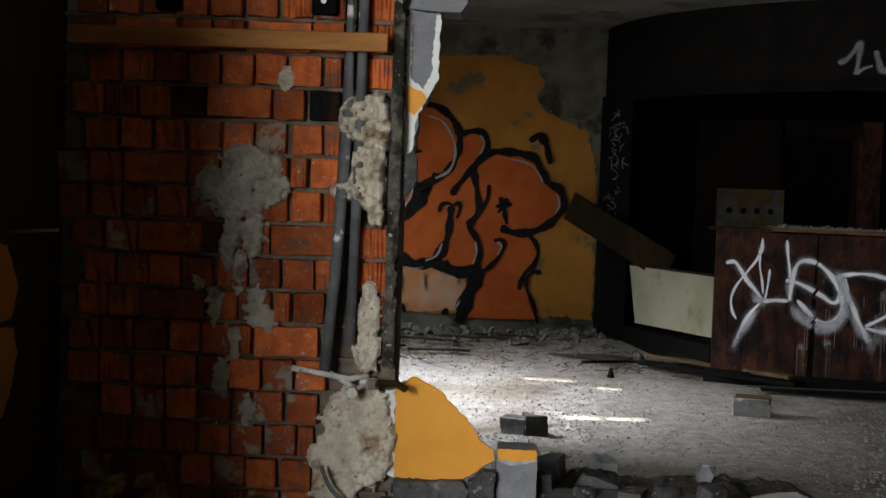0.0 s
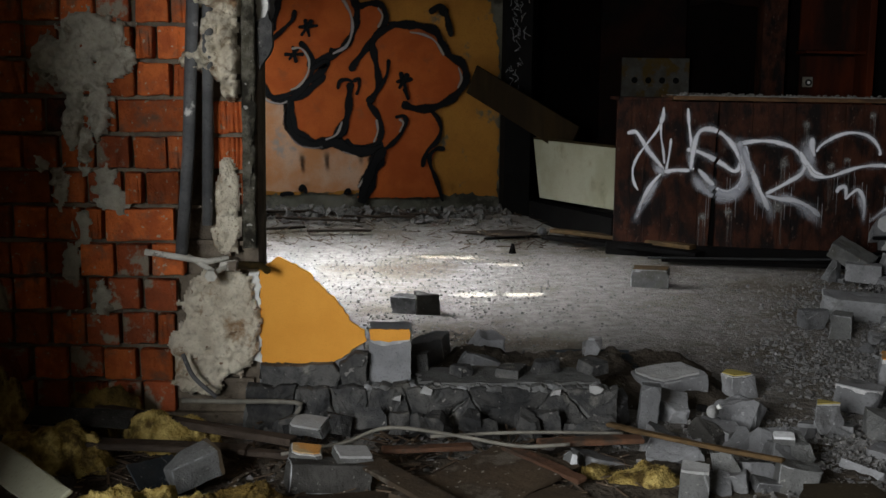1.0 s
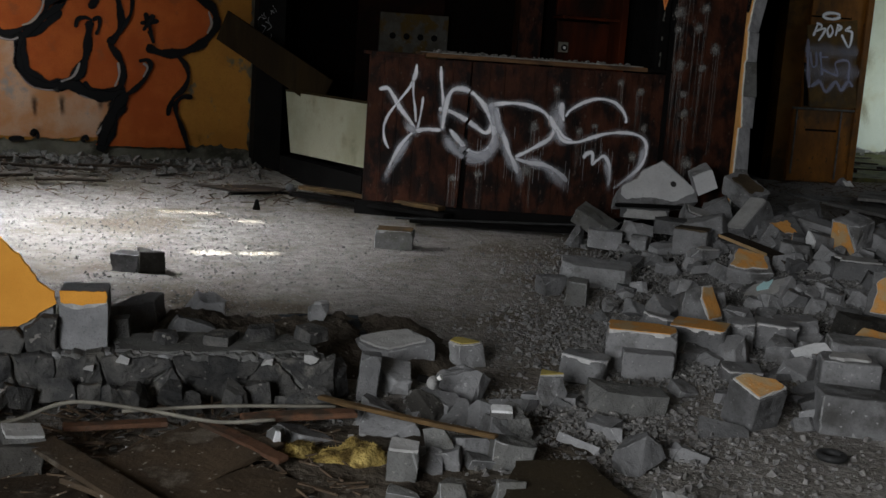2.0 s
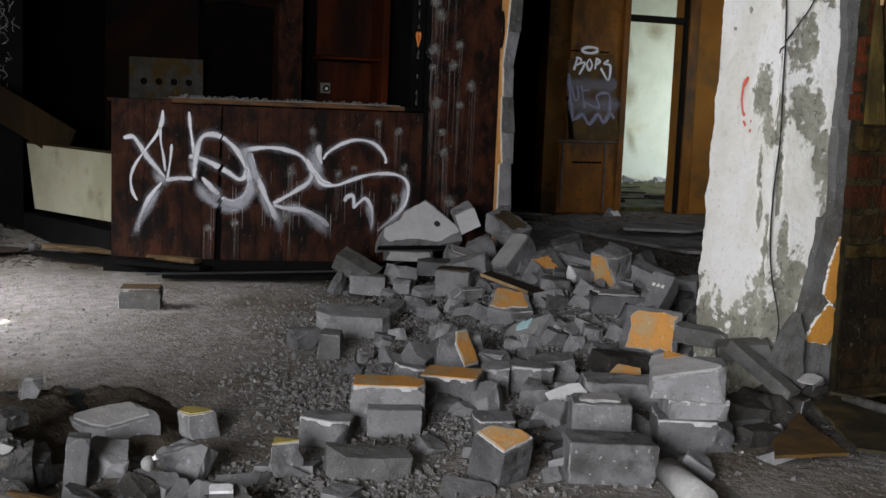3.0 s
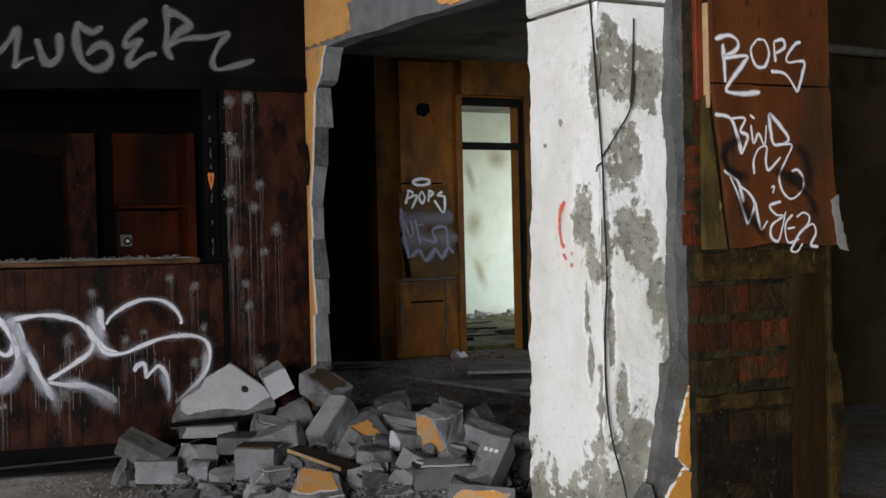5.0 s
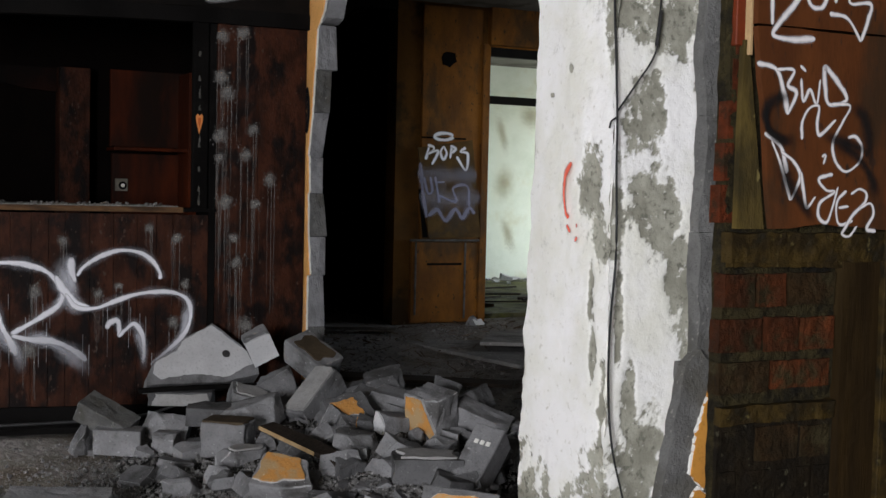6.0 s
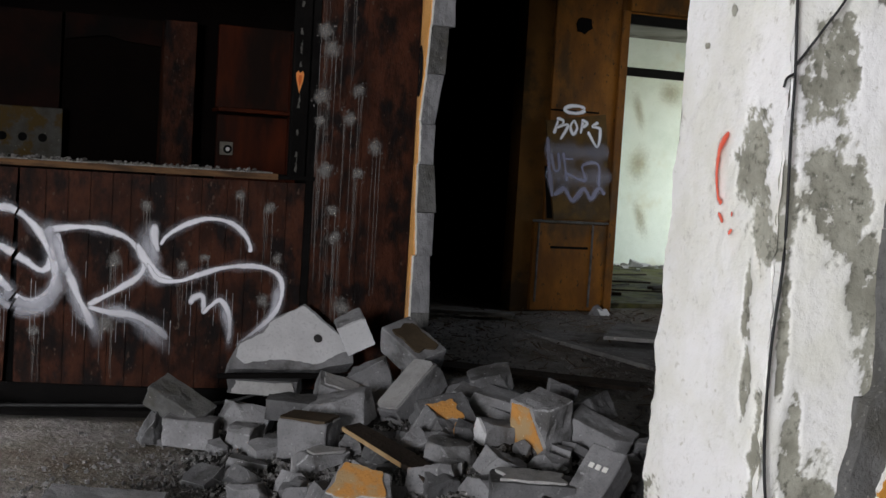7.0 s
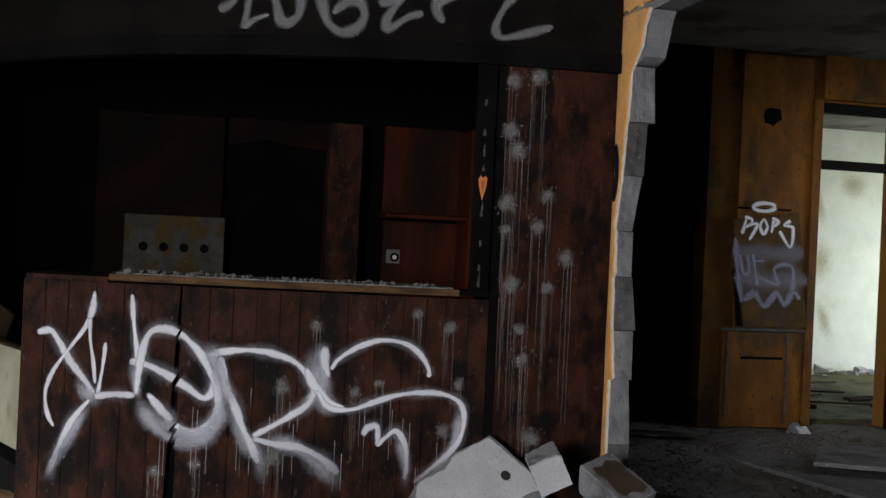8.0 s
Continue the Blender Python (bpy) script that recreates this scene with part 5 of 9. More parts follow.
part("plaster", worn_face("x", 4.052, 4.548, 4.975, -0.02, 2.05, 4, BARE_WEST, 0.06), M_SHED, PILLAR, "white plaster with bare patches", True)
part("plaster", worn_face("y", 4.552, 4.05, 4.388, -0.02, 2.05, 9, BARE_SOUTH), M_SHED, PILLAR, "peeling white plaster", True)
part("head", box(4.045, 4.385, 4.53, 4.99, 2.065, 2.34, 0.012), M_PLASTER, PILLAR, "upper plastered block")
part("head", box(4.06, 4.46, 4.53, 4.985, 2.345, CEIL, 0.012), M_AAC_WALL, PILLAR)
zs = [-0.05, 0.45, 0.80, 1.18, 1.52, 1.93, 2.34]
for k, (za, zb) in enumerate(zip(zs, zs[1:])):
    r = random.Random(k + 30)
    x0 = 4.338 if za > 0.7 else 4.30
    bm = box(x0 + r.uniform(-0.003, 0.003), 4.468 + r.uniform(-0.01, 0.02), 4.503 + r.uniform(-0.002, 0.003), 4.9, za, zb - 0.001)
    bmesh.ops.subdivide_edges(bm, edges=bm.edges[:], cuts=7, use_grid_fill=True)
    for v in bm.verts:
        v.co += Vector((1.5 * noise.noise(v.co * 7) + 0.6 * noise.noise(v.co * 26), noise.noise(v.co * 14 + Vector((0, 0, 3))), 0)) * 0.011
    part("block", bm, M_AAC_DULL, PILLAR, "grey aerated block")
for seed, outline in ((5, [(4.361, 0.716), (4.389, 0.665), (4.371, 0.501), (4.352, 0.432), (4.302, 0.480), (4.308, 0.529), (4.323, 0.610)]),
                      (6, [(4.332, 0.435), (4.369, 0.409), (4.365, 0.314), (4.334, 0.260), (4.223, 0.285), (4.261, 0.358)])):
    cx, cz = sum(p[0] for p in outline) / len(outline), sum(p[1] for p in outline) / len(outline)
    rim = [(cx + (u - cx) * 1.06, cz + (v - cz) * 1.03) for u, v in outline]
    part("plaster_edge", prism(ragged(rim, 0.012, 0.004, seed), 0.012, "y", 4.472), M_WHITE, PILLAR, "broken white plaster edge")
    part("plaster", prism(ragged(outline, 0.012, 0.004, seed + 9), 0.012, "y", 4.467), M_OCHRE, PILLAR, "scrap of orange plaster")
part("skirt", prism(ragged([(4.145, -0.02), (4.155, 0.165), (4.165, 0.293), (4.205, 0.406), (4.222, 0.51), (4.24, 0.59), (4.252, 0.66), (4.283, 0.79), (4.33, 0.84), (4.40, 0.78), (4.43, 0.5), (4.44, -0.02)], 0.03, 0.004, 8), 0.04, "y", 4.482), M_AAC_DULL, PILLAR, "grey broken render")
cable = tagged(obj("loose_cable", tube(curve_points([(4.035, 4.56, 2.06), (4.042, 4.54, 1.75), (4.050, 4.530, 1.513), (4.053, 4.53, 1.355), (4.060, 4.53, 1.116), (4.046, 4.53, 0.908), (4.048, 4.53, 0.714), (4.065, 4.525, 0.551), (4.10, 4.50, 0.36), (4.07, 4.47, 0.2), (4.16, 4.45, 0.08)], 6), 0.0034, 6), M_CABLE, True), "thin black cable hanging down the pillar", "cable")
branch = part("branch", tube(curve_points([(4.20, 4.535, 2.0), (4.19, 4.535, 1.80), (4.175, 4.53, 1.69), (4.11, 4.53, 1.595), (4.050, 4.533, 1.515)], 6), 0.0028, 6), M_CABLE, cable)
part("splice", tube([(4.192, 4.532, 1.81), (4.178, 4.530, 1.71)], 0.006, 6), M_CABLE, branch, "taped splice")
part("end", tube(curve_points([(4.050, 4.532, 1.50), (4.035, 4.535, 1.49), (4.032, 4.54, 1.47)], 4), 0.003, 5), M_CABLE, cable)

# ---- boarded brick wall beside the pillar ----
BW = tagged(holder("boarded_wall"), "grimy brick wall end faced with boards, colours lowered for weak light", "wall", kind="structure")
# grime tones of this wall also carry its weak light
part("core", box(4.41, 4.79, 4.305, 4.50, -0.05, CEIL), M_DIM_GRIME_WOOD, BW)
part("backing", rough_box(4.215, 4.79, 4.252, 4.30, -0.05, CEIL, 0.006, 3, 0.016), M_DIM_SOOT_MORTAR, BW, "sooty smeared mortar, darkened for weak light")
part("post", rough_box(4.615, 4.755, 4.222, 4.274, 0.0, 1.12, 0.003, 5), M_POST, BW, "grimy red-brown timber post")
part("trim", box(4.757, 4.775, 4.205, 4.274, 0.0, 2.6, 0.003), M_DIM_GRIME_WOOD, BW, "split edge strip")
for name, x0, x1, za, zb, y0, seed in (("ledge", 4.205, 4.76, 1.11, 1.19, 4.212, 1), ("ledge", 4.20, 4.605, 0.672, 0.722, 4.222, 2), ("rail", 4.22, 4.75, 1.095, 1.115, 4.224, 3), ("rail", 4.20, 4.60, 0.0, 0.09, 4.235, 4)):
    part(name, rough_box(x0, x1, y0, 4.256, za, zb, 0.006, seed, 0.013), M_DIM_GRIME_WOOD, BW, "grimy wooden " + name)
rnd = random.Random(31)
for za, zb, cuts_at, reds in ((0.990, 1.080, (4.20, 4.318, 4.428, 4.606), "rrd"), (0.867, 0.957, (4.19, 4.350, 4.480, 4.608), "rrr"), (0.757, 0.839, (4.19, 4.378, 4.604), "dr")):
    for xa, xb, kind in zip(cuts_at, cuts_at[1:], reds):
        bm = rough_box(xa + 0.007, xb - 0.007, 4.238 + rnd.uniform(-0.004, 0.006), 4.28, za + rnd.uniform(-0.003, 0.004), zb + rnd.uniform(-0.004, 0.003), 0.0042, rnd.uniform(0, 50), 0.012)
        part("brick", bm, M_DIM_GRIME_RED if kind == "r" else M_DIM_GRIME_BRICK, BW)
# darkest below the ledge, where the lack of light is in the colour
part("panel", rough_box(4.205, 4.612, 4.243, 4.256, 0.08, 0.67, 0.004, 12, 0.016), M_DIM_GRIME_PANEL, BW, "grimy render between the lower bricks, darkened for weak light")
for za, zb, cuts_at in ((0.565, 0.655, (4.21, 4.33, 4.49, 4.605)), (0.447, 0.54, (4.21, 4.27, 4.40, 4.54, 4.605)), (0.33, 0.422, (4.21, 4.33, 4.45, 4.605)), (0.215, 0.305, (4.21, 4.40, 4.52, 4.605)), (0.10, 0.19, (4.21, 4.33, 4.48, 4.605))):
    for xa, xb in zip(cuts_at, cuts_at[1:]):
        part("brick", rough_box(xa + 0.006, xb - 0.006, 4.236 + rnd.uniform(-0.003, 0.004), 4.25, za + rnd.uniform(-0.003, 0.004), zb + rnd.uniform(-0.004, 0.003), 0.004, rnd.uniform(0, 50), 0.012), M_DIM_GRIME_BRICK if rnd.random() < 0.4 else M_DIM_GRIME_PANEL, BW)
brick_stub = rough_box(-0.035, 0.035, -0.02, 0.02, -0.050, 0.050, 0.003, 9, 0.012)
stub = bpy.data.meshes.new("brick")
brick_stub.to_mesh(stub)
brick_stub.free()
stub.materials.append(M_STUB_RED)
for row in range(5):
    b = new("brick", stub)
    b.parent, b.location = BW, (4.228 + 0.010 * row, 4.272, 1.265 + row * 0.112)
part("strip", box(4.217, 4.252, 4.235, 4.27, 1.685, CEIL, 0.003), M_REDSTRIP, BW, "red painted strip")
part("wedge", prism([(4.238, 1.70), (4.252, 1.70), (4.325, 1.20), (4.232, 1.20), (4.234, 1.45)], 0.02, "y", 4.225), material("yellow_wood", (0.085, 0.060, 0.016), (0.045, 0.032, 0.010), 9, 0.8, 0.35, 60, stretch=(1, 1, 0.4), stain=(0.026, 0.02, 0.008), stain_scale=8, stain_edge=(0.48, 0.64), fleck=(0.14, 0.11, 0.04)), BW, "yellowish wedge of wood")
part("strip", box(4.246, 4.258, 4.215, 4.26, 1.66, 2.0, 0.002, None), M_LATH, BW)
TAGBOARD = tagged(holder("tagged_board"), "brown veneer board with white spray tags, nailed to the wall", "board")
part("board", prism([(4.250, 1.74), (4.246, CEIL), (4.755, CEIL), (4.765, 1.745)], 0.02, "y", 4.190), M_TAGBOARD, TAGBOARD)
part("board", prism(ragged([(4.250, 1.735), (4.318, 1.20), (4.50, 1.215), (4.80, 1.20), (4.80, 1.30), (4.775, 1.42), (4.765, 1.738)], 0.06, 0.003, 4), 0.02, "y", 4.188), M_TAGBOARD, TAGBOARD)
part("torn_corner", prism(ragged([(4.755, 1.36), (4.785, 1.38), (4.825, 1.185), (4.79, 1.19)], 0.02, 0.006, 7), 0.006, "y", 4.180), M_DUSTY_PLANK, TAGBOARD, "torn pale corner")
part("flap", prism(ragged([(4.765, 0.84), (4.785, 0.82), (4.832, 0.56), (4.80, 0.42), (4.765, 0.30)], 0.03, 0.004, 8), 0.006, "y", 4.197), M_DIM_GRIME_WOOD, TAGBOARD, "grimy ochre flap")

# ---- passage, door and room behind ----
bm = bmesh.new()
add_box(bm, 7.13, 7.2, 11.08, 11.16, 0.12, 2.60, 0.006)
add_box(bm, 7.90, 8.02, 11.08, 11.16, 0.12, 2.95, 0.006)
add_box(bm, 7.2, 7.9, 11.08, 11.16, 2.60, 2.95, 0.006)
structure("door_casing", bm, M_DOORWOOD, "orange stained door casing", "door casing")
FRAME = tagged(holder("door_frame"), "black steel door frame with an empty transom light", "door frame", kind="structure")
part("jamb", box(7.868, 7.90, 11.10, 11.16, 0.12, 2.56, 0.004), M_FRAME, FRAME)
part("head", box(7.2, 7.868, 11.10, 11.16, 2.50, 2.58, 0.004), M_FRAME, FRAME)
part("transom", box(7.2, 7.868, 11.11, 11.16, 2.08, 2.15, 0.004), M_FRAME, FRAME)
DOORP = tagged(holder("wall_panelling"), "orange stained wall panel with slots and pale beading", "panelling", kind="structure")
part("panel", box(6.55, 7.13, 11.11, 11.15, 0.86, 2.90, 0.004), M_DOORWOOD, DOORP)
part("panel", box(6.47, 7.13, 11.10, 11.15, 0.13, 0.84, 0.004), M_DOORWOOD, DOORP)
part("beading", box(6.45, 7.14, 11.085, 11.10, 0.845, 0.865, 0.002), M_DRIP, DOORP, "pale beading")
part("beading", box(6.50, 6.515, 11.085, 11.10, 0.2, 0.84, 0.002), M_DRIP, DOORP)
part("beading", box(6.985, 7.0, 11.085, 11.10, 0.16, 0.84, 0.002), M_DRIP, DOORP)
part("slot", box(6.62, 6.96, 11.096, 11.11, 0.635, 0.655), M_BLACK, DOORP, "dark slot")
part("slot", box(6.55, 6.98, 11.100, 11.115, 1.745, 1.76), M_BLACK, DOORP, "dark slot")
part("hole", prism(ragged([(6.74, 2.39), (6.72, 2.46), (6.77, 2.51), (6.85, 2.50), (6.87, 2.42), (6.80, 2.38)], 0.03, 0.008, 3), 0.006, "y", 11.102), M_BLACK, DOORP, "punched hole")
LOOSE = tagged(holder("hanging_sheet"), "brown panel hanging askew with spray tags", "panel")
part("board", prism([(6.50, 1.66), (7.03, 1.745), (7.135, 0.885), (6.625, 0.875)], 0.014, "y", 11.076), M_OCHRE_SHEET, LOOSE)
part("dark_gap", prism([(6.52, 1.3), (6.545, 1.3), (6.62, 0.88), (6.57, 0.88)], 0.003, "y", 11.093), M_BLACK, DOORP)
bm = bmesh.new()
rnd = random.Random(8)
for k in range(26):
    x, y = rnd.uniform(6.9, 8.6), rnd.uniform(12.0, 15.4)
    a = rnd.uniform(-0.5, 0.5)
    ln = rnd.uniform(0.2, 0.9)
    tube([(x, y, 0.175), (x + ln * math.cos(a), y + ln * math.sin(a), 0.18)], rnd.uniform(0.008, 0.02), 5, bm)
tagged(obj("fallen_sticks", bm, M_DARKWOOD), "loose sticks and strips on the mossy floor", "debris", kind="stuff")
for outline, up, mat, label in (([(5.95, 10.2), (6.12, 9.17), (6.25, 8.4), (6.9, 8.2), (7.5, 8.4), (7.6, 10.5), (7.0, 10.55)], 0.035, M_FLOORSHEET, "large dusty grey sheet lying on the passage floor"),
                                ([(6.28, 9.45), (6.80, 9.2), (7.4, 9.5), (7.2, 10.0), (6.7, 10.05)], 0.075, M_FLOORSHEET, "dusty grey sheet lying on a larger one"),
                                ([(5.25, 10.75), (6.05, 10.45), (6.1, 10.58), (5.3, 10.88)], 0.03, M_DUSTY_PLANK, "dirty floor plank lying loose in the passage"),
                                ([(4.95, 9.0), (5.9, 8.3), (6.0, 8.45), (5.05, 9.2)], 0.02, M_DARKWOOD, "dark floor plank lying loose in the passage")):
    mx, my = sum(p[0] for p in outline) / len(outline), sum(p[1] for p in outline) / len(outline)
    tagged(obj("floor_sheet", prism(ragged(outline, 0.08, 0.008, len(outline)), 0.025, "z", floor_z(mx, my) + up), mat), label, "board", "loose floor sheets")
# mural: fields of colour, outlines, highlights
mural_field([(-0.88, 1.62), (-0.83, 1.79), (-0.78, 1.96), (-0.66, 2.08), (-0.49, 2.14), (-0.32, 2.10), (-0.19, 2.00), (-0.13, 1.88), (0.01, 1.91), (0.10, 1.87), (0.13, 1.74), (0.23, 1.72), (0.35, 1.73), (0.50, 1.69), (0.58, 1.65), (0.63, 1.51), (0.78, 1.42), (0.83, 1.32), (0.81, 1.19), (0.74, 1.10), (0.59, 1.03), (0.52, 0.99), (0.60, 0.89), (0.61, 0.79), (0.58, 0.68), (0.55, 0.59), (0.53, 0.52), (0.58, 0.39), (0.63, 0.23), (0.19, 0.22), (-0.11, 0.22), (-0.04, 0.38), (0.06, 0.58), (-0.02, 0.60), (-0.17, 0.63), (-0.27, 0.68), (-0.42, 0.68), (-0.59, 0.72), (-0.69, 0.81), (-0.72, 0.96), (-0.70, 1.05), (-0.82, 1.06), (-0.89, 1.09), (-1.02, 1.13), (-1.02, 1.54)], M_MURAL)
mural_field([(-1.22, 1.09), (-0.89, 1.07), (-0.72, 1.01), (-0.69, 0.76), (-0.59, 0.69), (-0.32, 0.70), (0.03, 0.59), (-0.05, 0.29), (-0.41, 0.26), (-1.21, 0.27)], M_PINK)
mural_stroke([(-0.859, 1.644), (-0.826, 1.790), (-0.779, 1.946), (-0.658, 2.075), (-0.487, 2.127), (-0.316, 2.093), (-0.192, 1.990), (-0.126, 1.856), (-0.138, 1.710), (-0.185, 1.587), (-0.292, 1.472), (-0.439, 1.410), (-0.551, 1.349)], 0.050, M_SPRAY_BLACK)
mural_stroke([(-0.116, 1.866), (0.006, 1.898), (0.095, 1.871), (0.121, 1.765), (0.060, 1.642), (-0.036, 1.518), (-0.133, 1.393), (-0.181, 1.318)], 0.045, M_SPRAY_BLACK)
mural_stroke([(0.147, 1.717), (0.304, 1.721), (0.428, 1.709), (0.552, 1.668), (0.614, 1.558), (0.680, 1.461), (0.781, 1.400), (0.824, 1.293), (0.787, 1.184), (0.690, 1.083), (0.543, 1.015), (0.394, 1.002), (0.269, 1.044)], 0.055, M_SPRAY_BLACK)
mural_stroke([(0.206, 1.718), (0.084, 1.657), (0.012, 1.577), (0.024, 1.470), (0.051, 1.348), (0.068, 1.202), (0.020, 1.102), (-0.028, 1.051)], 0.045, M_SPRAY_BLACK)
mural_stroke([(0.519, 0.990), (0.585, 0.917), (0.613, 0.819), (0.575, 0.718), (0.502, 0.642), (0.469, 0.566), (0.456, 0.491)], 0.030, M_SPRAY_BLACK)
mural_stroke([(0.652, 0.655), (0.577, 0.654), (0.518, 0.592), (0.531, 0.493), (0.584, 0.369), (0.638, 0.194)], 0.030, M_SPRAY_BLACK)
mural_stroke([(-0.721, 1.084), (-0.730, 0.936), (-0.709, 0.813), (-0.618, 0.716), (-0.469, 0.680), (-0.345, 0.722), (-0.247, 0.799), (-0.200, 0.949), (-0.187, 1.097), (-0.179, 1.220)], 0.050, M_SPRAY_BLACK)
mural_stroke([(-0.221, 0.725), (-0.146, 0.667), (0.004, 0.656), (0.077, 0.732), (0.090, 0.856), (0.048, 0.954), (-0.028, 1.051)], 0.040, M_SPRAY_BLACK)
mural_stroke([(-0.419, 0.681), (-0.295, 0.693), (-0.170, 0.637), (-0.021, 0.625), (0.118, 0.663)], 0.065, M_SPRAY_BLACK)
mural_stroke([(-0.894, 1.095), (-0.795, 1.083), (-0.672, 1.135), (-0.550, 1.221), (-0.502, 1.360), (-0.538, 1.481), (-0.618, 1.562)], 0.035, M_SPRAY_BLACK)
mural_stroke([(-0.512, 1.335), (-0.379, 1.387), (-0.428, 1.313), (-0.574, 1.186), (-0.696, 1.060)], 0.045, M_SPRAY_BLACK)
mural_stroke([(-0.287, 1.159), (-0.269, 1.228), (-0.205, 1.244), (-0.155, 1.221)], 0.025, M_SPRAY_BLACK)
mural_stroke([(-0.155, 1.231), (-0.106, 1.247), (-0.104, 1.173), (-0.128, 1.113)], 0.025, M_SPRAY_BLACK)
mural_stroke([(0.153, 1.424), (0.140, 1.302), (0.093, 1.202), (0.045, 1.117)], 0.025, M_SPRAY_BLACK)
mural_stroke([(-0.039, 1.086), (-0.004, 1.067), (0.031, 1.077)], 0.045, M_SPRAY_BLACK)
mural_stroke([(0.212, 0.924), (0.282, 0.935), (0.308, 0.886), (0.265, 0.786), (0.187, 0.695), (0.119, 0.643)], 0.030, M_SPRAY_BLACK)
mural_stroke([(0.128, 0.658), (0.055, 0.557), (-0.017, 0.405), (-0.073, 0.218)], 0.065, M_SPRAY_BLACK)
mural_stroke([(-0.629, 1.684), (-0.457, 1.702)], 0.025, M_SPRAY_BLACK)
mural_stroke([(-0.571, 1.758), (-0.530, 1.603)], 0.025, M_SPRAY_BLACK)
mural_stroke([(-0.507, 1.750), (-0.604, 1.611)], 0.025, M_SPRAY_BLACK)
mural_stroke([(-0.750, 1.452), (-0.577, 1.456)], 0.025, M_SPRAY_BLACK)
mural_stroke([(-0.677, 1.527), (-0.645, 1.381)], 0.025, M_SPRAY_BLACK)
mural_stroke([(-0.710, 1.404), (-0.627, 1.513)], 0.025, M_SPRAY_BLACK)
mural_stroke([(0.216, 1.230), (0.364, 1.258)], 0.030, M_SPRAY_BLACK)
mural_stroke([(0.254, 1.319), (0.307, 1.158)], 0.030, M_SPRAY_BLACK)
mural_stroke([(0.323, 1.306), (0.242, 1.171)], 0.030, M_SPRAY_BLACK)
mural_stroke([(0.291, 1.182), (0.328, 1.075)], 0.030, M_SPRAY_BLACK)
mural_stroke([(0.499, 1.823), (0.586, 1.873), (0.647, 1.802)], 0.055, M_SPRAY_BLACK)
mural_stroke([(0.636, 1.850), (0.691, 1.623)], 0.040, M_SPRAY_BLACK)
mural_stroke([(-0.873, 1.556), (-0.776, 1.646), (-0.679, 1.745), (-0.655, 1.833)], 0.030, M_SPRAY_BLACK)
mural_stroke([(-0.357, 1.510), (-0.322, 1.486), (-0.233, 1.513), (-0.185, 1.563)], 0.030, M_SPRAY_BLACK)
mural_stroke([(-0.413, 2.018), (-0.290, 1.973), (-0.189, 1.830), (-0.162, 1.685), (-0.209, 1.538), (-0.331, 1.462)], 0.025, M_SPRAY_GREY)
mural_stroke([(-0.686, 1.502), (-0.603, 1.504), (-0.537, 1.408), (-0.551, 1.285), (-0.624, 1.185), (-0.697, 1.149)], 0.020, M_SPRAY_GREY)
mural_stroke([(0.056, 1.860), (0.096, 1.789), (0.059, 1.691)], 0.020, M_SPRAY_GREY)
mural_stroke([(0.330, 1.658), (0.454, 1.637), (0.554, 1.581), (0.631, 1.460)], 0.020, M_SPRAY_GREY)
mural_stroke([(0.757, 1.365), (0.785, 1.268), (0.752, 1.183)], 0.020, M_SPRAY_GREY)
mural_stroke([(-0.248, 0.883), (-0.296, 0.773), (-0.395, 0.721)], 0.020, M_SPRAY_GREY)
mural_stroke([(0.049, 0.905), (0.061, 0.806), (0.028, 0.706)], 0.020, M_SPRAY_GREY)
mural_stroke([(0.247, 0.910), (0.283, 0.876), (0.250, 0.795)], 0.020, M_SPRAY_GREY)
mural_stroke([(-0.970, 1.318), (-0.943, 1.190), (-0.869, 1.091), (-0.766, 1.063), (-0.636, 1.092), (-0.510, 1.173), (-0.404, 1.290)], 0.054, M_SPRAY_BLACK)
mural_stroke([(-0.692, 1.062), (-0.701, 0.911), (-0.658, 0.800), (-0.573, 0.727), (-0.464, 0.689), (-0.342, 0.713), (-0.267, 0.788), (-0.212, 0.909)], 0.070, M_SPRAY_BLACK)
mural_stroke([(-0.276, 0.730), (-0.209, 0.662), (-0.104, 0.637), (0.015, 0.652), (0.105, 0.708)], 0.065, M_SPRAY_BLACK)
mural_stroke([(0.088, 0.621), (0.005, 0.425), (-0.077, 0.170)], 0.100, M_SPRAY_BLACK)
mural_stroke([(-0.793, 0.236), (-0.727, 0.248), (-0.670, 0.245)], 0.026, M_SPRAY_BLACK)
mural_stroke([(-0.613, 0.267), (-0.590, 0.306), (-0.561, 0.249)], 0.035, M_SPRAY_BLACK)
mural_stroke([(-0.222, 0.242), (-0.194, 0.282), (-0.175, 0.254)], 0.035, M_SPRAY_BLACK)
mural_stroke([(-0.720, 1.042), (-0.747, 0.932), (-0.728, 0.806), (-0.634, 0.687), (-0.507, 0.649), (-0.365, 0.674), (-0.323, 0.700)], 0.017, M_SPRAY_GREY)
mural_stroke([(-0.313, 0.691), (-0.237, 0.627), (-0.132, 0.598), (-0.055, 0.610), (0.050, 0.591), (-0.006, 0.483), (-0.108, 0.305)], 0.017, M_SPRAY_GREY)
mural_stroke([(-0.952, 1.134), (-0.897, 1.057), (-0.790, 1.029), (-0.720, 1.051)], 0.017, M_SPRAY_GREY)
mural_stroke([(-0.601, 0.622), (-0.595, 0.512), (-0.585, 0.412)], 0.043, M_SPRAY_SMOKE)
mural_stroke([(-0.388, 0.640), (-0.383, 0.535), (-0.372, 0.430)], 0.048, M_SPRAY_SMOKE)
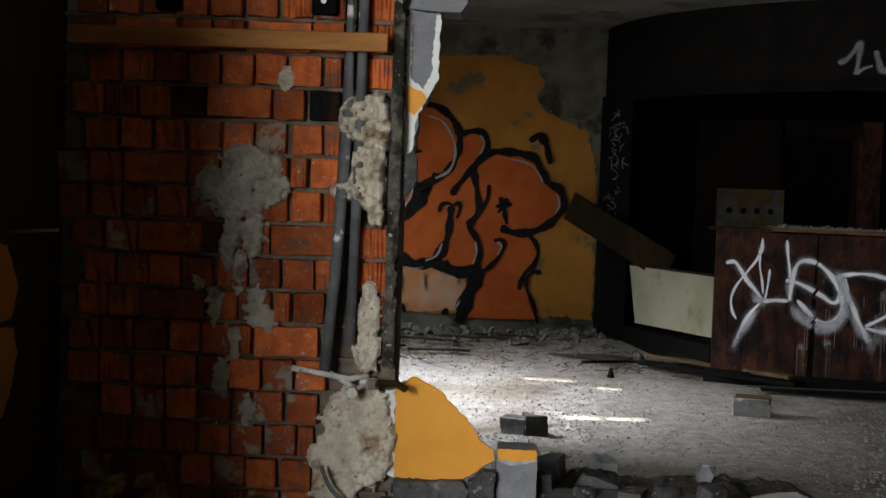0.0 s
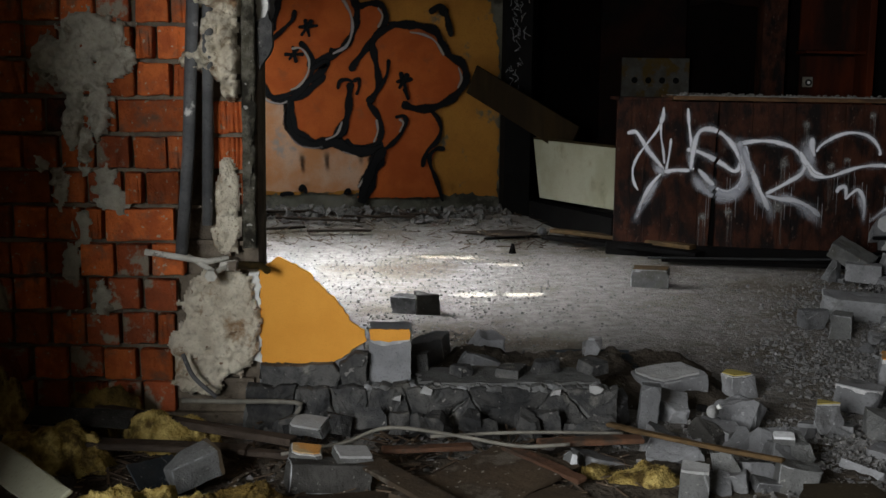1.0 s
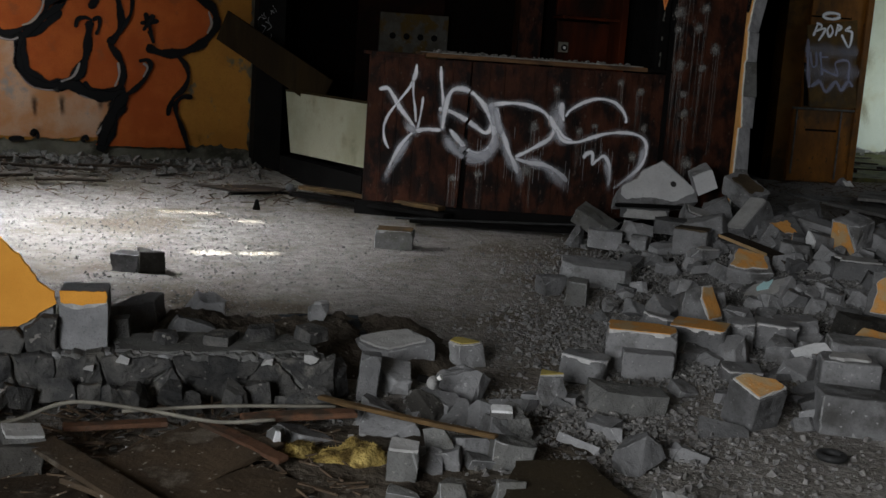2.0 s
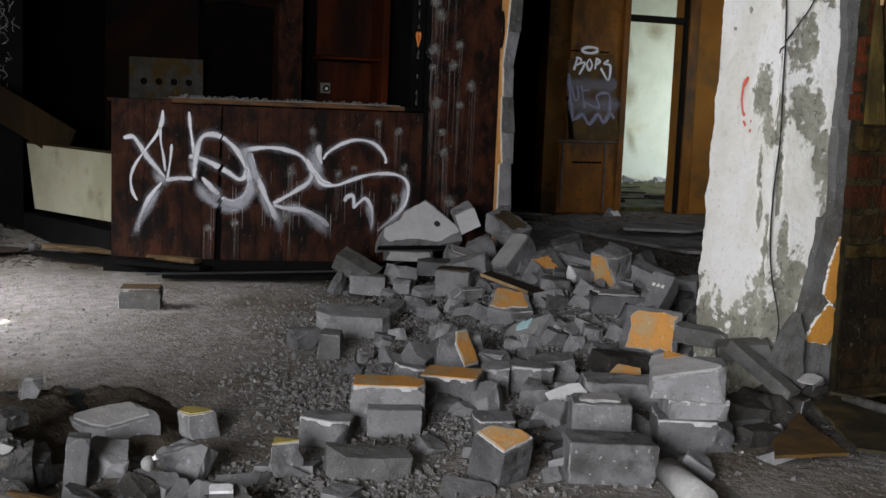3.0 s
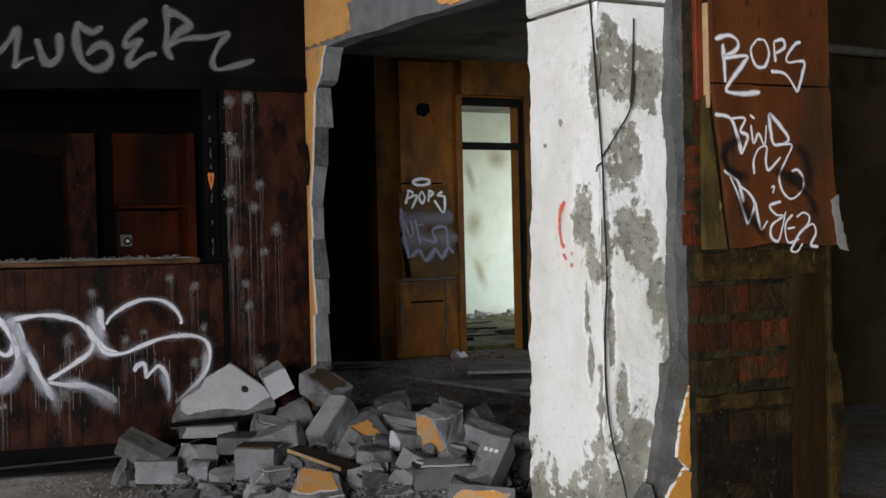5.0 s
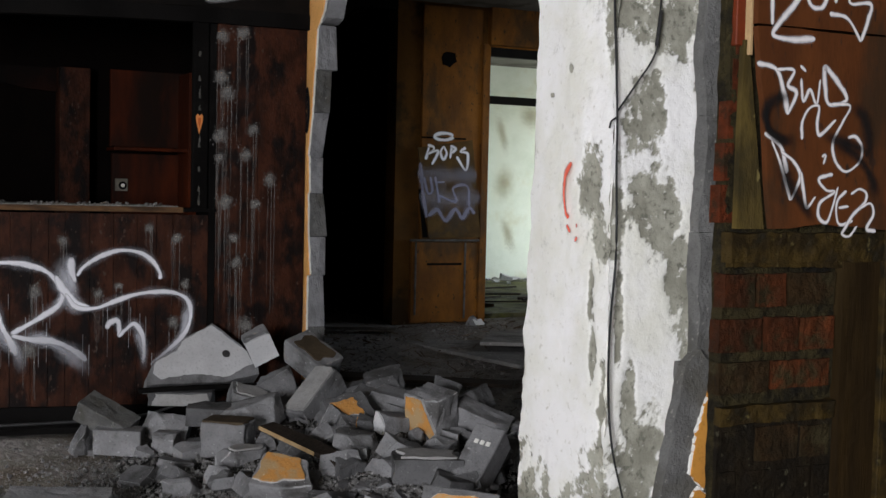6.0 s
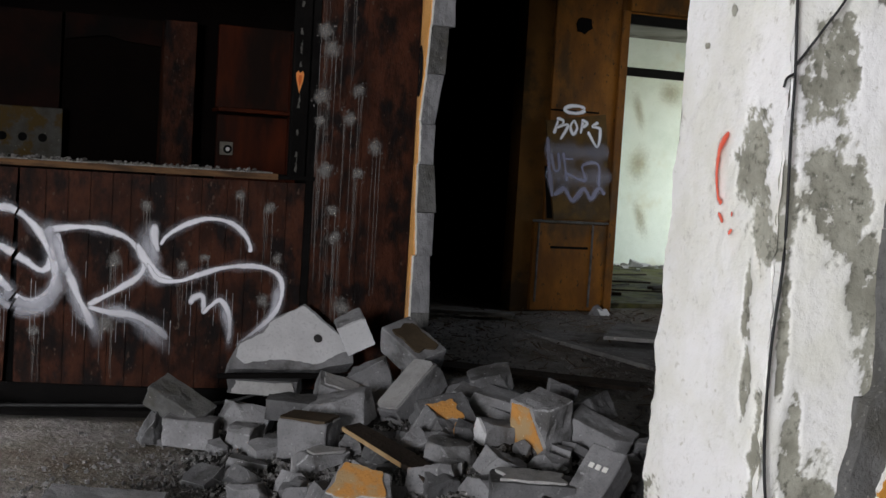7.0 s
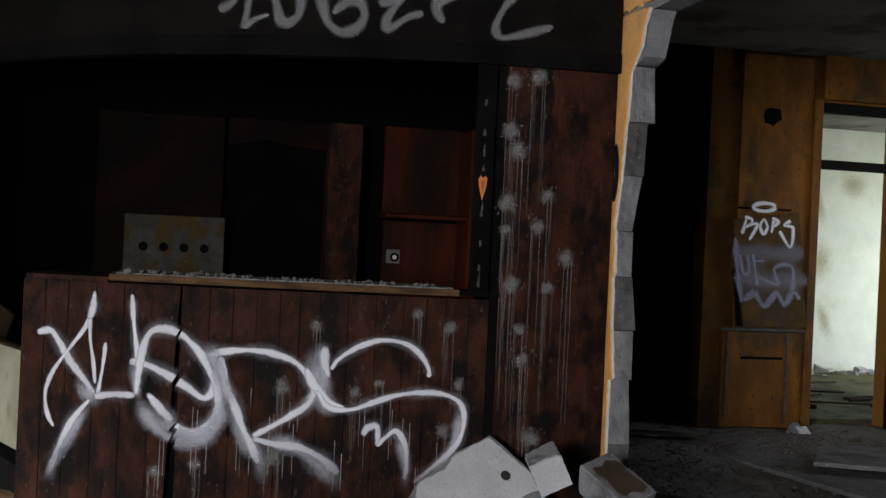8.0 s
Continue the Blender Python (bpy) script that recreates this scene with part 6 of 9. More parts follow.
mural_stroke([(-0.094, 0.604), (-0.083, 0.547), (-0.082, 0.480)], 0.048, M_SPRAY_SMOKE)
mural_stroke([(-1.031, 1.158), (-1.091, 1.137), (-1.123, 1.070), (-1.101, 1.015), (-1.054, 0.989), (-0.989, 0.997)], 0.016, M_SPRAY_RED)
mural_stroke([(-1.082, 1.067), (-1.008, 1.085), (-0.962, 1.063), (-0.934, 1.018)], 0.016, M_SPRAY_RED)
for x, z in ((-0.56, 0.30), (-0.95, 0.33), (0.72, 0.30)):
    mural_stroke([(x - 0.05, z), (x, z + 0.02), (x + 0.05, z)], 0.07, M_SPRAY_SMOKE)
# tag on the bar front
bar_stroke([(1.918, 0.890), (1.979, 0.901), (2.018, 0.853), (2.071, 0.769), (2.149, 0.675), (2.176, 0.626)], 0.033, M_SPRAY_WHITE)
bar_stroke([(2.162, 1.086), (2.158, 1.011), (2.126, 0.922), (2.057, 0.818), (1.999, 0.727), (1.971, 0.650), (1.969, 0.588), (1.984, 0.526), (2.011, 0.478)], 0.020, M_SPRAY_WHITE)
bar_stroke([(2.162, 1.086), (2.148, 0.973), (2.152, 0.874), (2.169, 0.775), (2.181, 0.677)], 0.018, M_SPRAY_WHITE)
bar_stroke([(2.162, 1.083), (2.158, 1.011), (2.143, 0.960)], 0.031, M_SPRAY_WHITE)
bar_stroke([(2.219, 0.865), (2.213, 0.778), (2.204, 0.703), (2.193, 0.628)], 0.018, M_SPRAY_WHITE)
bar_stroke([(2.176, 0.621), (2.261, 0.637), (2.358, 0.638)], 0.037, M_SPRAY_WHITE)
bar_stroke([(2.164, 0.613), (2.095, 0.522), (2.050, 0.431), (2.018, 0.341), (1.996, 0.265)], 0.029, M_SPRAY_WHITE)
bar_stroke([(2.323, 1.082), (2.332, 0.983), (2.346, 0.885), (2.358, 0.786), (2.358, 0.638)], 0.022, M_SPRAY_WHITE)
bar_stroke([(2.322, 0.784), (2.375, 0.782), (2.474, 0.743), (2.573, 0.687), (2.647, 0.642), (2.688, 0.681), (2.690, 0.755)], 0.036, M_SPRAY_WHITE)
bar_stroke([(2.358, 0.638), (2.365, 0.737), (2.378, 0.837), (2.405, 0.913), (2.465, 0.936), (2.538, 0.915), (2.601, 0.862), (2.639, 0.814), (2.671, 0.754), (2.705, 0.682), (2.708, 0.608), (2.676, 0.532), (2.618, 0.492), (2.545, 0.512), (2.469, 0.582), (2.405, 0.653)], 0.036, M_SPRAY_WHITE)
bar_stroke([(2.650, 0.827), (2.733, 0.851), (2.829, 0.861), (2.926, 0.853), (3.023, 0.821), (3.086, 0.762), (3.113, 0.701), (3.092, 0.639), (3.022, 0.586), (2.940, 0.533), (2.858, 0.485)], 0.031, M_SPRAY_WHITE)
bar_stroke([(2.710, 0.830), (2.740, 0.708), (2.780, 0.612), (2.821, 0.515), (2.860, 0.443), (2.888, 0.370)], 0.036, M_SPRAY_WHITE)
bar_stroke([(2.859, 0.480), (2.944, 0.459), (3.040, 0.451), (3.114, 0.430), (3.189, 0.383), (3.239, 0.336)], 0.036, M_SPRAY_WHITE)
bar_stroke([(3.073, 0.798), (3.112, 0.726), (3.176, 0.655), (3.250, 0.621)], 0.040, M_SPRAY_WHITE)
bar_stroke([(3.153, 0.896), (3.154, 0.827), (3.176, 0.753)], 0.044, M_SPRAY_WHITE)
bar_stroke([(3.182, 0.791), (3.216, 0.842), (3.310, 0.903), (3.407, 0.931), (3.506, 0.916), (3.570, 0.868), (3.605, 0.808), (3.604, 0.775)], 0.025, M_SPRAY_WHITE)
bar_stroke([(3.125, 0.702), (3.177, 0.630), (3.275, 0.622), (3.370, 0.657), (3.467, 0.691), (3.565, 0.707), (3.664, 0.705), (3.741, 0.675), (3.769, 0.613), (3.760, 0.526), (3.714, 0.450), (3.630, 0.373), (3.559, 0.309)], 0.026, M_SPRAY_WHITE)
bar_stroke([(3.329, 0.507), (3.351, 0.545), (3.388, 0.552), (3.397, 0.502), (3.392, 0.465)], 0.033, M_SPRAY_WHITE)
bar_stroke([(3.392, 0.465), (3.427, 0.503), (3.474, 0.535), (3.514, 0.481), (3.525, 0.395), (3.521, 0.320)], 0.026, M_SPRAY_WHITE)
# overspray where the can was held off or stood still
for ctrl, width in (([(2.36, 0.64), (2.43, 0.525), (2.537, 0.452), (2.64, 0.457), (2.713, 0.554), (2.72, 0.70)], 0.062), ([(2.42, 0.60), (2.54, 0.49), (2.65, 0.48), (2.71, 0.58)], 0.085),
                    ([(2.655, 0.90), (2.69, 0.78), (2.715, 0.64)], 0.062), ([(2.68, 0.86), (2.73, 0.72), (2.76, 0.60)], 0.055),
                    ([(2.75, 0.64), (2.819, 0.48), (2.887, 0.404), (2.935, 0.33)], 0.070), ([(2.861, 0.474), (2.90, 0.36), (2.92, 0.26)], 0.05),
                    ([(2.90, 0.469), (3.026, 0.455), (3.159, 0.366), (3.25, 0.285)], 0.062), ([(3.06, 0.44), (3.18, 0.34), (3.26, 0.25)], 0.08),
                    ([(3.097, 0.90), (3.128, 0.772), (3.159, 0.654), (3.24, 0.606)], 0.075), ([(3.14, 0.92), (3.15, 0.80), (3.17, 0.66)], 0.055), ([(3.08, 0.80), (3.115, 0.70), (3.07, 0.60)], 0.05),
                    ([(2.169, 0.60), (2.08, 0.445), (2.01, 0.297), (1.99, 0.22)], 0.055), ([(2.09, 0.71), (2.15, 0.63), (2.23, 0.60)], 0.06),
                    ([(3.479, 0.527), (3.519, 0.402), (3.528, 0.27)], 0.046), ([(3.765, 0.649), (3.72, 0.461), (3.607, 0.315)], 0.05), ([(2.34, 0.80), (2.36, 0.68), (2.37, 0.62)], 0.045)):
    bar_stroke(ctrl, width, M_SPRAY_MIST)
# letters on the fascia
fascia_stroke([(2.638, 2.364), (2.684, 2.389), (2.731, 2.448), (2.769, 2.505), (2.766, 2.421), (2.756, 2.320), (2.755, 2.280)], 0.040)
fascia_stroke([(2.756, 2.293), (2.802, 2.326), (2.854, 2.345)], 0.029)
fascia_stroke([(2.867, 2.453), (2.886, 2.385), (2.908, 2.317), (2.954, 2.317), (2.986, 2.367), (2.984, 2.485)], 0.047)
fascia_stroke([(3.085, 2.552), (3.074, 2.484), (3.080, 2.400), (3.108, 2.315), (3.170, 2.274), (3.233, 2.298), (3.261, 2.355), (3.237, 2.410), (3.184, 2.410), (3.125, 2.356)], 0.047)
fascia_stroke([(3.085, 2.552), (3.115, 2.511), (3.167, 2.491), (3.219, 2.525)], 0.040)
fascia_stroke([(3.461, 2.571), (3.417, 2.536), (3.351, 2.468), (3.333, 2.410), (3.381, 2.424), (3.421, 2.444), (3.380, 2.383), (3.353, 2.332), (3.367, 2.298), (3.444, 2.349), (3.510, 2.374)], 0.040)
fascia_stroke([(3.568, 2.659), (3.571, 2.539), (3.567, 2.402), (3.598, 2.334)], 0.043)
fascia_stroke([(3.574, 2.625), (3.650, 2.592), (3.698, 2.542), (3.629, 2.489), (3.570, 2.402)], 0.050)
fascia_stroke([(3.577, 2.419), (3.679, 2.462), (3.798, 2.475), (3.921, 2.503), (3.866, 2.425), (3.828, 2.337), (3.851, 2.286), (3.949, 2.305), (4.083, 2.350)], 0.036)
# tags on the brown board
board_stroke([(4.285, 1.864), (4.290, 1.806), (4.293, 1.738)], 0.0131, M_SPRAY_SOFT)
board_stroke([(4.252, 1.877), (4.311, 1.892), (4.348, 1.876), (4.342, 1.847), (4.286, 1.817)], 0.0131, M_SPRAY_SOFT)
board_stroke([(4.286, 1.817), (4.385, 1.829), (4.366, 1.799), (4.319, 1.749), (4.297, 1.713), (4.356, 1.705), (4.442, 1.713)], 0.0131, M_SPRAY_SOFT)
board_stroke([(4.431, 1.886), (4.404, 1.849), (4.423, 1.801), (4.463, 1.799), (4.483, 1.843), (4.465, 1.883), (4.431, 1.886)], 0.0098, M_SPRAY_SOFT)
board_stroke([(4.505, 1.883), (4.511, 1.814)], 0.0098, M_SPRAY_SOFT)
board_stroke([(4.505, 1.883), (4.545, 1.891), (4.552, 1.866), (4.512, 1.844)], 0.0098, M_SPRAY_SOFT)
board_stroke([(4.626, 1.889), (4.599, 1.878), (4.562, 1.836), (4.570, 1.817), (4.638, 1.823), (4.631, 1.779), (4.607, 1.718)], 0.0098, M_SPRAY_SOFT)
board_stroke([(4.489, 1.784), (4.555, 1.776), (4.607, 1.718)], 0.0098, M_SPRAY_SOFT)
board_stroke([(4.244, 1.635), (4.310, 1.623), (4.338, 1.565), (4.357, 1.507)], 0.0131, M_SPRAY_SOFT)
board_stroke([(4.310, 1.623), (4.371, 1.624), (4.352, 1.584), (4.382, 1.565), (4.357, 1.512)], 0.0098, M_SPRAY_SOFT)
board_stroke([(4.392, 1.638), (4.413, 1.624)], 0.0098, M_SPRAY_SOFT)
board_stroke([(4.396, 1.605), (4.407, 1.546), (4.429, 1.576), (4.454, 1.540), (4.464, 1.606)], 0.0082, M_SPRAY_SOFT)
board_stroke([(4.476, 1.645), (4.482, 1.586), (4.499, 1.541), (4.561, 1.557), (4.523, 1.606), (4.476, 1.645)], 0.0115, M_SPRAY_SOFT)
board_stroke([(4.407, 1.442), (4.405, 1.487), (4.428, 1.526), (4.462, 1.533), (4.458, 1.487), (4.470, 1.457), (4.525, 1.501)], 0.0082, M_SPRAY_SOFT)
board_stroke([(4.507, 1.541), (4.574, 1.541), (4.551, 1.497), (4.517, 1.438), (4.529, 1.388), (4.568, 1.361), (4.615, 1.387), (4.625, 1.427), (4.599, 1.457), (4.571, 1.453)], 0.0082, M_SPRAY_SOFT)
board_stroke([(4.276, 1.454), (4.334, 1.419), (4.357, 1.350)], 0.0115, M_SPRAY_SOFT)
board_stroke([(4.301, 1.435), (4.330, 1.384), (4.357, 1.320), (4.373, 1.279)], 0.0082, M_SPRAY_SOFT)
board_stroke([(4.335, 1.407), (4.377, 1.384), (4.404, 1.348), (4.390, 1.307), (4.373, 1.279)], 0.0082, M_SPRAY_SOFT)
board_stroke([(4.407, 1.355), (4.417, 1.307), (4.431, 1.261), (4.461, 1.291)], 0.0082, M_SPRAY_SOFT)
board_stroke([(4.521, 1.353), (4.471, 1.338), (4.498, 1.309), (4.528, 1.304), (4.478, 1.274), (4.474, 1.236), (4.503, 1.221), (4.521, 1.256), (4.541, 1.320)], 0.0082, M_SPRAY_SOFT)
board_stroke([(4.572, 1.309), (4.541, 1.281), (4.538, 1.243), (4.553, 1.215), (4.599, 1.227)], 0.0082, M_SPRAY_SOFT)
board_stroke([(4.545, 1.261), (4.582, 1.266)], 0.0082, M_SPRAY_SOFT)
board_stroke([(4.588, 1.299), (4.619, 1.314), (4.646, 1.302), (4.639, 1.274), (4.599, 1.243), (4.572, 1.207), (4.562, 1.189), (4.588, 1.184), (4.615, 1.212)], 0.0082, M_SPRAY_SOFT)
board_stroke([(4.562, 1.550), (4.625, 1.512), (4.649, 1.435), (4.642, 1.371)], 0.03, M_SPRAY_SMOKE)
board_stroke([(4.318, 1.390), (4.368, 1.320), (4.414, 1.268), (4.464, 1.217)], 0.03, M_SPRAY_SMOKE)
board_stroke([(4.511, 1.441), (4.595, 1.409), (4.662, 1.345), (4.686, 1.284)], 0.028, M_SPRAY_SMOKE)
board_stroke([(4.301, 1.544), (4.276, 1.492), (4.318, 1.441), (4.394, 1.437)], 0.024, M_SPRAY_SMOKE)
board_stroke([(4.476, 1.398), (4.489, 1.402), (4.483, 1.378)], 0.0082, M_SPRAY_SOFT)
board_stroke([(4.620, 1.260), (4.661, 1.275), (4.674, 1.245), (4.651, 1.205), (4.686, 1.198)], 0.0082, M_SPRAY_SOFT)
board_stroke([(4.377, 1.555), (4.307, 1.545), (4.273, 1.512), (4.297, 1.458), (4.373, 1.438)], 0.0254, M_SPRAY_SMOKE)
board_stroke([(4.465, 1.458), (4.571, 1.437), (4.652, 1.417)], 0.0238, M_SPRAY_SMOKE)
# tags on the loose door panel
poster_stroke([(6.574, 1.559), (6.608, 1.686)], 0.026, M_SPRAY_WHITE)
poster_stroke([(6.590, 1.685), (6.646, 1.671), (6.643, 1.638), (6.594, 1.610)], 0.026, M_SPRAY_WHITE)
poster_stroke([(6.594, 1.610), (6.693, 1.636), (6.635, 1.516)], 0.026, M_SPRAY_WHITE)
poster_stroke([(6.746, 1.681), (6.716, 1.625), (6.747, 1.568), (6.776, 1.620), (6.746, 1.681)], 0.026, M_SPRAY_WHITE)
poster_stroke([(6.811, 1.575), (6.828, 1.689)], 0.026, M_SPRAY_WHITE)
poster_stroke([(6.810, 1.688), (6.862, 1.662), (6.822, 1.622)], 0.026, M_SPRAY_WHITE)
poster_stroke([(6.963, 1.675), (6.913, 1.639), (6.984, 1.617), (6.968, 1.478), (6.874, 1.595)], 0.026, M_SPRAY_WHITE)
poster_stroke([(6.833, 1.769), (6.817, 1.751), (6.774, 1.738), (6.720, 1.735), (6.677, 1.744), (6.659, 1.760), (6.675, 1.778), (6.718, 1.791), (6.771, 1.794), (6.815, 1.786), (6.833, 1.769)], 0.034, M_SPRAY_WHITE)
poster_stroke([(6.50, 1.44), (6.78, 1.42), (7.08, 1.44)], 0.17, M_SPRAY_LILAC_MIST)
poster_stroke([(6.52, 1.24), (6.82, 1.22), (7.12, 1.24)], 0.20, M_SPRAY_LILAC_MIST)
poster_stroke([(6.521, 1.532), (6.552, 1.283), (6.595, 1.056)], 0.050, M_SPRAY_LILAC)
poster_stroke([(6.608, 1.069), (6.697, 1.122), (6.779, 1.033), (6.871, 1.129), (6.944, 1.056), (7.009, 1.142), (7.067, 1.094)], 0.053, M_SPRAY_LILAC)
poster_stroke([(6.559, 1.409), (6.598, 1.273), (6.642, 1.287), (6.622, 1.412)], 0.036, M_SPRAY_LILAC)
poster_stroke([(6.668, 1.414), (6.716, 1.186)], 0.036, M_SPRAY_LILAC)
poster_stroke([(6.704, 1.248), (6.876, 1.200), (6.847, 1.317), (6.985, 1.335), (7.008, 1.155)], 0.036, M_SPRAY_LILAC)
poster_stroke([(6.684, 1.364), (6.762, 1.368)], 0.030, M_SPRAY_LILAC)
# red mark on the pillar
pillar_stroke([(4.746, 1.376), (4.779, 1.340), (4.785, 1.280), (4.773, 1.230), (4.756, 1.211)], 0.020, M_SPRAY_RED)
pillar_stroke([(4.765, 1.191), (4.745, 1.168)], 0.014, M_SPRAY_RED)
pillar_stroke([(4.709, 1.196), (4.712, 1.184)], 0.011, M_SPRAY_RED)
pillar_stroke([(4.719, 1.144), (4.704, 1.155)], 0.024, M_SPRAY_RED)

# thin drips and spatters on the bar, damp on the green wall
rnd = random.Random(21)


def blot(bm, x, z, rx, rz, lay, shape=0.0, n=20):
    """A soft-edged blot on a surface that lay(u, v) gives, thinning out from its middle."""
    uvl = bm.loops.layers.uv.get("across") or bm.loops.layers.uv.new("across")
    c = bm.verts.new(lay(x, z))
    ring = []
    for i in range(n):
        a = 2 * math.pi * i / n
        k = 1 + 0.22 * noise.noise(Vector((math.cos(a) * 1.1 + x * 31, math.sin(a) * 1.6, z * 17)))
        ring.append(bm.verts.new(lay(x + math.cos(a) * rx * k + shape * math.sin(a) * rz, z + math.sin(a) * rz * k)))
    for i in range(n):
        f = bm.faces.new((c, ring[i], ring[(i + 1) % n]))
        for loop, u in zip(f.loops, (0.0, 1.0, 1.0)):
            loop[uvl].uv = (u, 1.0)


def splat(bm, x, z, r, drip):
    """A spatter of wet plaster: a smeared blot, loose drops and thin runs below."""
    layer = [0.0042]

    def lay(u, v):
        return u, arc_counter(u) - layer[0], v
    for dx, dz, k in ((0.0, 0.0, 1.5), (rnd.uniform(-0.5, 0.5), rnd.uniform(-0.5, 0.3), 1.0), (rnd.uniform(-0.6, 0.6), rnd.uniform(0.0, 0.5), 0.8)):
        blot(bm, x + dx * r, z + dz * r, r * k * rnd.uniform(0.8, 1.1), r * k * rnd.uniform(0.8, 1.2), lay)
        layer[0] += 0.0004
    for k in range(12):
        a, far = rnd.uniform(0, 6.283), r * rnd.uniform(1.0, 2.0)
        blot(bm, x + math.cos(a) * far, z + math.sin(a) * far, r * rnd.uniform(0.08, 0.22), r * rnd.uniform(0.08, 0.26), lay, 0.0, 8)
    uvl = bm.loops.layers.uv.get("across")
    for k in range(rnd.randint(3, 6)):
        u = x + rnd.uniform(-1.0, 1.0) * r
        ln = drip * rnd.uniform(0.25, 1.0)
        w = rnd.uniform(0.0007, 0.0016)
        zs = [v for v in (z - ln * i / 5 for i in range(6)) if v > 0.08]
        us = [u + rnd.uniform(-0.002, 0.002) for _ in zs]
        for i in range(len(zs) - 1):
            f = bm.faces.new([bm.verts.new((uu, arc_counter(uu) - 0.0040, zz)) for uu, zz in ((us[i] - w, zs[i]), (us[i] + w, zs[i]), (us[i + 1] + w, zs[i + 1]), (us[i + 1] - w, zs[i + 1]))])
            for loop in f.loops:
                loop[uvl].uv = (0.15, 1.0 - 0.13 * i)


for x, z, rx, rz, lean in ((9.68, 2.06, 0.10, 0.30, -0.3), (9.80, 0.74, 0.11, 0.30, -0.35), (8.94, 1.38, 0.08, 0.26, 0.0), (9.72, 1.42, 0.20, 0.30, 0.1), (10.1, 2.3, 0.25, 0.2, 0.0)):
    bm = bmesh.new()
    blot(bm, x, z, rx, rz, lambda u, v: (u, 15.2965, v), lean, 28)
    part("damp_stain", bm, M_DAMP, bpy.data.objects["wall_back_room"], "brown damp stain")
for x, z in ((3.11, 0.98), (3.55, 1.05), (3.69, 1.0), (2.98, 0.71), (3.29, 0.70), (3.39, 0.74), (3.74, 0.75), (3.68, 0.54), (2.45, 0.31), (2.62, 0.35), (2.95, 0.40)):
    bm = bmesh.new()
    splat(bm, x, z, rnd.uniform(0.02, 0.038), 0.38)
    part("spatter", bm, M_SPATTER, BAR, "grey plaster spatter with runs")
for x, z in ((3.93, 2.10), (4.04, 2.13), (3.92, 1.88), (3.955, 1.79), (3.92, 1.56), (3.915, 1.44), (4.06, 1.46), (4.20, 1.32), (4.12, 1.19), (4.02, 0.87), (4.07, 0.52), (4.10, 1.60), (3.95, 1.2), (4.0, 1.0)):
    bm = bmesh.new()
    splat(bm, x, z, rnd.uniform(0.022, 0.042), 0.75)
    part("spatter", bm, M_SPATTER, PANEL, "grey plaster spatter with runs")
for k in range(26):
    x = rnd.uniform(2.45, 3.7)
    z = rnd.uniform(0.35, 0.7)
    ln, w = rnd.uniform(0.08, 0.3), rnd.uniform(0.0008, 0.0018)
    bm = bmesh.new()
    bm.faces.new([bm.verts.new((uu, arc_counter(uu) - 0.0046, zz)) for uu, zz in ((x - w, z), (x + w, z), (x + w * 0.6, z - ln), (x - w * 0.6, z - ln))])
    part("paint_run", bm, M_SPRAY_DRY, BAR, "white paint run")
for tag, owner, label in (("mural", WALL_NORTH, "bubble-letter mural outlines"), ("bar", BAR, "white spray tag"), ("fascia", FASCIA, "faded white spray tag"), ("board", TAGBOARD, "white spray tags"), ("poster", LOOSE, "white and lilac spray tag"), ("pillar", PILLAR, "red spray mark")):
    if tag in INK:
        part("spray_tag", INK[tag][0], INK[tag][1], owner, label)


# ---- rubble ----
FLAT = [None]


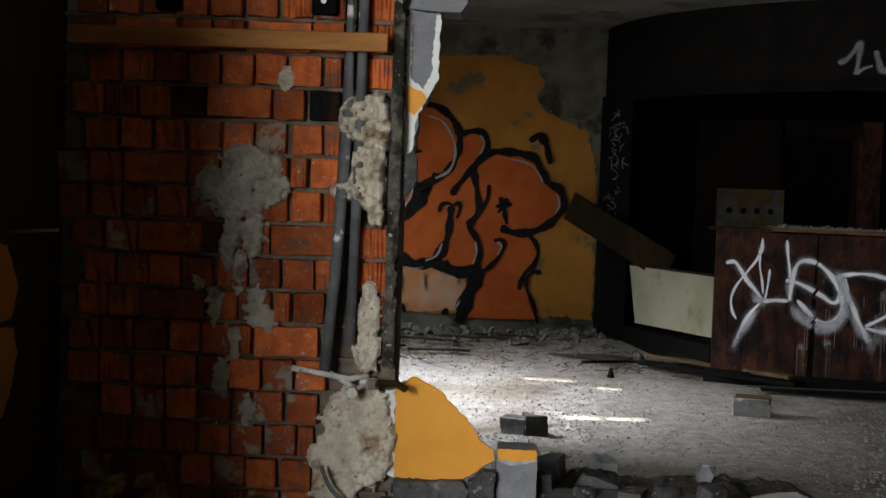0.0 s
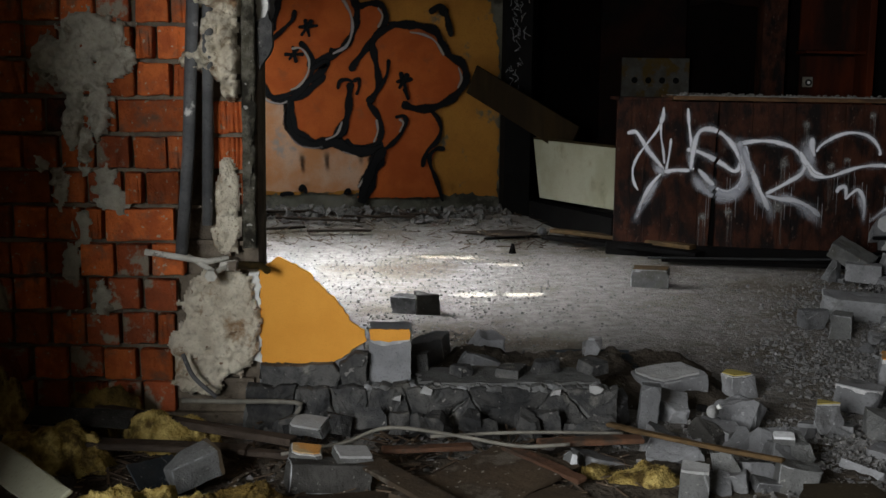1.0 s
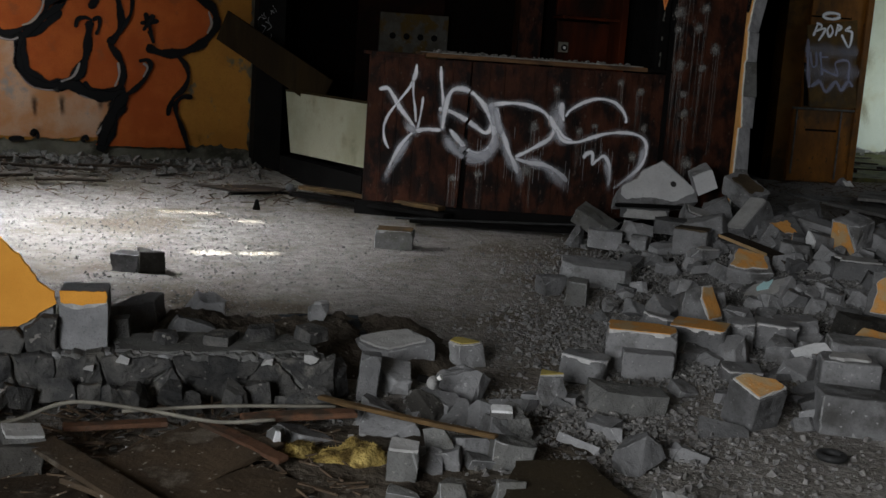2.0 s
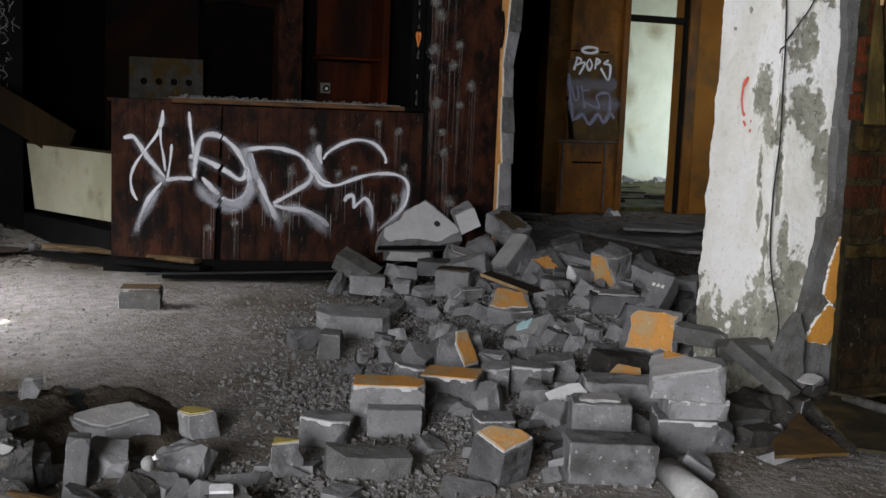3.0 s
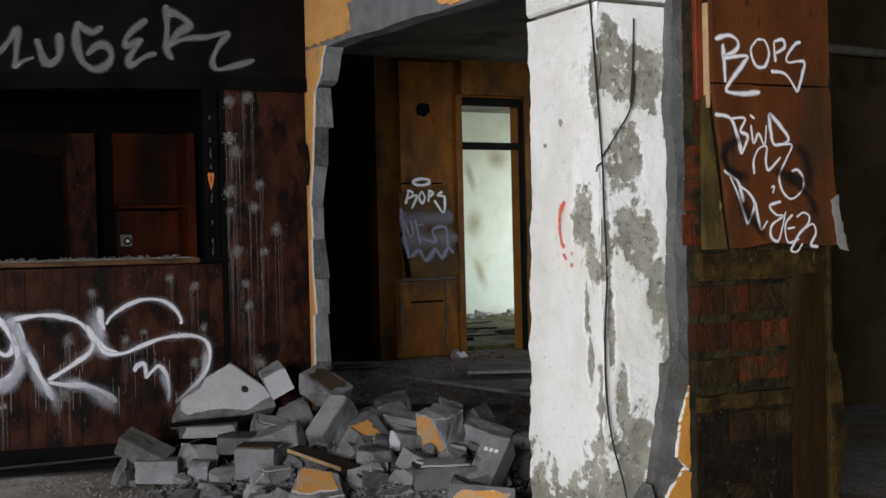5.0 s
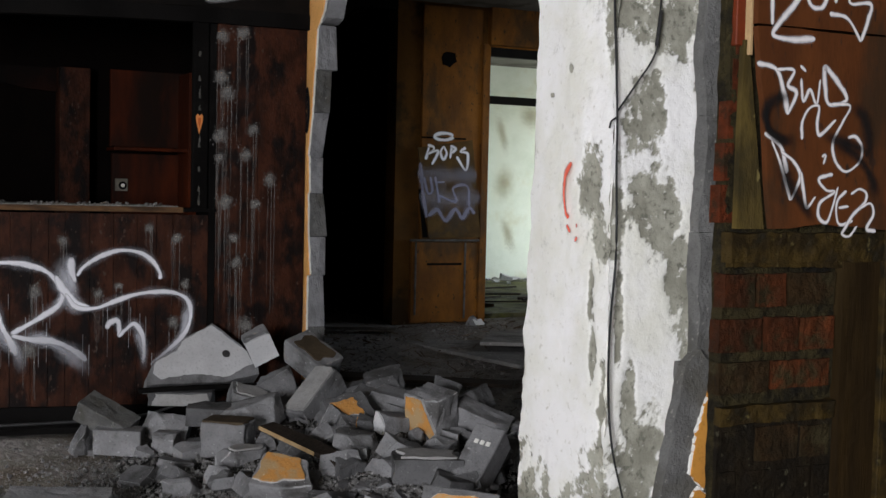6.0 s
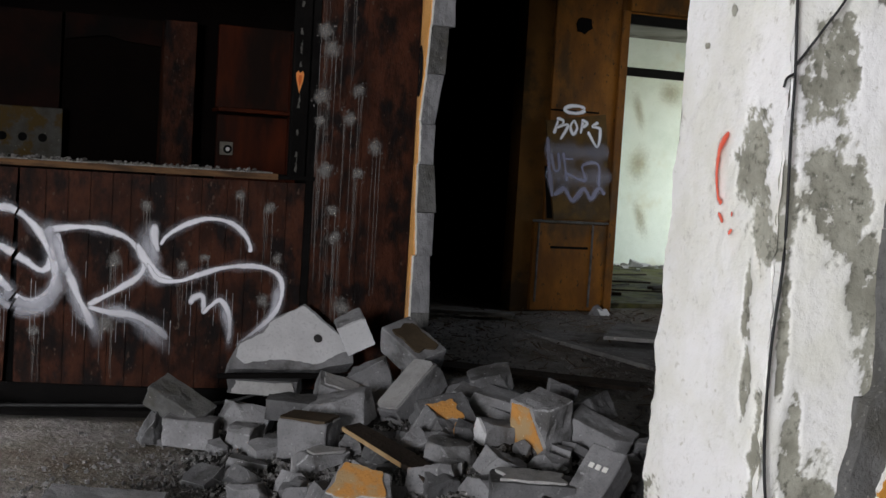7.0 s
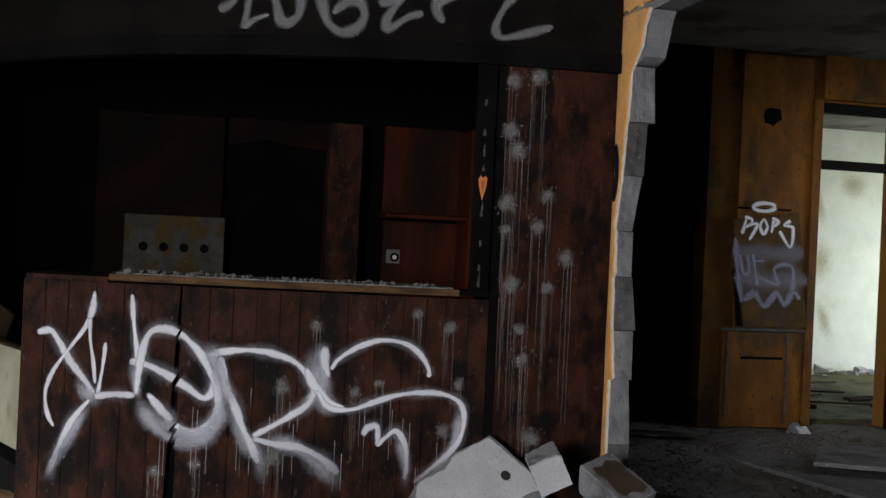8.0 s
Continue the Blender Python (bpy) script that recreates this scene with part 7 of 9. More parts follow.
def chunk(w, d, h, seed, cuts=5, depth=0.3, snap=0.5):
    """A broken block: flat sawn faces, one end snapped off askew, rough faces where corners are split off, crumbled edges; it stands on z = 0."""
    r = random.Random(seed)
    bm = box(-w / 2, w / 2, -d / 2, d / 2, 0, h)
    split = bm.faces.layers.int.new("split")
    size = min(w, d, h)

    def cut(n, p):
        g = bmesh.ops.bisect_plane(bm, geom=bm.verts[:] + bm.edges[:] + bm.faces[:], plane_co=p, plane_no=n, clear_outer=True)
        edges = [e for e in g["geom_cut"] if isinstance(e, bmesh.types.BMEdge)]
        if edges:
            for f in bmesh.ops.contextual_create(bm, geom=edges)["faces"]:
                f[split] = 1
    if r.random() < snap:
        # the end where the block broke through
        side = r.choice((-1, 1))
        cut(Vector((side, r.uniform(-0.5, 0.5), r.uniform(-0.3, 0.5))).normalized(), Vector((side * w * 0.36, 0, h * 0.5)))
    for k in range(cuts):
        n = Vector((r.choice((-1, 1)) * r.uniform(0.15, 1), r.choice((-1, 1)) * r.uniform(0.15, 1), r.choice((-0.4, 0.2, 0.5, 1)) * r.uniform(0.2, 1))).normalized()
        reach = max(n.dot(v.co) for v in bm.verts)
        cut(n, n * (reach - size * r.uniform(0.05, depth)))
    bmesh.ops.recalc_face_normals(bm, faces=bm.faces)
    FLAT[0] = bm.copy()
    g = bmesh.ops.bevel(bm, geom=bm.edges[:], offset=min(0.0045, size * 0.035), segments=1, affect="EDGES", profile=0.5, clamp_overlap=True)
    rim = bm.verts.layers.int.new("rim")
    for f in g["faces"]:
        f.material_index = 1 if r.random() < 0.35 else 0
        for v in f.verts:
            v[rim] = 1
    if max(w, d, h) > 0.09:
        bmesh.ops.triangulate(bm, faces=[f for f in bm.faces if len(f.verts) > 4])
        bmesh.ops.subdivide_edges(bm, edges=[e for e in bm.edges if e.calc_length() > 0.05], cuts=2, use_grid_fill=True)
        bmesh.ops.subdivide_edges(bm, edges=[e for e in bm.edges if e.calc_length() > 0.028], cuts=1, use_grid_fill=True)
    o = Vector((seed * 1.7, seed * 0.9, 0))
    mid = Vector((0, 0, h / 2))
    for v in bm.verts:
        p = v.co * 1.0
        rough = (0.0055 if any(f[split] for f in v.link_faces) else 0.0016) * min(1.0, size / 0.11)
        v.co += Vector((noise.noise(p * 22 + o), noise.noise(p * 22 - o), noise.noise(p * 22 + o.yxz))) * rough + Vector((noise.noise(p * 70 + o), noise.noise(p * 70 - o), noise.noise(p * 70 + o.zyx))) * rough * 0.6
        # edges crumble in places
        if v[rim] or any(f.material_index for f in v.link_faces):
            bite = max(0.0, noise.noise(p * 16 + o * 3) - 0.10) * 0.022 + max(0.0, noise.noise(p * 48 + o * 3)) * 0.005
            v.co += (mid - p).normalized() * bite * min(1.0, size / 0.13)
    return bm


def coat_on(bm, way, scale, thick, seed, lift=0.001, shift=(0.0, 0.0)):
    """A torn scrap of plaster on the block's face that looks most nearly along way."""
    way = Vector(way).normalized()
    f = max(bm.faces, key=lambda q: q.calc_area() * max(0.0, q.normal.dot(way)) ** 3)
    n = f.normal.copy()
    c = f.calc_center_median()
    a = n.orthogonal().normalized()
    b = n.cross(a)
    r = random.Random(seed // 2)
    pts = []
    vs = [v.co for v in f.verts]
    for i, p in enumerate(vs):
        q = vs[(i + 1) % len(vs)]
        for k in range(9):
            e = p.lerp(q, k / 9) - c
            torn = 0.5 + 0.9 * noise.noise(Vector((e.x * 13, e.y * 13, e.z * 13 + seed // 2)))
            s = max(0.7 * scale, min(1.0, scale + 0.03 - (1.15 - scale) * 0.75 * max(0.0, torn) * (0.3 if scale > 0.9 else 1.0))) * r.uniform(0.965, 1.0)
            pts.append((e.dot(a) * s + shift[0], e.dot(b) * s + shift[1]))
    out = bmesh.new()
    lo = [out.verts.new(c + a * u + b * v + n * (lift - 0.014)) for u, v in pts]
    hi = [out.verts.new(c + a * u + b * v + n * (lift + thick)) for u, v in pts]
    out.faces.new(hi)
    for i in range(len(pts)):
        k = (i + 1) % len(pts)
        out.faces.new((lo[i], lo[k], hi[k], hi[i]))
    return out


LOOKS = {
    "plain": ("broken grey aerated-concrete block in the rubble", None),
    "orange": ("broken grey block with orange plaster on one face", M_ORANGE_DUSTY),
    "white": ("small broken block with a white plastered face", M_SLABCOAT),
    "yellow": ("broken grey block with dull yellow coat on top", M_YELLOW),
    "cyan": ("broken grey block with a pale cyan painted scrap", M_CYAN),
    "light": ("broken grey block with a pale top, dust and daylight in its colour", M_AAC_PALE),
    "rim": ("broken grey block with a white plaster rim", M_WHITE),
    "dull": ("broken grey block with a brownish dusty top", M_TAN),
}
SERIAL = [100]


def block(x, y, z, w, d, h, yaw=0.0, tx=0.0, ty=0.0, look_of="plain", face=(0, 0, 1), scale=0.82, cuts=4, depth=0.5, shift=(0.0, 0.0), snap=0.5):
    """One piece of the fallen wall, lying at x, y with its foot at z."""
    SERIAL[0] += 2
    seed = SERIAL[0]
    bm = chunk(w, d, h, seed, cuts, depth, snap)
    flat = FLAT[0]
    coat = rim = None
    label, mat = LOOKS[look_of]
    if look_of == "rim":
        rim = coat_on(flat, face, 1.0, 0.003, seed)
        coat = coat_on(flat, face, 0.972, 0.004, seed, 0.004)
    elif mat:
        if look_of in ("orange", "yellow"):
            rim = coat_on(flat, face, min(1.0, scale + 0.016), 0.003, seed, 0.001, shift)
        coat = coat_on(flat, face, scale, 0.004, seed, 0.004, shift)
    # blocks at the front left take the duller, darker concrete
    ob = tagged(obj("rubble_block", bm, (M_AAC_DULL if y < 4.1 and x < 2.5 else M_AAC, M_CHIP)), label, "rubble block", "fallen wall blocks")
    ob.matrix_world = pose(x, y, z, tx, ty, yaw)
    if rim:
        part("plaster_edge", rim, M_RIM, ob)
    if coat:
        part("plaster", coat, M_AAC if look_of == "rim" else mat, ob)
    return ob


def heap_z(x, y):
    """Height of the crumbled bed on which the heap in the broken opening lies."""
    if y < 5.05:
        return 0.0
    return 0.20 * math.exp(-((x - 4.4) / 0.75) ** 2 - ((y - 6.9) / 0.8) ** 2) + 0.10 * math.exp(-((x - 4.1) / 0.6) ** 2 - ((y - 5.9) / 0.6) ** 2)


bed = bmesh.new()
bmesh.ops.create_grid(bed, x_segments=110, y_segments=120, size=0.5)
for v in bed.verts:
    x, y = 2.9 + (v.co.x + 0.5) * 2.7, 5.1 + (v.co.y + 0.5) * 3.2
    n1 = noise.noise(Vector((x * 5, y * 5, 2.7))) + 0.7 * noise.noise(Vector((x * 15, y * 15, 1.2))) + 0.5 * noise.noise(Vector((x * 40, y * 40, 5.2)))
    hz = heap_z(x, y)
    v.co = Vector((x, y, floor_z(x, y) - 0.015 + hz * (1.0 + 0.25 * n1)))
tagged(obj("rubble_bed", bed, M_DARK_RUBBLE, True), "dark crumbled debris under the fallen blocks", "debris", kind="stuff")


# the white slab and the blocks heaped against the bar panel
slab = tagged(obj("fallen_slab", prism(ragged([(-0.32, -0.02), (-0.30, 0.05), (-0.265, 0.115), (-0.145, 0.175), (-0.085, 0.245), (0.09, 0.325), (0.14, 0.28), (0.297, 0.105), (0.29, 0.0), (0.10, -0.025)], 0.05, 0.005, 3), 0.10, "y", 0.0), (M_AAC,)), "large white-plastered slab leaning on the bar", "slab")
slab.matrix_world = pose(3.79, 7.84, 0.275, -36, 0, 4)
part("plaster", prism(ragged([(-0.284, 0.045), (-0.255, 0.108), (-0.14, 0.168), (-0.08, 0.236), (0.088, 0.315), (0.13, 0.27), (0.287, 0.105), (0.277, 0.075), (0.11, 0.0), (-0.06, 0.03), (-0.245, 0.012)], 0.02, 0.004, 6), 0.006, "y", -0.004), M_SLABCOAT, slab, "white plaster")
part("hole", tube([(0.13, -0.003, 0.135), (0.13, -0.008, 0.135)], 0.022, 12), M_STONE, slab, "round drilled hole")
pale = block(4.075, 7.76, 0.39, 0.14, 0.13, 0.15, -12, 18, -26, "white", (0, -1, 0.2), 1.0, 1, 0.15, snap=0.0)
tagged(pale, "broken block with whitewashed faces beside the slab", "rubble block", "fallen wall blocks")
block(4.27, 7.60, 0.345, 0.27, 0.18, 0.13, -58, 16, 28, "dull", (0.1, -0.2, 1), 0.8, 1, 0.3, snap=0.0)
block(4.22, 7.28, 0.18, 0.14, 0.33, 0.14, -62, 36, -4, "light", (0, 0, 1), 0.94, 1, 0.1, snap=0.0)
block(4.10, 7.52, 0.16, 0.22, 0.17, 0.17, -20, 10, -24)
block(3.20, 7.50, 0.12, 0.27, 0.14, 0.11, -36, 18, 26, cuts=1, depth=0.2, snap=0.0).data.materials[0] = M_AAC_DULL
block(3.24, 7.36, 0.02, 0.22, 0.14, 0.12, -22, 0, 2, cuts=2, depth=0.2, snap=0.0)
block(3.09, 7.50, 0.0, 0.10, 0.12, 0.15, 5, 0, 5)
block(3.44, 7.28, 0.0, 0.11, 0.11, 0.12, -32, 0, 3, cuts=2, depth=0.2, snap=0.0)
block(3.46, 7.44, 0.05, 0.23, 0.15, 0.13, -18, -12, 8, cuts=7)
block(3.60, 7.62, 0.19, 0.32, 0.12, 0.07, -23, 4, 0, "light", (0, -1, 0.2), 0.9, 2, 0.2)
block(3.68, 7.32, 0.14, 0.25, 0.15, 0.09, -20, 6, 3, cuts=3)
block(3.86, 7.20, 0.12, 0.26, 0.18, 0.14, -40, 8, -16, cuts=4)
block(3.89, 7.48, 0.17, 0.20, 0.14, 0.10, -8, 20, 16, "light", (0, -0.6, 1), 0.85)
block(3.52, 7.05, 0.03, 0.16, 0.12, 0.08, 10, 8, -10)
block(3.64, 6.92, 0.07, 0.21, 0.16, 0.16, -37, 0, 0, "dull", (0, 0, 1), 0.94, 2, 0.15, snap=0.0)
block(3.64, 6.74, 0.03, 0.22, 0.14, 0.11, -21, 3, 3, "light", (0, 0, 1), 0.85)
block(3.34, 6.52, 0.02, 0.14, 0.11, 0.09, -55, 26, 10, cuts=5)
block(3.49, 6.56, 0.02, 0.13, 0.10, 0.09, 5, -10, 14, cuts=6)
block(3.66, 6.14, 0.05, 0.25, 0.19, 0.15, -36, 28, 6, "orange", (0, -0.1, 1), 0.86, 3, 0.45, (0.0, 0.016))
block(4.18, 6.88, 0.17, 0.22, 0.18, 0.14, 6, 42, -10, "orange", (0, 0, 1), 0.66, 2, 0.35, snap=0.0)
block(4.05, 6.82, 0.12, 0.16, 0.13, 0.17, 26, 22, 30, cuts=3)
block(4.06, 6.40, 0.15, 0.22, 0.13, 0.10, -23, 4, 3, cuts=7, depth=0.35)
block(3.92, 6.18, 0.09, 0.13, 0.12, 0.11, 14, 8, -14, cuts=7)
block(4.02, 6.10, 0.12, 0.15, 0.10, 0.12, -44, 18, 30, cuts=4)
block(4.16, 5.94, 0.11, 0.28, 0.17, 0.13, -20, 2, 1, "light", (0, 0, 1), 0.85, 2, 0.2)
block(3.95, 5.98, 0.03, 0.22, 0.14, 0.11, -24, 5, 0, cuts=8, depth=0.4)
mark = block(4.37, 5.86, 0.165, 0.13, 0.30, 0.12, -56, 46, 8, "orange", (0, -1, 0), 0.45, 2, 0.25, (0.0, -0.02), 0.0)
for k in range(3):
    part("printed_mark", box(-0.035 + 0.026 * k, -0.018 + 0.026 * k, 0.06, 0.078, 0.118, 0.1225), M_WHITE, mark, "white printed marks")
block(4.48, 6.55, 0.14, 0.17, 0.18, 0.25, 24, 8, -12, "orange", (-1, -0.1, 0.1), 0.92, 1, 0.2, (0.0, 0.01), 0.0)
block(4.29, 6.58, 0.19, 0.13, 0.10, 0.09, 4, 6, 8, "white", (-1, -0.3, 0.1), 0.95, 2, 0.3)
block(4.22, 6.66, 0.18, 0.10, 0.09, 0.08, -30, 12, 0, "orange", (-0.6, -0.6, 0.3), 0.7)
block(4.35, 6.46, 0.14, 0.12, 0.10, 0.09, -46, 10, -12, cuts=7)
block(4.47, 6.34, 0.12, 0.10, 0.10, 0.11, -15, 0, 8, cuts=6)
block(4.80, 6.66, 0.24, 0.26, 0.16, 0.12, -6, -16, -22, cuts=3)
block(4.70, 6.52, 0.17, 0.26, 0.16, 0.12, -40, 10, 20, cuts=3)
block(4.72, 6.28, 0.06, 0.22, 0.15, 0.14, -12, 0, 8)
block(4.92, 6.45, 0.10, 0.22, 0.15, 0.14, -50, 8, 0)
block(4.44, 7.02, 0.23, 0.30, 0.15, 0.05, -36, 8, 16, cuts=3, depth=0.5)
block(4.47, 6.98, 0.27, 0.24, 0.14, 0.04, -30, 10, 12, cuts=3, depth=0.5)
block(4.52, 7.16, 0.29, 0.19, 0.13, 0.09, -18, 14, -16, cuts=5)
block(4.66, 6.86, 0.22, 0.14, 0.05, 0.16, -8, -10, 22, cuts=4)
block(4.62, 7.28, 0.14, 0.30, 0.17, 0.12, -18, 6, 10)
block(4.40, 7.36, 0.16, 0.20, 0.14, 0.12, -50, 10, -14)
block(4.86, 6.96, 0.12, 0.24, 0.16, 0.12, 14, -8, -8)
block(2.80, 6.26, 0.0, 0.38, 0.26, 0.125, -16, 2, 2, "plain", cuts=3, depth=0.5, snap=0.0).data.materials[0] = M_FLAG
block(2.48, 6.02, 0.0, 0.13, 0.12, 0.10, 10, 0, -6)
block(2.54, 5.79, 0.0, 0.11, 0.11, 0.125, -26, 6, 0, cuts=5, depth=0.3, snap=0.0).data.materials[0] = M_AAC_DULL
tent = block(3.60, 5.76, 0.0, 0.27, 0.22, 0.11, -62, 34, -22, "cyan", (0, 0, 1), 0.42, 3, 0.35, (0.05, 0.03), 0.0)
part("plaster", coat_on(FLAT[0], (0, 0, 1), 0.9, 0.002, 7, 0.002), M_AAC_PALE, tent, "pale plaster")
block(2.98, 5.27, 0.02, 0.17, 0.12, 0.18, -58, 0, -28, "orange", (1, 0, 0.1), 0.9, 3, 0.3, snap=0.0)
block(3.14, 5.42, 0.0, 0.12, 0.13, 0.17, 2, 0, -6, "orange", (-1, -0.2, 0.2), 0.8, 3, 0.3)
block(3.16, 5.32, 0.0, 0.12, 0.10, 0.10, -34, 0, 4)
block(2.42, 4.62, 0.0, 0.28, 0.17, 0.165, -20, 0, 0, "orange", (0, 0, 1), 0.95, 2, 0.12, snap=0.0)
block(2.40, 4.49, 0.0, 0.20, 0.09, 0.105, -18, 0, 0, cuts=2, depth=0.3, snap=0.0)
block(2.77, 4.84, 0.0, 0.24, 0.19, 0.13, -34, 0, 0, "orange", (0, 0, 1), 0.95, 2, 0.12, snap=0.0)
block(2.62, 4.99, 0.0, 0.17, 0.09, 0.13, -24, 0, 6, "rim")
block(2.93, 4.93, 0.0, 0.08, 0.12, 0.12, -30, 0, 4)
block(3.02, 4.96, 0.0, 0.12, 0.13, 0.12, -27, 4, 0, "rim", snap=0.0)
block(3.19, 4.98, 0.0, 0.20, 0.14, 0.11, -24, 0, 3, "rim", snap=0.0)
block(3.87, 5.13, 0.07, 0.26, 0.17, 0.23, -38, -34, 4, "orange", (0, -1, 0.1), 0.85, 2, 0.25, (0.0, 0.008), 0.0)
block(4.20, 5.26, 0.06, 0.24, 0.18, 0.11, -19, 0, 6)
block(3.93, 5.80, 0.0, 0.13, 0.11, 0.10, -40, 20, 8, cuts=6)
block(4.00, 5.70, 0.0, 0.08, 0.07, 0.07, 20, 20, 8, "light", (0, -0.5, 1), 0.8)
block(3.68, 5.52, 0.0, 0.12, 0.10, 0.11, -15, 10, 8, cuts=6)
block(3.80, 5.36, 0.0, 0.14, 0.11, 0.09, -48, 16, -10, cuts=5)
block(3.82, 5.62, 0.0, 0.10, 0.08, 0.06, 15, 8)
block(3.62, 5.05, 0.08, 0.15, 0.10, 0.025, -40, 22, 6, "orange", (0, 0, 1), 0.97)
block(3.55, 4.82, 0.07, 0.16, 0.11, 0.03, -18, 30, 10, "orange", (0, 0, 1), 0.97)
block(3.60, 4.98, 0.0, 0.26, 0.17, 0.08, -30, 0, 3)
block(3.38, 5.14, 0.0, 0.20, 0.14, 0.10, -14, 0, -4)
block(3.44, 4.66, 0.0, 0.30, 0.17, 0.12, -18, 3, 1, cuts=2, depth=0.2, snap=0.0)
block(3.12, 4.25, 0.0, 0.22, 0.17, 0.155, -22, 0, 0, "light", (0, 0, 1), 0.72, 2, 0.2, snap=0.0)
block(3.42, 4.08, 0.0, 0.29, 0.20, 0.115, -24, 0, 0, "rim", (0, 0, 1), snap=0.0)
block(3.42, 4.09, 0.113, 0.22, 0.18, 0.075, -18, 0, 0, "rim", (0, 0, 1), snap=0.0)
top = block(3.39, 4.10, 0.187, 0.27, 0.19, 0.135, -28, 0, 1, "light", (0, 0, 1), 0.96, 3, snap=0.0)
part("plaster", coat_on(FLAT[0], (0, 0, 1), 0.42, 0.003, 21, 0.007, (0.04, 0.06)), M_ORANGE_DUSTY, top, "scrap of orange plaster")
block(3.10, 4.74, 0.0, 0.12, 0.10, 0.10, -40, 14, 10)
pr = block(3.19, 4.66, 0.02, 0.19, 0.10, 0.05, 5, 26, -14, "white", (0, 0, 1), 0.95)
for k in range(5):
    part("printed_bar", box(-0.05 + 0.02 * k, -0.042 + 0.02 * k, -0.045, -0.02, 0.054, 0.058), M_BLACK, pr, "dark printed bars")
block(2.78, 4.46, 0.0, 0.16, 0.10, 0.05, -10, 10, 4, "rim")

# along the plinth and in the foreground
block(1.56, 4.20, 0.01, 0.18, 0.12, 0.12, -24, -22, 24, cuts=8, depth=0.35, snap=0.0)
block(1.25, 4.20, 0.0, 0.07, 0.09, 0.16, -8, -4, 5, cuts=3, depth=0.3, snap=0.0)
block(1.42, 4.62, 0.02, 0.27, 0.17, 0.09, 14, 10, -8, "light", (0, 0, 1), 0.9, 7, 0.45)
block(1.71, 4.66, 0.0, 0.14, 0.12, 0.09, 20, 0, 0, "yellow", (0, 0, 1), 0.9)
block(1.91, 4.14, 0.0, 0.12, 0.10, 0.10, -20, 0, 4, "yellow", (0, 0, 1), 0.95)
block(2.12, 4.44, 0.0, 0.17, 0.13, 0.10, -30, 0, 6, "rim", (0, 0, 1))
block(2.16, 4.08, 0.0, 0.28, 0.13, 0.08, -10, 4, 5, cuts=7)
# the lit top of this cube is put into the colour as a pale coat
block(1.24, 3.42, 0.0, 0.088, 0.085, 0.11, -14, 6, 2, "light", (0, 0, 1), 0.93, 2, 0.2, snap=0.0)
block(1.39, 3.54, 0.02, 0.10, 0.035, 0.10, -8, -14, -12, "plain", cuts=3, depth=0.9, snap=0.0)
block(1.59, 3.53, 0.0, 0.13, 0.09, 0.085, -4, 4, 6, cuts=3)
block(1.67, 3.76, 0.0, 0.14, 0.10, 0.10, -40, 10, 12)
block(1.42, 4.00, 0.0, 0.16, 0.08, 0.08, -60, 0, 30, cuts=8).data.materials[0] = M_DARK_RUBBLE
block(1.61, 3.74, 0.09, 0.07, 0.045, 0.02, -10, 10, 0, "white", (0, 0, 1), 0.95)
block(0.34, 6.30, 0.0, 0.15, 0.13, 0.10, -12, 0, 0, "plain", cuts=2, depth=0.2)
# one block in two pieces: the dark one stands for its shaded side
shaded_half = block(0.46, 6.29, 0.0, 0.13, 0.15, 0.12, 6)
shaded_half.data.materials[0] = shaded_half.data.materials[1] = M_DARK_RUBBLE
tagged(shaded_half, "dark block added as the shaded side of its neighbour in the daylight", "rubble block", "fallen wall blocks")
brown = block(1.86, 7.24, 0.0, 0.23, 0.17, 0.11, -14, 0, 0, "orange", (0, 0, 1), 0.93, 2, 0.15, snap=0.0)
brown.data.materials[0] = M_AAC_DULL
for c in brown.children:
    c.data.materials[0] = M_OCHRE_SHEET if c.name.split(".")[0] == "plaster" else M_CHIP
tagged(brown, "dirty grey block with a tan top lying on the open floor", "rubble block", "fallen wall blocks")
block(1.16, 4.98, 0.07, 0.09, 0.07, 0.09, 10, 0, 6, "light", (0, 0, 1), 0.9)
block(2.565, 3.94, 0.0, 0.15, 0.14, 0.17, 22, 18, -10, "orange", (0, 0, 1), 0.90, 2, 0.3, snap=0.0)
block(2.92, 3.84, 0.0, 0.30, 0.17, 0.14, -16, 0, 2, cuts=3, depth=0.3, snap=0.0)
# pale slip standing for the lit top of the large block below
block(0.205, 3.50, 0.10, 0.11, 0.09, 0.022, 18, 6, 6, "light", (0, 0, 1), 0.95, 2, 0.3)
block(0.90, 3.62, 0.03, 0.06, 0.05, 0.07, 20, 10, 8, "white", (-0.3, -1, 0.3), 0.95)
block(1.10, 4.22, 0.0, 0.17, 0.13, 0.17, -20, 0, 8, "plain", cuts=8, depth=0.5)
block(-0.27, 3.46, 0.05, 0.15, 0.10, 0.09, 32, 8, -14, "dull", (1, -0.4, 0.2), 0.97, 2, 0.3, snap=0.0)
block(0.13, 3.46, 0.02, 0.25, 0.13, 0.09, 14, -4, 6, cuts=3, depth=0.3, snap=0.0).data.materials[0] = M_DARK_RUBBLE
block(0.06, 3.50, 0.09, 0.10, 0.08, 0.04, 6, 8, 8, "orange", (0, 0, 1), 0.9)
block(0.05, 3.90, 0.07, 0.14, 0.09, 0.028, -16, 12, 4, "light", (0, 0, 1), 0.95, 5, 0.6)
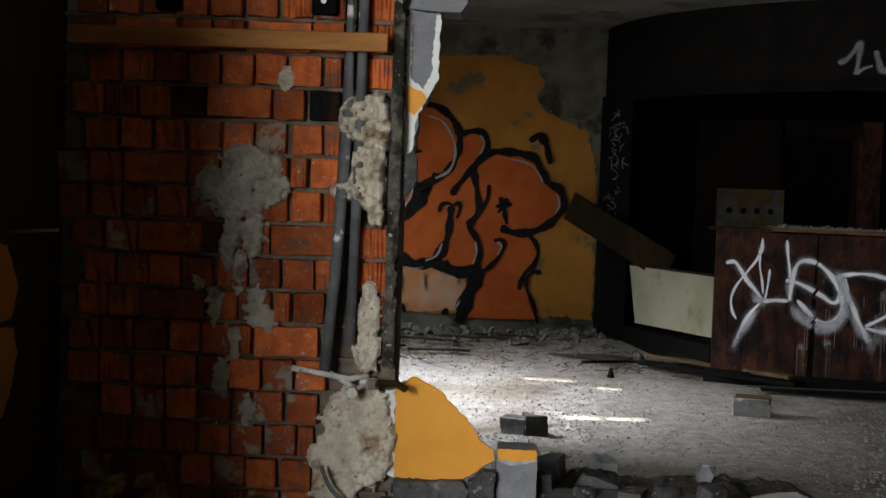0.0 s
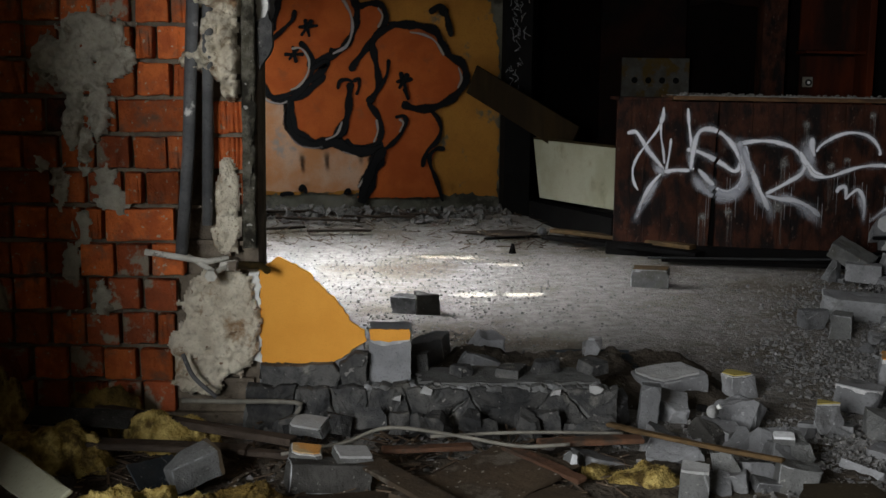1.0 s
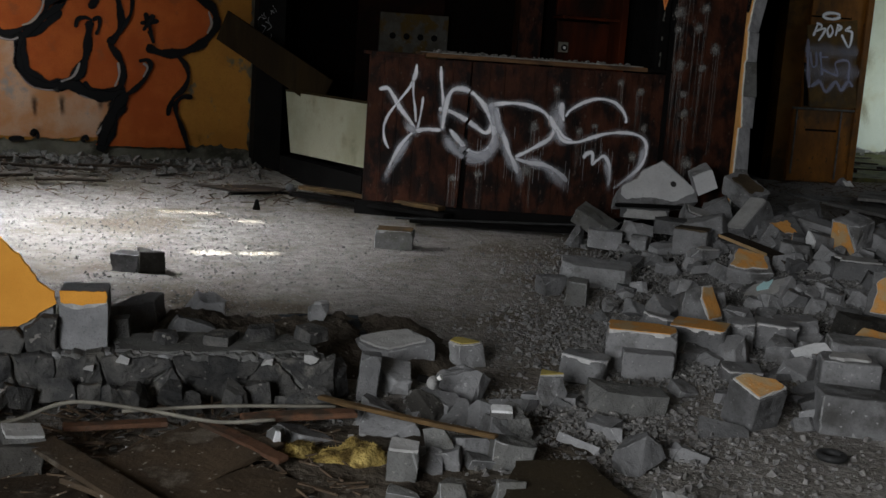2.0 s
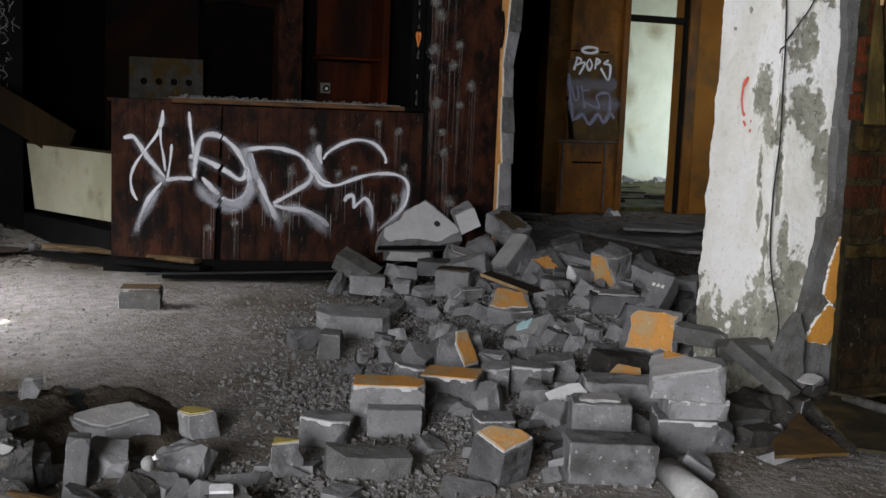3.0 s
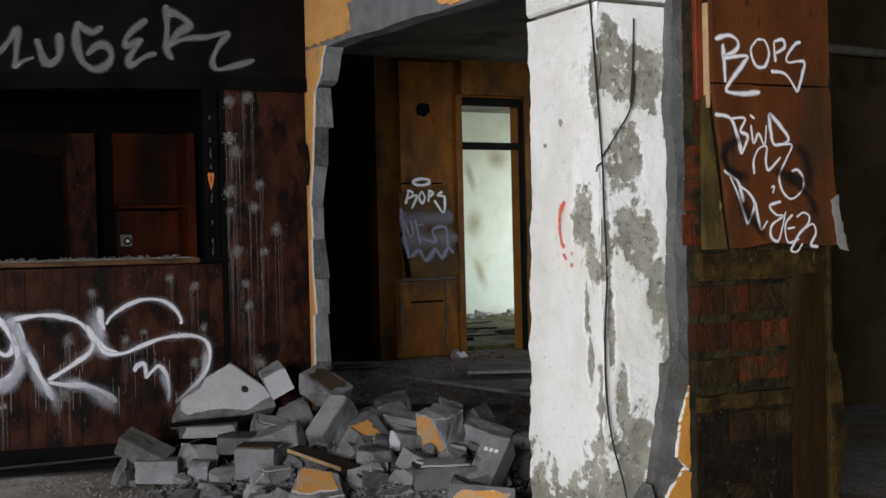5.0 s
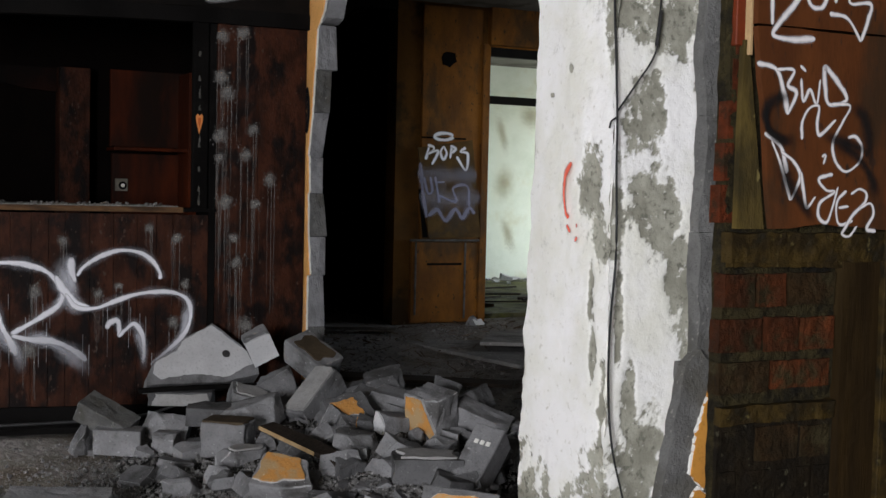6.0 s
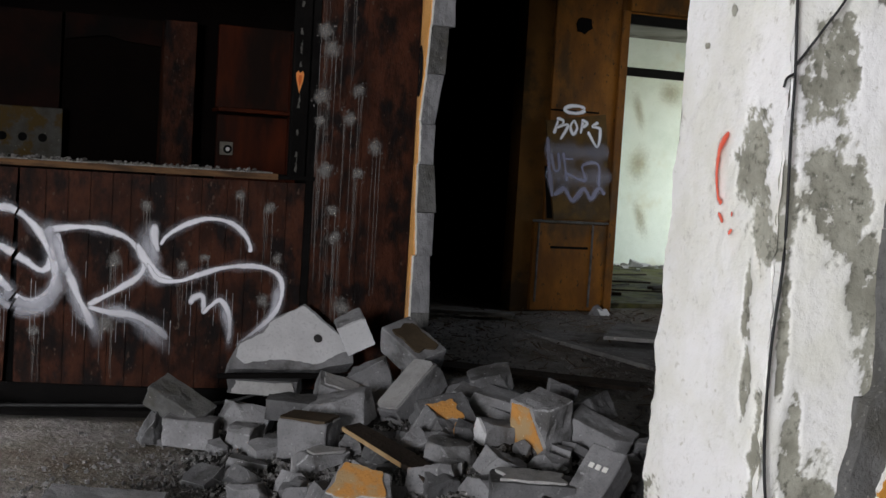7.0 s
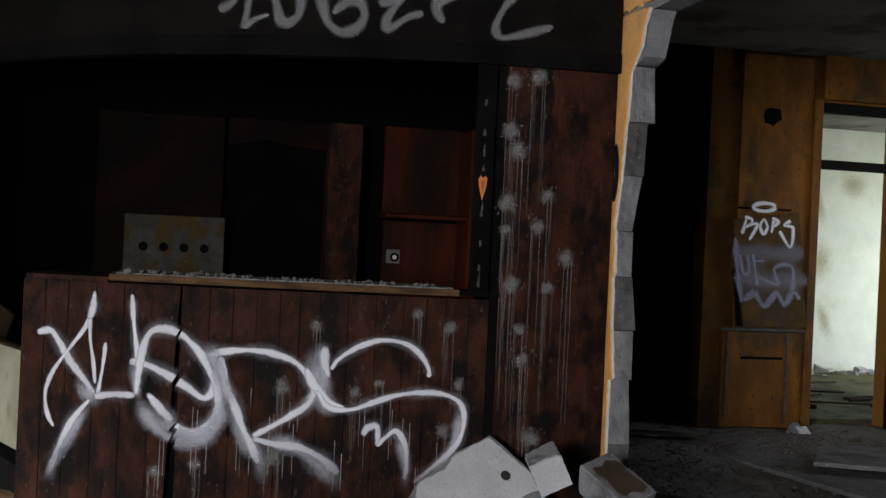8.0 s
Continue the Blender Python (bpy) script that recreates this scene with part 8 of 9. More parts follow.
# lit top painted pale here too
block(1.19, 3.02, 0.0, 0.075, 0.07, 0.085, -8, 4, 3, "light", (0, 0, 1), 0.93, 1, 0.2, snap=0.0)
block(1.20, 3.17, 0.0, 0.095, 0.06, 0.08, -20, 8, 4, cuts=3, snap=0.0)
block(1.31, 3.13, 0.0, 0.10, 0.08, 0.11, 8, -6, 0, cuts=9, depth=0.3, snap=0.0)
block(1.33, 2.99, 0.0, 0.09, 0.07, 0.05, -12, 6, 0, cuts=3)
block(1.49, 3.20, 0.0, 0.10, 0.08, 0.08, -20)
block(0.68, 5.12, 0.0, 0.17, 0.15, 0.15, 30, 12, 8)
block(0.45, 5.06, 0.0, 0.20, 0.16, 0.15, -25, 10, -6)
block(0.60, 4.72, 0.0, 0.18, 0.14, 0.16, 12, 0, 20)
block(1.88, 2.98, 0.0, 0.20, 0.14, 0.10, -24, 12, 6, "light", (0, 0, 1), 0.85)

# more slabs and splits wedged into the heap
rnd = random.Random(41)
for k in range(40):
    x, y = rnd.gauss(4.1, 0.45), rnd.gauss(6.6, 0.75)
    if x > 4.95 or x < 3.1 or y < 5.6 or y > 7.6:
        continue
    block(x, y, 0.7 * heap_z(x, y) - 0.02, rnd.uniform(0.10, 0.24), rnd.uniform(0.09, 0.15), rnd.uniform(0.04, 0.09), rnd.uniform(0, 180), rnd.uniform(-22, 22), rnd.uniform(-22, 22))

# smaller fragments, thickest between the jamb and the pillar
rnd = random.Random(77)
frag = []
for k in range(14):
    thin = k % 2 == 0
    bm = chunk(rnd.uniform(0.10, 0.22) if thin else rnd.uniform(0.07, 0.17), rnd.uniform(0.07, 0.15), rnd.uniform(0.02, 0.04) if thin else rnd.uniform(0.04, 0.09), 500 + k, 5, 0.6)
    me = bpy.data.meshes.new("rubble_fragment")
    bm.to_mesh(me)
    bm.free()
    me.materials.append(M_AAC)
    me.materials.append(M_CHIP)
    frag.append(me)


def heap(x, y):
    """How densely rubble lies at a place, 0 to 1."""
    a = math.exp(-((x - 4.15) / 0.85) ** 2 - ((y - 6.4) / 1.5) ** 2)
    b = math.exp(-((x - 3.2) / 0.9) ** 2 - ((y - 4.6) / 0.9) ** 2) * 0.75
    c = max(math.exp(-((x - 2.9) / 0.9) ** 2 - ((y - 5.6) / 1.0) ** 2) * 0.35, math.exp(-((x - 1.7) / 0.9) ** 2 - ((y - 3.9) / 0.6) ** 2) * 0.6)
    return max(a, b, c)


count = 0
while count < 290:
    x, y = rnd.uniform(0.9, 5.2), rnd.uniform(3.0, 7.9)
    if heap(x, y) < 0.28 or rnd.random() > heap(x, y) or (x > 4.0 and 4.45 < y < 5.1) or (x > 4.2 and y < 4.55):
        continue
    ob = tagged(new("rubble_fragment", rnd.choice(frag)), "small broken fragment of grey aerated concrete", "rubble", "rubble fragments")
    ob.matrix_world = pose(x, y, floor_z(x, y) - 0.012 + heap_z(x, y), rnd.uniform(-30, 30), rnd.uniform(-30, 30), rnd.uniform(0, 360)) @ Matrix.Diagonal((*(rnd.uniform(0.6, 1.25),) * 3, 1))
    count += 1


def scatter(name, n, where, size, mat, label, seed):
    """Countless small bits as one object."""
    r = random.Random(seed)
    verts, faces = [], []
    for k in range(n):
        x, y = where(r)
        s = size[0] + (size[1] - size[0]) * r.random() ** 3
        q = Euler((r.uniform(0, 6.3), r.uniform(0, 6.3), r.uniform(0, 6.3))).to_matrix()
        a = s * r.uniform(0.6, 1.4), s * r.uniform(0.6, 1.4), s * r.uniform(0.25, 0.8)
        base = len(verts)
        c = Vector((x, y, floor_z(x, y) + heap_z(x, y) + s * 0.25))
        for sx in (-1, 1):
            for sy in (-1, 1):
                for sz in (-1, 1):
                    verts.append(c + q @ Vector((sx * a[0] * r.uniform(0.5, 1), sy * a[1] * r.uniform(0.5, 1), sz * a[2] * r.uniform(0.5, 1))))
        for f in ((0, 1, 3, 2), (4, 6, 7, 5), (0, 4, 5, 1), (2, 3, 7, 6), (0, 2, 6, 4), (1, 5, 7, 3)):
            faces.append(tuple(base + i for i in f))
    me = bpy.data.meshes.new(name)
    me.from_pydata(verts, [], faces)
    me.materials.append(mat)
    return tagged(new(name, me), label, "gravel", kind="stuff")


def by_heap(r):
    while True:
        x, y = r.uniform(0.6, 5.2), r.uniform(2.6, 7.9)
        g = max(math.exp(-((x - 2.75) / 0.6) ** 2 - ((y - 4.95) / 0.65) ** 2), 0.8 * math.exp(-((x - 3.6) / 0.9) ** 2 - ((y - 5.8) / 1.2) ** 2), 0.6 * math.exp(-((x - 1.9) / 0.6) ** 2 - ((y - 3.9) / 0.4) ** 2))
        if r.random() < g ** 1.5:
            return x, y


def all_over(r):
    return r.uniform(-1.4, 4.6), r.uniform(2.4, 10.2)


def pool(r):
    return r.gauss(0.6, 0.9), r.gauss(7.2, 1.5)


def near(r):
    return r.uniform(-1.2, 3.2), r.uniform(2.5, 4.1)


bm = bmesh.new()
bmesh.ops.create_grid(bm, x_segments=120, y_segments=70, size=0.5)
for v in bm.verts:
    x, y = -1.45 + (v.co.x + 0.5) * 3.6, 2.2 + (v.co.y + 0.5) * 1.95
    edge = min(1.0, 4 * min(v.co.x + 0.5, 0.5 - v.co.x), 5 * min(v.co.y + 0.5, 0.5 - v.co.y))
    n1 = noise.noise(Vector((x * 3, y * 3, 1.7))) + 0.6 * noise.noise(Vector((x * 11, y * 11, 4.2))) + 0.4 * noise.noise(Vector((x * 31, y * 31, 2.2)))
    v.co = Vector((x, y, floor_z(x, y) - 0.02 + 0.035 * edge + 0.022 * n1))
mound = bmesh.new()
bmesh.ops.create_grid(mound, x_segments=60, y_segments=44, size=0.5)
for v in mound.verts:
    x, y = 0.30 + (v.co.x + 0.5) * 1.5, 4.36 + (v.co.y + 0.5) * 1.05
    edge = smooth(0.5, 0.25, abs(v.co.x)) * smooth(0.5, 0.2, abs(v.co.y))
    n1 = noise.noise(Vector((x * 4, y * 4, 6.7))) + 0.6 * noise.noise(Vector((x * 13, y * 13, 1.2))) + 0.4 * noise.noise(Vector((x * 34, y * 34, 5.2)))
    v.co = Vector((x, y, floor_z(x, y) - 0.02 + (0.10 + 0.05 * n1) * edge))
tagged(obj("debris_mound", mound, M_LITTER, True), "low mound of dark dirt and litter behind the plinth", "debris", kind="stuff")
tagged(obj("debris_litter", bm, M_LITTER, True), "dark rotten litter covering the floor before the plinth", "litter", kind="stuff")


def splinters(n, where, seed):
    """Countless thin splinters and shreds as one object."""
    r = random.Random(seed)
    verts, faces = [], []
    for k in range(n):
        x, y = where(r)
        ln, w, t = r.uniform(0.02, 0.13), r.uniform(0.003, 0.012), r.uniform(0.002, 0.006)
        q = Euler((r.uniform(-0.3, 0.3), r.uniform(-0.35, 0.35), r.uniform(0, 6.3))).to_matrix()
        c = Vector((x, y, floor_z(x, y) + 0.018 + 0.02 * r.random()))
        base = len(verts)
        for sx in (-1, 1):
            for sy in (-1, 1):
                for sz in (-1, 1):
                    verts.append(c + q @ Vector((sx * ln / 2, sy * w / 2, sz * t / 2)))
        for f in ((0, 1, 3, 2), (4, 6, 7, 5), (0, 4, 5, 1), (2, 3, 7, 6), (0, 2, 6, 4), (1, 5, 7, 3)):
            faces.append(tuple(base + i for i in f))
    me = bpy.data.meshes.new("wood_splinters")
    me.from_pydata(verts, [], faces)
    me.materials.append(M_SPLINTER)
    return tagged(new("wood_splinters", me), "dark wood splinters and shreds among the litter", "splinters", kind="stuff")


splinters(1100, lambda r: (r.uniform(-1.2, 1.1), r.uniform(2.6, 4.1)), 6)


splinters(500, lambda r: (r.uniform(-1.4, 2.0), r.uniform(8.6, 10.2)), 7)
scatter("rubble_gravel", 46000, by_heap, (0.002, 0.014), M_GRAVEL_PALE, "grey crumbled concrete gravel among the blocks", 1)
scatter("floor_grit", 16000, all_over, (0.0015, 0.006), M_GRAVEL, "fine grit scattered over the dirt floor", 2)
scatter("floor_crumbs", 9000, pool, (0.002, 0.009), M_GRAVEL, "pale crumbs of plaster on the dirt floor", 3)
scatter("foreground_crumbs", 5000, near, (0.003, 0.016), M_GRAVEL, "plaster crumbs and splinters between the boards", 4)
scatter("back_room_debris", 260, lambda r: (r.uniform(8.6, 11.0), 15.2 - abs(r.gauss(0, 0.15))), (0.02, 0.09), M_AAC_PALE, "pale plaster debris at the foot of the green wall", 10)
scatter("passage_debris", 7000, lambda r: (r.uniform(4.55, 7.6), r.uniform(6.9, 11.0)), (0.002, 0.013), M_GRAVEL, "dark crumbled debris on the passage floor", 9)
splinters(500, lambda r: (r.uniform(4.6, 7.4), r.uniform(7.4, 11.0)), 11)
scatter("wall_foot_debris", 900, lambda r: (r.uniform(-1.6, 1.2), 10.33 - abs(r.gauss(0, 0.3))), (0.008, 0.05), M_GRAVEL, "flaked plaster heaped at the wall's foot", 5)


# ---- boards, strips, wool and small things on the floor ----
def lying(name, label, category, x, y, z, ln, w, t, yaw, mat, tx=0.0, ty=0.0, group=""):
    bm = box(-ln / 2, ln / 2, -w / 2, w / 2, 0, t, min(0.004, t * 0.3))
    bmesh.ops.subdivide_edges(bm, edges=[e for e in bm.edges if e.calc_length() > ln * 0.6], cuts=6)
    SERIAL[0] += 1
    r = random.Random(SERIAL[0])
    k = r.uniform(-0.03, 0.03)
    for v in bm.verts:
        u = v.co.x / ln * 2
        v.co.z += k * ln * 0.3 * u * u
        v.co.y += r.uniform(-0.003, 0.003)
    ob = tagged(obj(name, bm, mat), label, category, group)
    ob.matrix_world = pose(x, y, z, tx, ty, yaw)
    return ob


G = "loose boards"
lying("loose_board", "dirty brown fibreboard lying on the debris", "board", 0.62, 3.45, 0.045, 0.58, 0.30, 0.016, 50, M_BOARD, 3, -2, G)
lying("loose_board", "dirty brown fibreboard lying on the debris", "board", 0.75, 3.24, 0.03, 0.42, 0.22, 0.014, 40, M_BOARD, 2, 2, G)
lying("loose_board", "dirty brown fibreboard lying on the debris", "board", 0.15, 3.22, 0.03, 0.5, 0.3, 0.014, 20, M_BOARD, -2, 3, G)
lying("loose_board", "narrow brown board lying across the debris", "board", 0.44, 3.24, 0.075, 0.62, 0.09, 0.014, -53, M_BOARD, 4, 3, G)
lying("loose_board", "white board end among the debris", "board", 0.52, 2.95, 0.05, 0.24, 0.065, 0.012, -52, M_SLABCOAT, 8, 4, G)
sheet = tagged(obj("loose_board", prism(ragged([(1.57, 3.41), (1.78, 3.42), (1.83, 2.95), (1.80, 2.70), (1.48, 2.75), (1.46, 3.12)], 0.05, 0.006, 5), 0.012, "z", 0.05), M_DARK_SHEET), "dark brown hardboard sheet lying on the rubble", "board", G)
part("raw_edge", prism(ragged([(1.458, 3.12), (1.485, 2.75), (1.478, 2.75), (1.450, 3.12)], 0.03, 0.003, 6), 0.013, "z", 0.050), M_RUSTY, sheet, "rusty raw edge")
lying("loose_board", "dark weathered plank by the brick wall", "plank", -0.34, 3.82, 0.10, 0.75, 0.05, 0.025, -22, M_DARKWOOD, 0, 2, G)
lying("loose_board", "dark weathered plank by the brick wall", "plank", -0.43, 3.66, 0.08, 0.6, 0.07, 0.02, -6, M_DARKWOOD, 0, 0, G)
lying("loose_board", "dark weathered plank by the brick wall", "plank", 0.0, 3.60, 0.07, 0.5, 0.04, 0.02, -14, M_DARKWOOD, 0, 0, G)
lying("loose_board", "reddish brown strip before the plinth", "plank", 0.44, 3.72, 0.06, 0.30, 0.05, 0.016, 8, M_RUSTY, 0, 0, G)
lying("loose_board", "reddish brown strip before the plinth", "plank", 0.98, 3.78, 0.07, 0.36, 0.05, 0.018, 9, M_RUSTY, 6, 0, G)
lying("loose_board", "reddish brown strip before the plinth", "plank", 0.80, 3.58, 0.06, 0.34, 0.045, 0.016, -50, M_RUSTY, 6, 4, G)
lying("loose_board", "brown lath poking out of the rubble", "plank", 1.28, 3.64, 0.11, 0.64, 0.028, 0.014, -44, M_LATH_DARK, 0, -2, G)
wedged = lying("loose_board", "dark plank with a raw edge buried among the blocks", "plank", 3.85, 6.46, 0.19, 0.66, 0.09, 0.02, -76, M_DARKWOOD, 8, 5, G)
part("raw_edge", box(-0.31, 0.12, -0.049, -0.045, 0.004, 0.022), M_LATH, wedged, "raw wood edge")
lying("loose_board", "long thin board beside the bar", "plank", 1.92, 8.72, 0.09, 1.25, 0.09, 0.03, -44, M_LATH_DARK, 0, 0, G)
lying("loose_board", "black charred board before the bar", "plank", 1.90, 8.62, 0.05, 1.3, 0.12, 0.03, -40, M_BLACK, 0, 0, G)
lying("loose_board", "black charred board before the bar", "plank", 2.9, 7.98, 0.02, 1.6, 0.12, 0.03, -10, M_BLACK, 0, 0, G)
lying("loose_board", "black flat sheet on the dirt floor", "board", 1.02, 9.35, 0.05, 0.62, 0.36, 0.012, -28, M_DARKWOOD, 0, 0, G)
lying("loose_board", "dark lath on the dirt floor", "plank", 1.16, 9.04, 0.05, 0.5, 0.03, 0.02, 20, M_BLACK, 0, 0, G)
lying("loose_board", "black bar under the white slab", "plank", 3.78, 7.56, 0.265, 0.80, 0.035, 0.022, -5, M_BLACK, 0, 0, G)
for k, (x, y, a, ln) in enumerate(((-0.9, 9.9, 10, 0.8), (-0.4, 9.6, -12, 0.7), (0.1, 9.75, 4, 0.6), (-0.8, 9.2, 24, 0.7), (0.35, 9.9, -6, 0.5), (-0.2, 9.2, 6, 0.5))):
    lying("loose_board", "splintered lath at the foot of the wall", "plank", x, y, floor_z(x, y) + 0.03, ln, 0.05, 0.018, a, M_DARKWOOD, 0, 0, G)
sheet = lying("plastic_sheet", "dark bluish sheet with rubble on it", "sheet", 1.17, 5.00, 0.055, 0.36, 0.24, 0.008, 2, M_SLATE, 2)
part("rolled_edge", tube([(-0.18, 0.115, 0.010), (0.0, 0.12, 0.014), (0.18, 0.115, 0.011)], 0.009, 6), M_SLATE, sheet)
tagged(obj("conduit_strip", tube(curve_points([(-0.02, 3.58, 0.09), (0.16, 3.66, 0.10), (0.31, 3.74, 0.13), (0.52, 3.73, 0.11), (0.73, 3.68, 0.09), (0.90, 3.70, 0.09)], 6), 0.0065, 6), M_STRIP, True), "pale bent strip lying before the plinth", "strip", "pale strips")
tagged(obj("conduit_strip", tube(curve_points([(0.45, 3.84, 0.07), (0.75, 3.83, 0.09), (1.10, 3.86, 0.08)], 6), 0.006, 6), M_STRIP, True), "pale bent strip lying before the plinth", "strip", "pale strips")
tagged(obj("conduit_strip", tube(curve_points([(-0.42, 4.05, 0.13), (-0.25, 4.06, 0.125), (-0.02, 4.07, 0.12), (-0.02, 4.07, 0.08)], 4), 0.009, 6), M_STRIP, True), "pale strip along the foot of the pier", "strip", "pale strips")
tagged(obj("conduit_strip", tube([(4.17, 4.15, 0.125), (4.215, 3.735, 0.125), (4.25, 3.4, 0.12)], 0.021, 8), M_DRIP, True), "pale tube lying on the plates", "strip", "pale strips")
for name, label, mat, outline, at in (("floor_plate", "olive-brown sheet lying at the foot of the boarded wall", M_PLATE, [(4.03, 4.17), (4.16, 4.205), (4.25, 4.18), (4.16, 3.62), (3.95, 3.42), (3.75, 3.60)], 0.10),
                                      ("floor_plate", "ochre-brown scrap of sheet lying on the rubble", M_OCHRE_SHEET, [(3.966, 4.162), (3.60, 3.85), (3.493, 3.708), (3.782, 3.662), (3.887, 3.987)], 0.06),
                                      ("floor_plate", "grey sheet lying against the boarded wall", M_PLATE, [(4.11, 4.17), (4.58, 4.203), (4.60, 4.11), (4.15, 4.08)], 0.135)):
    tagged(obj(name, prism(ragged(outline, 0.05, 0.006, len(outline)), 0.012, "z", at), mat), label, "board", "plates on the floor")
beam_piece = chunk(0.34, 0.075, 0.06, 977, 3, 0.3)
ob = tagged(obj("fallen_beam", beam_piece, (M_AAC_DULL, M_DARK_RUBBLE)), "slanting grey concrete strip fallen against the pillar's foot", "rubble")
ob.matrix_world = pose(3.975, 4.45, 0.15, 0, 30, -66)
# blocks around the pillar's foot take the darker rubble tone
for x, y, z, w, d, h, a in ((4.22, 4.42, 0.0, 0.24, 0.12, 0.12, 8), (4.04, 4.30, 0.0, 0.18, 0.12, 0.10, 30), (3.78, 4.30, 0.0, 0.2, 0.14, 0.09, -8), (3.70, 4.52, 0.0, 0.2, 0.16, 0.11, 15), (3.66, 4.05, 0.0, 0.2, 0.12, 0.07, 5), (3.62, 4.95, 0.0, 0.3, 0.16, 0.16, 10), (3.70, 3.86, 0.0, 0.17, 0.12, 0.06, -12)):
    block(x, y, z, w, d, h, a, 4, 5).data.materials[0] = M_DARK_RUBBLE
block(4.0, 4.90, 0.19, 0.24, 0.10, 0.075, -46, 6, 4, cuts=2, depth=0.2, snap=0.0).data.materials[0] = M_AAC_DULL
block(3.99, 4.58, 0.20, 0.22, 0.09, 0.07, -26, 12, -6, cuts=2, depth=0.25, snap=0.0).data.materials[0] = M_AAC_DULL
block(4.20, 4.40, 0.09, 0.10, 0.08, 0.05, 16, 14, -20, "light", (0, -0.3, 1), 0.9, 4, 0.4)
tagged(obj("rubble_slab", prism(ragged([(4.035, 0.20), (4.09, 0.33), (4.145, 0.41), (4.185, 0.31), (4.18, 0.08), (4.07, 0.08)], 0.03, 0.005, 14), 0.05, "y", 4.425), M_AAC_DULL), "grey concrete shard standing against the pillar's foot", "rubble slab").matrix_world = pose(0, 0, 0)
foot = bmesh.new()
bmesh.ops.create_grid(foot, x_segments=60, y_segments=44, size=0.5)
for v in foot.verts:
    x, y = 4.06 + v.co.x * 0.90, 4.38 + v.co.y * 0.50
    edge = smooth(0.5, 0.1, abs(v.co.x)) * smooth(0.5, 0.12, abs(v.co.y))
    n1 = noise.noise(Vector((x * 6, y * 6, 2.7))) + 0.7 * noise.noise(Vector((x * 17, y * 17, 1.2))) + 0.4 * noise.noise(Vector((x * 41, y * 41, 5.2)))
    v.co = Vector((x, y, floor_z(x, y) - 0.02 + (0.11 + 0.05 * n1) * edge))
tagged(obj("debris_mound", foot, M_DARK_RUBBLE, True), "dark crumbled dirt heaped at the pillar's foot", "debris", kind="stuff")
tagged(obj("plastic_tube", tube([(3.08, 3.72, 0.05), (3.02, 3.42, 0.045)], [0.045, 0.05], 14), M_AAC_PALE, True), "dusty white plastic tube end in the rubble", "tube")
tagged(obj("rubber_ring", tube(curve_points([(2.66 + 0.04 * math.cos(a), 3.55 + 0.04 * math.sin(a), 0.02) for a in [i * math.pi / 4 for i in range(9)]], 3), 0.012, 6), M_CABLE, True), "black rubber ring on the ground", "ring")
lamp = tagged(obj("lamp_holder", tube([(1.445, 4.055, 0.105), (1.448, 4.04, 0.107), (1.45, 4.033, 0.109)], [0.006, 0.022, 0.024], 14), M_AAC_PALE, True), "broken white lamp fitting in the rubble", "lamp fitting")
part("cap", tube([(1.465, 4.035, 0.122), (1.475, 4.03, 0.130)], [0.007, 0.010], 8), M_WHITE_BIT, lamp)
part("socket", tube([(1.44, 4.10, 0.10), (1.43, 4.15, 0.09)], 0.014, 8), M_BLACK, lamp, "dark socket")
tin = tagged(obj("tin_can", tube([(1.38, 9.22, 0.09), (1.40, 9.16, 0.09)], 0.03, 14), M_PIPE, True), "crumpled tin can on the floor by the bar", "can")
tagged(obj("bottle_scrap", tube([(1.10, 8.46, 0.02), (1.10, 8.46, 0.09)], [0.028, 0.010], 10), M_BLACK, True), "dark bottle neck standing on the floor", "bottle")
tagged(obj("paper_scrap", prism(ragged([(-0.06, -0.03), (0.05, -0.04), (0.06, 0.03), (-0.05, 0.04)], 0.02, 0.006, 3), 0.002, "z", 0.0), M_WHITE_BIT), "crumpled white paper scrap by the door", "paper").matrix_world = pose(7.02, 10.86, 0.15, 40, 0, 20)
block(6.98, 10.92, 0.09, 0.12, 0.10, 0.11, 10, 0, 0, "light", (0, -1, 0.2), 0.9)
tagged(obj("floor_cable", tube(curve_points([(2.0, 8.05, 0.06), (2.6, 7.96, 0.07), (3.2, 7.78, 0.10), (3.45, 7.66, 0.14), (3.6, 7.6, 0.2)], 6), 0.008, 6), M_CABLE, True), "black cable trailing along the bar foot", "cable")


